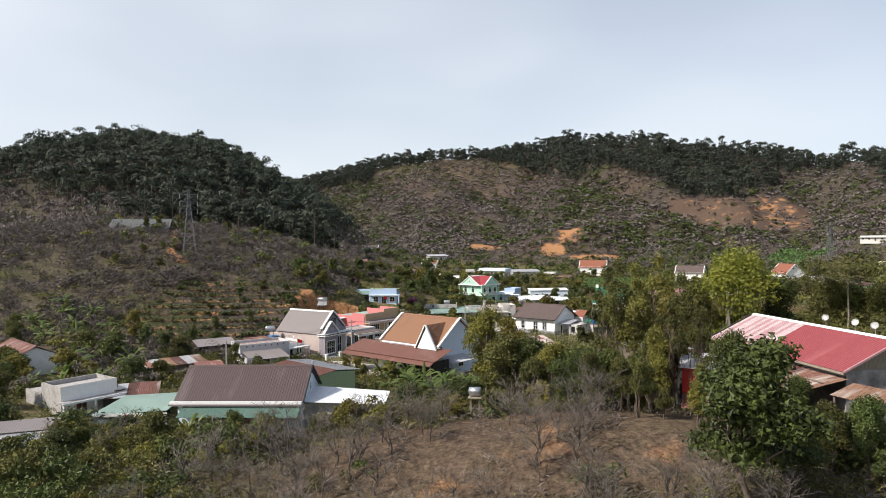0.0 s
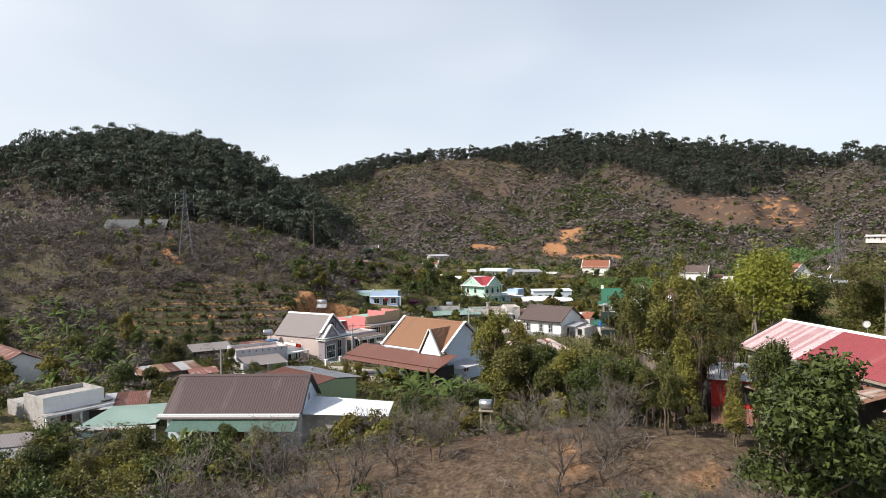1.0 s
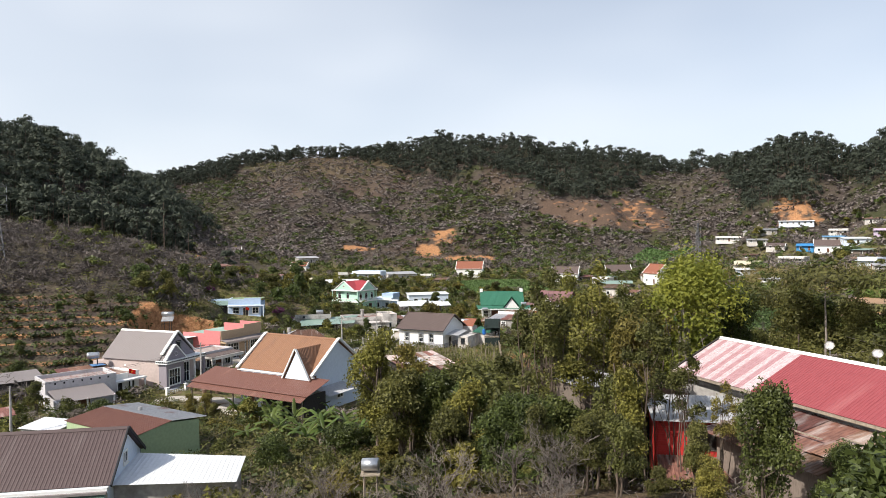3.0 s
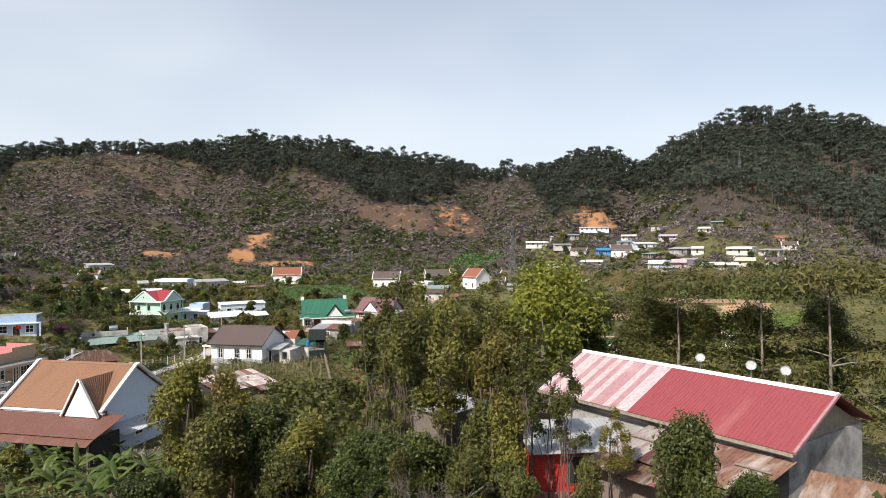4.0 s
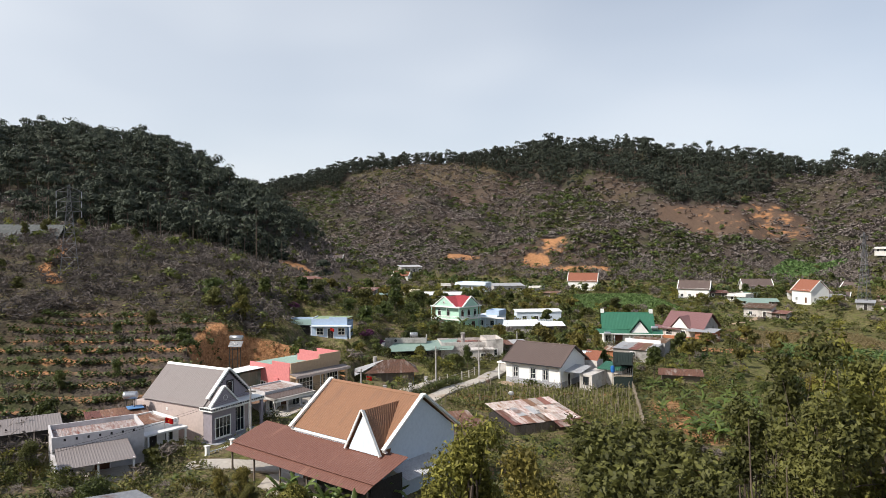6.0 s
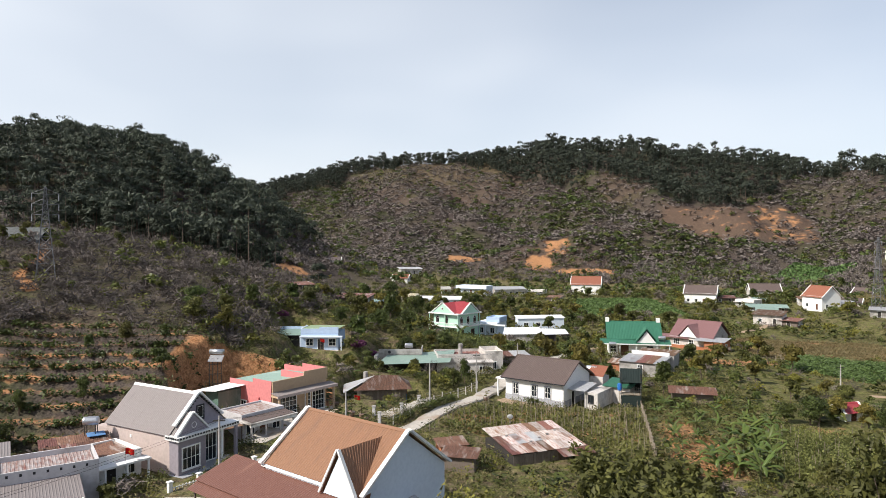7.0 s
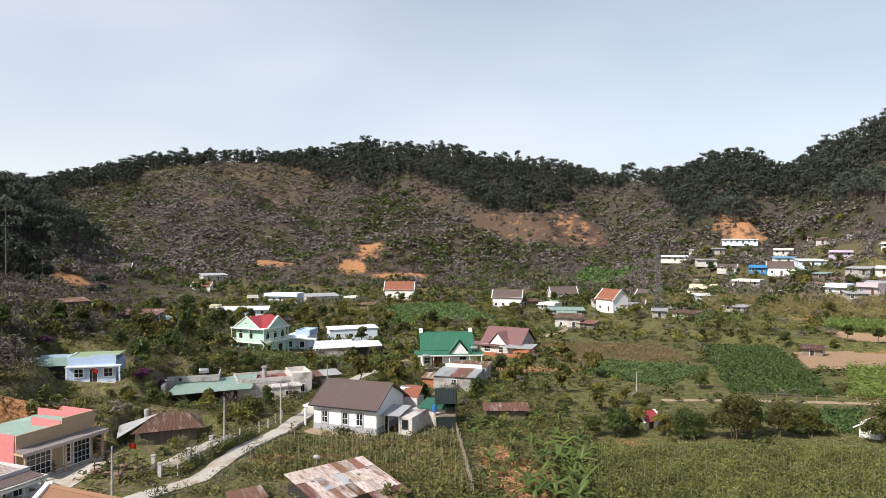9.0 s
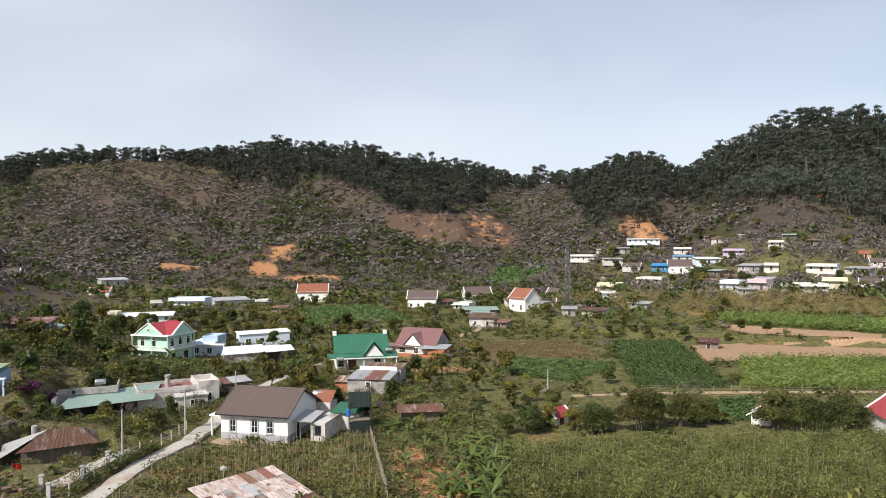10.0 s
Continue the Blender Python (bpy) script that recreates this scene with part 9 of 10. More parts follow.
# village and valley trees
made = 0
while made < 190:
    x, y = rng.uniform(-60, 215), rng.uniform(92, 330)
    if rng.uniform() < 0.55:
        x, y = rng.uniform(-60, 60), rng.uniform(92, 260)
    if open_ground(np.array([x]), np.array([y]), 1.05)[0] and off_roofs(np.array([x]), np.array([y]), 1.5)[0] and not (-34 < x < -2 and 140 < y < 176) and math.degrees(math.atan2(x, y)) < 52 and land(np.array([x]), np.array([y]))[0] < 16:
        plant("small" if made % 4 else "bush", x, y, rng.uniform(0.6, 1.35))
        made += 1
for x, y, key, s in ((55.5, 75.5, "dome", 1.15), (59.5, 77.5, "dome", 1.0), (51.5, 78, "dome", 0.7), (75.0, 70.0, "dome", 1.05), (77.6, 69.0, "dome", 0.9), (83.6, 67.0, "dome", 1.0), (87, 66, "dome", 0.7), (40.1, 80.0, "dome", 0.85), (36.5, 81, "dome", 0.6), (44, 83, "bush", 1.3), (47, 79.5, "bush", 1.2), (65, 75, "bush", 1.0), (48.5, 77, "dome", 0.8), (63.5, 76.4, "dome", 0.9), (67.5, 75, "dome", 0.8), (79.8, 68.2, "dome", 1.0),
                     (-14, 8, "dome", 0.6), (-8, 12, "dome", 0.7), (-20, 27, "bush", 1.2), (-52, 12, "dome", 0.8), (-58, -4, "dome", 0.8), (-64, 2, "dome", 0.9), (-72, 4, "dome", 1.0), (-56, 30, "dome", 0.8), (-66, 28, "dome", 0.9), (-74, 32, "dome", 0.8), (-49, 14, "bush", 1.2), (-42, 12, "dome", 0.6), (-36, 24, "dome", 0.6), (-60, -16, "dome", 0.8), (-52, -24, "dome", 0.7), (-68, -10, "dome", 0.9),
                     (-26, 124, "dome", 0.8), (-33, 130, "dome", 0.9), (-18, 130, "dome", 0.7), (-40, 140, "dome", 1.0), (-50, 132, "dome", 0.9), (-30, 150, "dome", 0.9), (10, 128, "dome", 0.6), (34, 132, "dome", 0.6), (38, 126, "dome", 0.7), (12, 182, "dome", 0.8), (36, 190, "dome", 0.9), (-10, 198, "dome", 0.9), (16, 210, "dome", 1.0), (62, 206, "dome", 0.9), (-44, 205, "dome", 1.0), (-22, 215, "dome", 1.0),
                     (70, 88, "bare", 1.0), (75, 87, "bare", 1.0), (64, 90, "bare", 0.9), (50, 110, "bare", 1.0), (53, 96, "bare", 1.0), (46, 92, "bare", 0.9),
                     (-40, 123, "dark", 0.7), (-56, 100, "mid", 0.8), (-33, 101, "bush", 0.8), (-28, 98, "bush", 1.1), (-31, 96, "bush", 0.9), (-36, 92, "bush", 0.8), (-30, 105, "dark", 0.45), (-27, 103, "mid", 0.5), (-33, 94, "mid", 0.35),
                     (-12, 106, "bare", 1.0), (-17, 104, "bare", 1.1), (-8, 109, "bare", 0.9), (-20, 99, "mid", 0.5), (-11, 100, "dark", 0.5), (-16, 97, "bare", 0.8),
                     (17, 131, "olive", 0.55), (-33, 178, "dark", 1.0), (-41, 185, "dark", 1.3), (-56, 88, "mid", 0.9), (-60, 96, "dark", 0.9), (-52, 92, "olive", 0.7),
                     (-53, 72, "bush", 1.2), (-58, 62, "dark", 0.4), (-64, 58, "dark", 0.4), (-67, 76, "dark", 0.35), (-60, 50, "bush", 1.3), (-73, 44, "olive", 0.75), (-68, 40, "dark", 0.5),
                     (-64, 41, "dark", 0.45), (-60, 42, "dark", 0.45), (-56, 45, "dark", 0.4), (-78, 38, "dark", 0.6), (-86, 30, "mid", 0.8), (-94, 40, "mid", 0.8),
                     (-33, 110, "bougainvillea", 0.9), (-31, 113, "bougainvillea", 0.8), (-49, 110, "bougainvillea", 0.9), (-52, 119, "bougainvillea", 0.8)):
    plant(key, x, y, s)
made = 0
while made < 60:
    x, y = rng.uniform(185, 290), rng.uniform(196, 350)
    if off_roofs(np.array([x]), np.array([y]), 2.0)[0] and math.degrees(math.atan2(x, y)) < 52:
        plant("small" if made % 3 else "bare", x, y, rng.uniform(0.8, 1.5))
        made += 1
for k in range(90):
    plant("bare" if k % 6 else "mid", rng.uniform(-125, -58), rng.uniform(80, 165) if k % 5 else rng.uniform(50, 80), rng.uniform(0.65, 1.1) if k % 6 else rng.uniform(0.4, 0.65))
for x, y, s in ((-108, 172, 1.0), (-116, 180, 1.05), (-124, 176, 0.95), (-133, 184, 1.05), (-141, 178, 1.0), (-150, 190, 1.05), (-98, 186, 1.1), (-92, 196, 1.15), (-104, 196, 1.1), (-85, 200, 0.95),
                (-112, 200, 1.1), (-128, 198, 1.0), (-139, 204, 1.1), (-152, 210, 1.0), (-118, 162, 0.9), (-72, 210, 0.8)):
    plant("pine", x, y, s)


# ---------------------------------------------------------------- bananas
def banana_leaf(length, width, droop):
    V, F = [], []
    n = 11
    for i in range(n + 1):
        u = i / n
        a = 1.15 - droop * u
        x = length * (math.sin(u * 1.2) * 0.75)
        z = length * (0.85 * u - droop * 0.62 * u * u)
        w = width * math.sin(math.pi * min(1, u * 0.88 + 0.08)) ** 0.7 * (1.0 if i % 2 else 0.72)
        V += [(x, -w, z - 0.5 * w), (x, 0, z + 0.04), (x, w, z - 0.5 * w)]
    for i in range(n):
        for j in range(2):
            F.append((3 * i + j, 3 * i + j + 1, 3 * i + j + 4, 3 * i + j + 3))
    return quick_mesh("leaf", V, F, LEAF_BANANA)


BLEAVES = [banana_leaf(2.5, 0.25, 0.85), banana_leaf(2.8, 0.26, 1.15), banana_leaf(2.3, 0.23, 0.55), banana_leaf(2.4, 0.24, 1.5)]
BSTEM = limb_mesh("stem", [(bend((0, 0, -0.3), (0.05, 0, 1.6), 0.03, 3), 0.15, 0.09)], surface("banana stem", (0.16, 0.17, 0.08), (0.10, 0.09, 0.05), 5, 0.7, 0.8))


def banana(x, y, s=1.0):
    s *= 0.76 if 15 < x < 36 and y > 50 else 1.0
    t = thing("banana_plant", pose(x, y, ground_z(x, y), 0, 0, rng.uniform(0, 360)) @ Matrix.Diagonal((s, s, s, 1)), "banana plant with broad ragged green leaves", "banana plant", "banana plants")
    new("stem", BSTEM).parent = t
    n = int(rng.integers(8, 12))
    for k in range(n):
        o = new("leaf", BLEAVES[k % 4])
        o.parent = t
        o.matrix_basis = pose(0, 0, 1.5 - 0.05 * k, rng.uniform(-8, 8), rng.uniform(-20, 34), k * 137.5 + rng.uniform(-15, 15))
    return t


for x, y, s in ((5.9, 4.8, 1.3), (4.6, 7.4, 1.2), (-0.3, 13.5, 1.25), (21, 61, 1.5), (22.5, 58, 1.6), (20.5, 57, 1.4), (26.5, 67.5, 1.6), (28.5, 71.5, 1.6), (30.5, 74, 1.5), (29, 66.5, 1.5), (24, 54.5, 1.5), (27, 60, 1.5), (31.5, 70.5, 1.3), (18.8, 70.6, 1.0), (22.8, 75.6, 1.0), (24.6, 80, 1.0), (21.2, 87.6, 1.0), (26, 76, 1.1), (33, 76.6, 1.2), (-22.5, 30.5, 1.1), (-20.6, 29.6, 1.2), (-18.4, 29.0, 1.25), (-16.4, 29.2, 1.2), (-14.6, 29.8, 1.2), (-13.0, 31.0, 1.1), (-17.4, 27.4, 1.1), (-19.6, 27.6, 1.0), (-14.5, 24, 1.2), (-11.4, 22.6, 1.2), (-8.8, 24, 1.1), (-17, 22.8, 1.1), (-5.4, 21.6, 1.1), (-66, 20, 1.3), (-60, 24, 1.3), (-70, 24, 1.4), (-90, 56, 1.4), (-97, 48, 1.4), (-100, 60, 1.4), (-78, 54, 1.3), (-88, 40, 1.3), (-62, -8, 1.2), (-56, -12, 1.1), (-30, -13, 1.1), (1.2, 15.0, 1.1), (-10.5, 18.5, 1.1), (-13, 19.5, 1.1), (-15.5, 20.5, 1.0), (-12, 16.5, 1.0), (-8, 21, 1.0), (-18.5, 18, 0.9), (-6.6, 18.4, 1.0),
                (9.4, 16.4, 1.0), (24, 60, 1.3), (25.5, 57.5, 1.25), (23.0, 63.5, 1.2), (26.5, 62, 1.2), (22.4, 56.4, 1.2), (24.6, 66, 1.1), (27.2, 65.4, 1.2), (28.4, 69, 1.2), (25.6, 70, 1.1),
                (19.4, 74, 0.9), (20.6, 79, 0.9), (19.2, 83, 0.95), (21.6, 70, 0.85), (22.6, 84.4, 0.95), (18.8, 66.4, 0.8), (17.6, 62, 0.8), (24.4, 88, 0.9), (29.8, 88.6, 0.9), (27.6, 84, 0.95),
                (31.6, 91, 0.9), (33.4, 86, 1.0), (34.6, 81, 1.0), (30.2, 78.6, 1.1), (18.4, 98, 0.9), (20.8, 104, 0.9), (24.6, 108.6, 0.9), (30.4, 110.4, 1.0), (33.6, 118, 1.0), (36, 113, 1.0),
                (-29.6, 108, 1.0), (-30, 93, 0.8), (-24, 100.4, 1.0), (-86, 46, 1.3), (-89, 49, 1.3), (-92, 44, 1.2), (-84, 52, 1.3), (-95, 54, 1.3), (-81, 48, 1.2), (-58, 6, 1.1), (-56, 10, 1.1),
                (-62, 12, 1.2), (-60, 3, 1.1), (-26, -15.6, 1.0), (-17, 162, 1.2), (-30, 168, 1.2), (13, 160, 1.0), (44, 196, 1.3), (4, 190, 1.2),
                (130, 208, 1.4), (136, 214, 1.4), (142, 206, 1.4), (126, 200, 1.4), (148, 216, 1.4), (119, 205, 1.3), (155, 208, 1.3), (138, 199, 1.4)):
    banana(x, y, s)

# ---------------------------------------------------------------- lane, posts, pylons, wires
def paved_strip(line, half, mat, name, label, rise=0.1):
    """A narrow way laid over the ground along a line."""
    V, F, pts = [], [], []
    for (x0, y0), (x1, y1) in zip(line, line[1:]):
        for k in range(8):
            pts.append((x0 + (x1 - x0) * k / 8, y0 + (y1 - y0) * k / 8))
    pts.append(line[-1])
    for i, (x, y) in enumerate(pts):
        ax, ay = pts[max(0, i - 1)]
        bx, by = pts[min(len(pts) - 1, i + 1)]
        d = math.hypot(bx - ax, by - ay)
        nx, ny = -(by - ay) / d, (bx - ax) / d
        w = half * (1 + 0.06 * math.sin(i * 1.7) + 0.05 * math.sin(i * 4.1))
        zc = ground_z(x, y)
        for s, dz in ((-1, -0.3), (-1, rise), (1, rise), (1, -0.3)):
            V.append((x + nx * w * s, y + ny * w * s, max(zc, ground_z(x + nx * w * s, y + ny * w * s)) + dz))
    for i in range(len(pts) - 1):
        for k in range(3):
            F.append((4 * i + k, 4 * i + 4 + k, 4 * i + 5 + k, 4 * i + 1 + k))
    me = bpy.data.meshes.new(name)
    me.from_pydata(V, [], F)
    me.materials.append(mat)
    tagged(new(name, me), label, "road", kind="structure")


def post_row(points, spacing, h, r, mat, label, rails=(), name="fence"):
    f = thing(name, pose(points[0][0], points[0][1], ground_z(*points[0])), label, "fence")
    ox, oy, oz = points[0][0], points[0][1], ground_z(*points[0])
    tops = []
    for (x0, y0), (x1, y1) in zip(points, points[1:]):
        n = max(1, int(math.hypot(x1 - x0, y1 - y0) / spacing))
        for k in range(n):
            x, y = x0 + (x1 - x0) * k / n, y0 + (y1 - y0) * k / n
            z = ground_z(x, y)
            hh, lean = h * rng.uniform(0.85, 1.1), rng.normal(0, 0.05, 2) * h
            part("post", tube([(x - ox, y - oy, z - oz - 0.3), (x - ox + lean[0], y - oy + lean[1], z - oz + hh)], r, 6), mat, f)
            tops.append((x - ox, y - oy, z - oz))
    for q in rails:
        part("wire", tube([(a[0], a[1], a[2] + q) for a in tops], 0.02, 4), mat, f)


def pylon(x, y, z0, top, turn, label, arm=2.3, wide=1.75):
    """Lattice mast: four legs, cross bracing, three pairs of arms."""
    t = thing("pylon", pose(x, y, z0, 0, 0, turn), label, "pylon", "power pylons")
    H = top - z0
    def half(z):
        u = z / H
        return max(0.28, wide * (1 - u / 0.72) + 0.5 * u / 0.72) if u < 0.72 else 0.5 - 0.34 * (u - 0.72) / 0.28
    levels = [0.0]
    while levels[-1] < H * 0.97:
        levels.append(min(H, levels[-1] + max(0.9, half(levels[-1]) * 2.0)))
    corners = [(-1, -1), (1, -1), (1, 1), (-1, 1)]
    for cx, cy in corners:
        part("leg", tube([(cx * half(z), cy * half(z), z - (0.6 if z == 0 else 0)) for z in levels], 0.075, 4), LATT, t)
    bm = bmesh.new()
    for a, b in zip(levels, levels[1:]):
        ha, hb = half(a), half(b)
        for (ax, ay), (bx, by) in zip(corners, corners[1:] + corners[:1]):
            tube([(ax * ha, ay * ha, a), (bx * hb, by * hb, b)], 0.036, 4, bm, False)
            tube([(bx * ha, by * ha, a), (ax * hb, ay * hb, b)], 0.036, 4, bm, False)
            tube([(ax * hb, ay * hb, b), (bx * hb, by * hb, b)], 0.036, 4, bm, False)
    part("bracing", bm, LATT, t)
    for f in (0.70, 0.81, 0.92):
        z = H * f
        for s in (-1, 1):
            bm = bmesh.new()
            tip = (s * arm, 0, z + 0.15)
            for cy in (-1, 1):
                tube([(s * half(z), cy * half(z), z), tip], 0.05, 4, bm, False)
                tube([(s * half(z), cy * half(z), z + 1.1), tip], 0.036, 4, bm, False)
            a = part("arm", bm, LATT, t)
            part("insulator", tube([(tip[0], 0, z + 0.1), (tip[0], 0, z - 1.2)], [0.07, 0.07], 6), TILEG, a)
    return t


def pole(x, y, h=7.0):
    t = thing("utility_pole", pose(x, y, ground_z(x, y)), "slim grey concrete utility pole", "utility pole", "utility poles")
    part("shaft", tube([(0, 0, -0.4), (0, 0, h)], [0.15, 0.09], 8), CONC, t)
    part("crossarm", box(-0.6, -0.04, h - 0.5, 0.6, 0.04, h - 0.4), DARKMETAL, t)
    return (x, y, ground_z(x, y) + h - 0.3)


def wire(a, b, sag, r=0.012):
    pts = [(a[0] + (b[0] - a[0]) * k / 14, a[1] + (b[1] - a[1]) * k / 14, a[2] + (b[2] - a[2]) * k / 14 - sag * 4 * (k / 14) * (1 - k / 14)) for k in range(15)]
    me = bpy.data.meshes.new("wire")
    bm = tube(pts, r, 4)
    bm.to_mesh(me)
    bm.free()
    me.materials.append(DARKMETAL)
    tagged(new("wire", me), "thin black overhead wire between poles", "wire", "overhead wires")


paved_strip(LANE, 1.12, PAVE, "road", "narrow pale concrete village lane")
paved_strip([(58, 101), (73, 98), (93, 92), (116, 84), (138, 75)], 0.9, DIRT, "track", "pale dirt track along the fields", 0.06)
paved_strip([(14, 156), (24, 170), (30, 186), (42, 205)], 1.0, DIRT, "track", "dusty track past the houses", 0.06)
paved_strip([(-35.5, 38.0), (-29, 39.3), (-24, 41.5)], 1.5, PAVE, "yard_path", "pale concrete path between two yards", 0.08)
paved_strip([(-33.4, 57.5), (-31, 66), (-28.5, 74)], 1.9, PAVE, "yard_path", "pale paved yard in front of houses", 0.08)
paved_strip([(-4.4, 91.0), (5.0, 85.4)], 1.2, DIRT, "yard_path", "strip of pale packed dirt before a white house", 0.06)
paved_strip([(88, 222), (76, 206), (64, 196)], 1.0, DIRT, "track", "pale track to the far houses", 0.06)
pylon(-93.9, 102.1, ground_z(-93.9, 102.1) - 0.2, 37.3, 35, "tall grey lattice power pylon on the west slope")
pylon(120.5, 221.7, ground_z(120.5, 221.7) - 0.2, 28.7, 40, "grey lattice power pylon behind the village", 2.5, 1.8)
pylon(322, 305, ground_z(322, 305) - 0.5, ground_z(322, 305) + 25, 40, "far lattice power pylon on the east slope")
tops = [pole(-8.4, 91.6, 6.6), pole(-14.6, 79.0, 6.6), pole(-1.6, 106.8, 6.4), pole(-22.0, 58.6, 6.8), pole(-31.0, 44.0, 6.8), pole(54.2, 103.2, 5.0), pole(-39.5, 13.6, 6.5)]
for i, j in ((3, 1), (1, 0), (0, 2), (4, 3), (6, 4)):
    wire(tops[i], tops[j], 0.5)
    wire((tops[i][0] + 0.4, tops[i][1], tops[i][2]), (tops[j][0] + 0.4, tops[j][1], tops[j][2]), 0.6)
wire(tops[0], (-34, 108, 9.0), 0.8)
wire(tops[0], (-20, 113, 4.2), 0.6)
post_row([(-13.6, 66.5), (-9.6, 80.0), (-5.2, 87.6)], 1.5, 1.3, 0.05, POSTW, "wire fence on rough wooden posts beside the lane", (0.5, 1.0))
post_row([(-18.4, 70.0), (-14.2, 80.6), (-10.0, 89.2), (-7.6, 97.0)], 2.2, 1.5, 0.09, PALEC, "yard fence on pale concrete posts", (0.4, 0.8, 1.2))
post_row([(17.3, 86.0), (16.0, 74.0), (14.6, 61.5)], 0.35, 1.5, 0.05, POSTW, "close paling of weathered sticks along the garden", (0.7, 1.2))
post_row([(73, 101), (91, 93), (126, 78)], 3.0, 1.2, 0.05, POSTW, "wire fence on thin posts along a field track", (0.6, 1.0))
post_row([(52, 147), (60, 143), (62, 152)], 1.6, 1.3, 0.05, POSTW, "sagging stick fence round a bare yard", (0.8,))
post_row([(110, 176), (100, 150), (86, 128)], 2.6, 1.1, 0.05, POSTW, "thin stick fence between vegetable plots", (0.6,))


# ---------------------------------------------------------------- the west shelf and the distance
# shade house on the west shelf
g = thing("shade_house", pose(-123, 124, ground_z(-123, 124) - 1.7, 0, 0, 24), "long low shade house under grey netting", "greenhouse")
part("roof_net", sheet((-9, 7, 5.6), (9, 7, 5.6), (9, -3, 1.6), (-9, -3, 1.6), 0.9, 0.05), surface("grey netting", (0.13, 0.135, 0.13), (0.085, 0.09, 0.088), 1.2, 0.3, 0.9), g)
for k in range(7):
    post(g, -8.8 + k * 2.9, -2.8, -2, 2.0, 0.08, POSTW)
part("net_wall", box(-9, 6.8, -1.5, 9, 6.9, 5.5), NET, g)

# blue distance beyond the gap: the haze is put into the mountain's colour
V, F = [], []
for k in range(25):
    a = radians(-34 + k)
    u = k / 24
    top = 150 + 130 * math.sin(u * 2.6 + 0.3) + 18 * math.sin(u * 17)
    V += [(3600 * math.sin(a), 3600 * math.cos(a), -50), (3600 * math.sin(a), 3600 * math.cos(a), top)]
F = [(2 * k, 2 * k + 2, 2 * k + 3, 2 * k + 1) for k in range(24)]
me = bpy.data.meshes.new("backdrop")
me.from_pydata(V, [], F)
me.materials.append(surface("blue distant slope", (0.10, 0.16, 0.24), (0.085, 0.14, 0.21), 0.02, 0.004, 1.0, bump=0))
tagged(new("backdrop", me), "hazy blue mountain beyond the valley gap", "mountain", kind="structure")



# ---------------------------------------------------------------- yards
POTC = surface("glazed clay pot", (0.3, 0.2, 0.15), (0.2, 0.13, 0.1), 6, 0.7, 0.5)
BONSAI = []
for k in range(3):
    lobes = [(rng.normal(0, 0.22), rng.normal(0, 0.22), 0.75 + 0.28 * j, 0.3 - 0.04 * j, 0.12) for j in range(4)]
    bv, bf = leaf_quads(lobes_cloud(lobes, 420), 0.07, 0.4)
    BONSAI.append(quick_mesh("foliage", bv, bf, (LEAF_MID, LEAF_DARK, LEAF_OLIVE)[k]))


def potted_tree(x, y, s=1.0, k=0):
    t = thing("potted_tree", pose(x, y, ground_z(x, y) + 0.05, 0, 0, rng.uniform(0, 360)) @ Matrix.Diagonal((s, s, s, 1)), "trained little tree in a round clay pot", "potted plant", "potted plants")
    part("pot", tube([(0, 0, 0), (0, 0, 0.34), (0, 0, 0.4), (0, 0, 0.33)], [0.24, 0.34, 0.37, 0.3], 14), POTC, t)
    part("stem", tube([(0, 0, 0.3), (0.1, 0.03, 0.7), (-0.05, 0.0, 1.1), (0.03, 0, 1.6)], [0.06, 0.05, 0.04, 0.02], 6), BARK, t)
    o = new("foliage", BONSAI[k % 3])
    o.parent = t


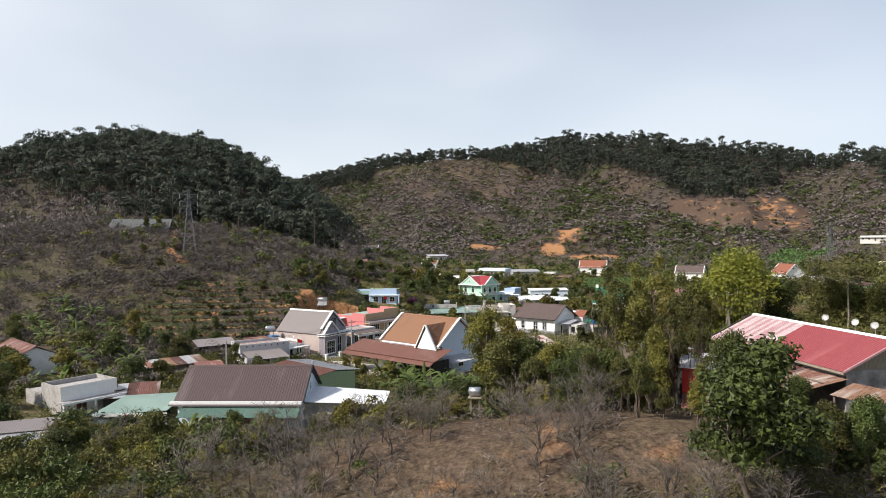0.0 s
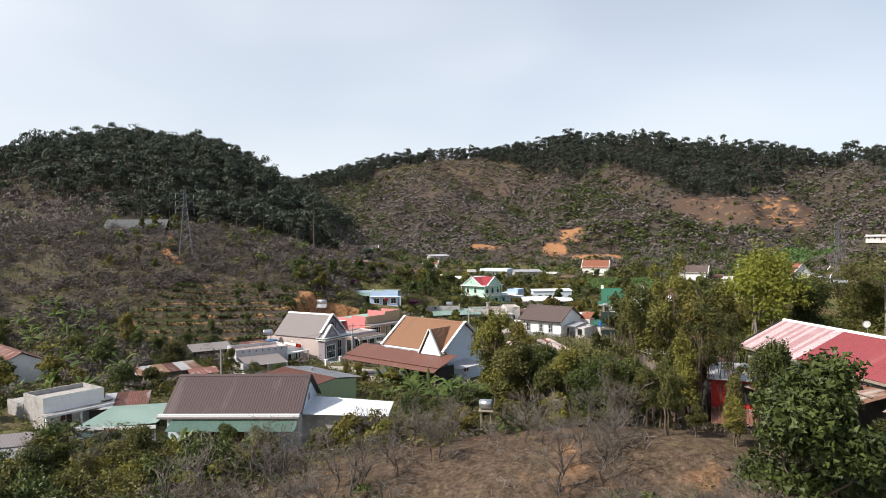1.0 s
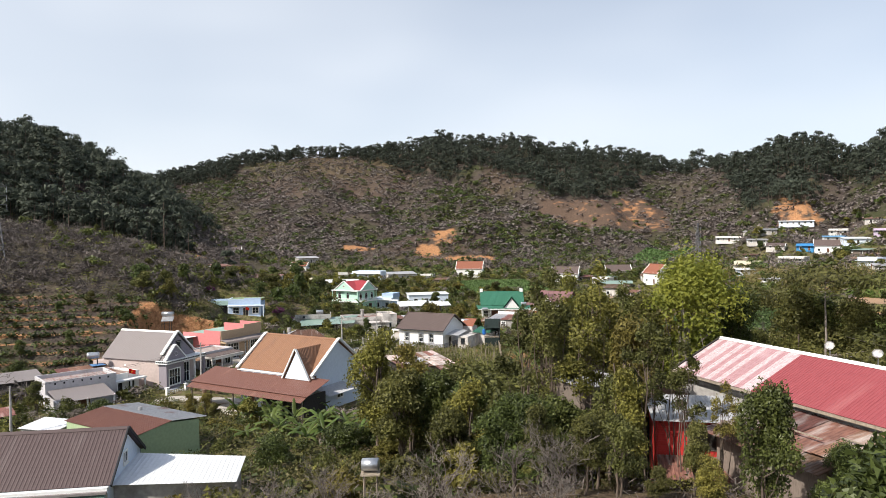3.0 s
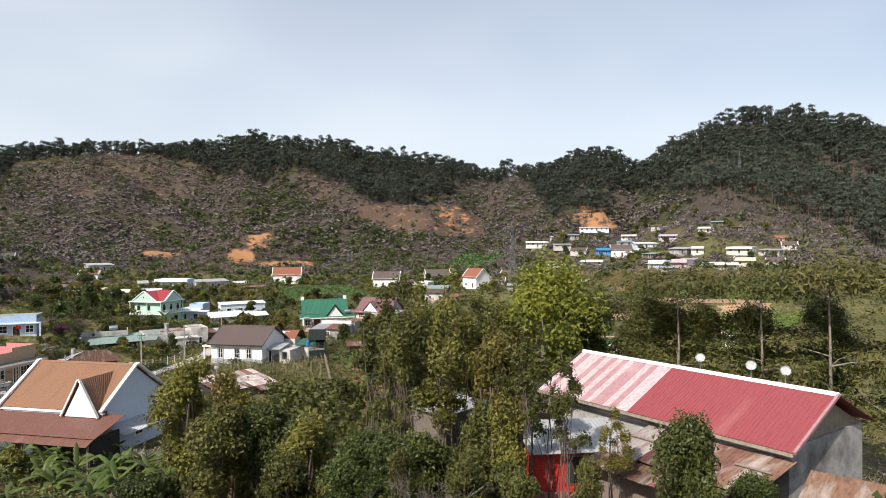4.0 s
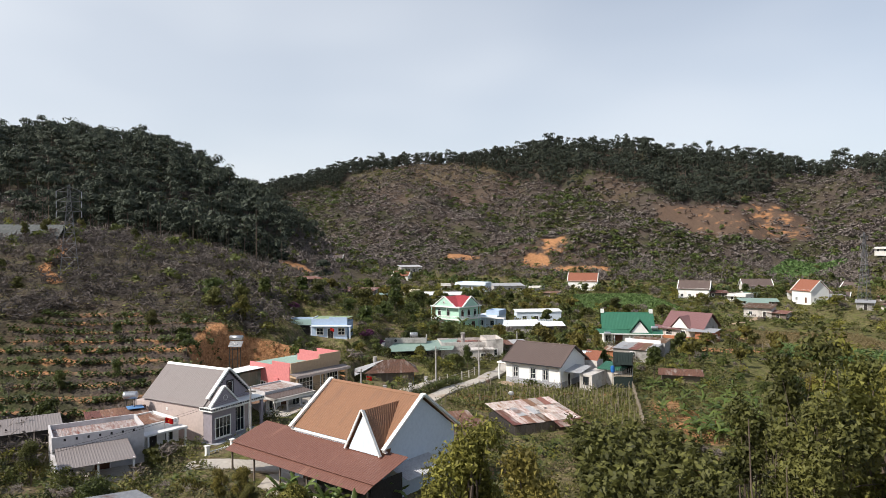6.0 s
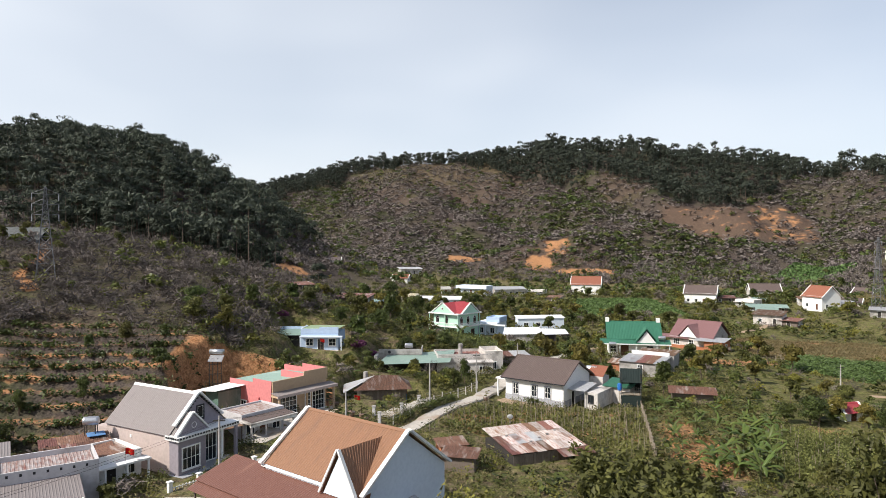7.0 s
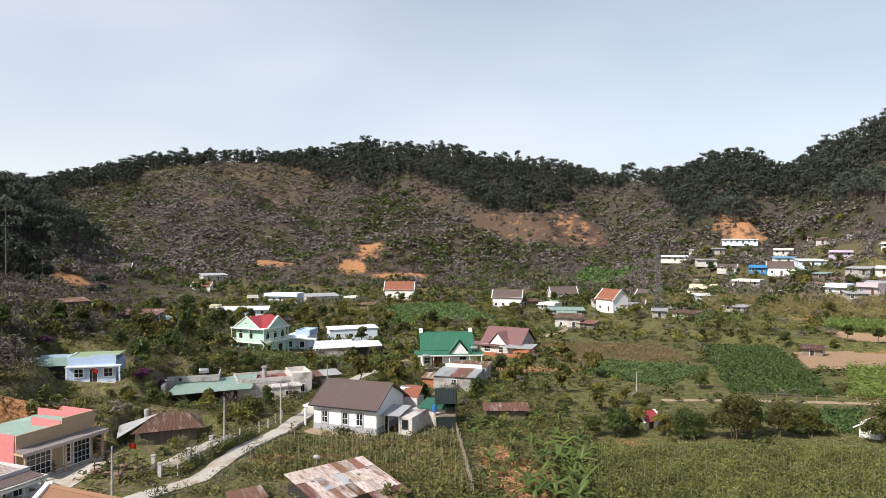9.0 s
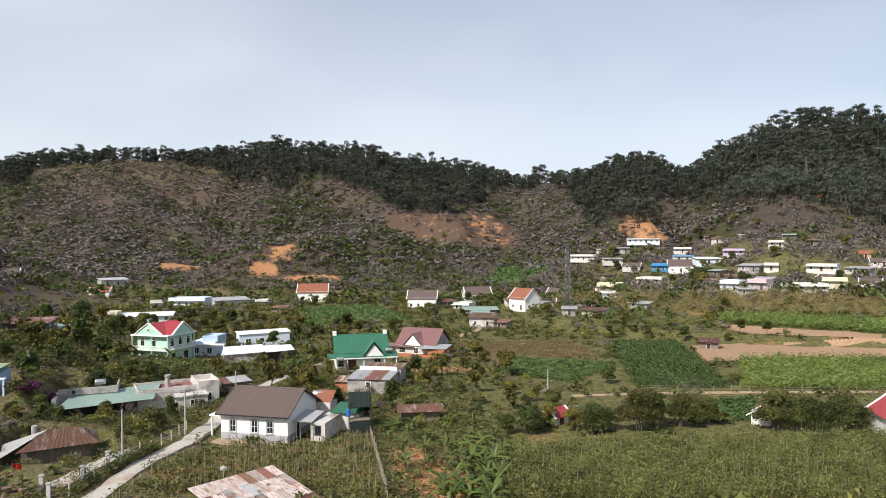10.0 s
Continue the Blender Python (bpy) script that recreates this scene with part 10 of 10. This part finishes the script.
for k, (x, y, s) in enumerate(((-27.2, 69.6, 1.3), (-24.2, 67.8, 1.5), (-24.4, 70.6, 1.5), (-22.9, 70.4, 1.2), (-25.6, 68.6, 1.0), (-33.0, 73.4, 1.0), (-31.2, 78.4, 1.0), (-28.8, 79.0, 0.9), (-30.2, 42.8, 1.1), (-28.6, 43.4, 1.0),
                               (-31.4, 44.2, 1.2), (-24.8, 43.6, 1.0), (-23.8, 44.8, 1.1), (-22.0, 69.2, 1.1), (-6.6, 87.6, 1.0))):
    potted_tree(x, y, s, k)


def clipped_hedge(line, half, h, label):
    """A low hedge of small leaves along a line."""
    pts = []
    for (x0, y0), (x1, y1) in zip(line, line[1:]):
        n = int(math.hypot(x1 - x0, y1 - y0) * 260 * half * 2 * h)
        u = rng.uniform(0, 1, n)
        x, y = x0 + (x1 - x0) * u + rng.uniform(-half, half, n), y0 + (y1 - y0) * u + rng.uniform(-half, half, n)
        pts.append(np.stack([x, y, land(x, y) + h * rng.uniform(0.05, 1.0, n) ** 0.6], -1))
    V, F = leaf_quads(np.concatenate(pts), 0.12, 0.3)
    tagged(new("hedge", quick_mesh("hedge", V, F, LEAF_DARK)), label, "hedge", "hedges")


clipped_hedge([(-15.9, 75.0), (-13.6, 80.0), (-11.6, 84.4)], 0.55, 1.1, "low dark hedge beside the village lane")
clipped_hedge([(-18.2, 70.6), (-16.4, 74.2)], 0.5, 0.9, "short dark hedge by a concrete yard")
clipped_hedge([(-66, 30), (-56, 30.5), (-50, 31.5)], 1.0, 1.7, "thick dark hedge behind tin-roofed sheds")
clipped_hedge([(18, 86.4), (28, 95)], 0.6, 1.0, "ragged dark hedge behind banana plants")
paved_strip([(-20.5, 72.0), (-17.6, 78.4), (-14.6, 84.6)], 1.1, PAVE, "yard_path", "pale concrete drive beside a board hut", 0.07)
for x, y in ((-21.4, 71.4), (-20.2, 69.4), (-18.0, 74.2), (-16.2, 78.8)):
    t = thing("gate_pillar", pose(x, y, ground_z(x, y)), "white-and-grey concrete gate pillar", "pillar", "gate pillars")
    part("shaft", box(-0.2, -0.2, -0.3, 0.2, 0.2, 1.5, bevel=0.02), GREYWASH, t)
    part("cap", box(-0.27, -0.27, 1.5, 0.27, 0.27, 1.62, bevel=0.02), CONC, t)
flag(-24.6, 73.0, ground_z(-24.6, 73.0), 2.4, 30)
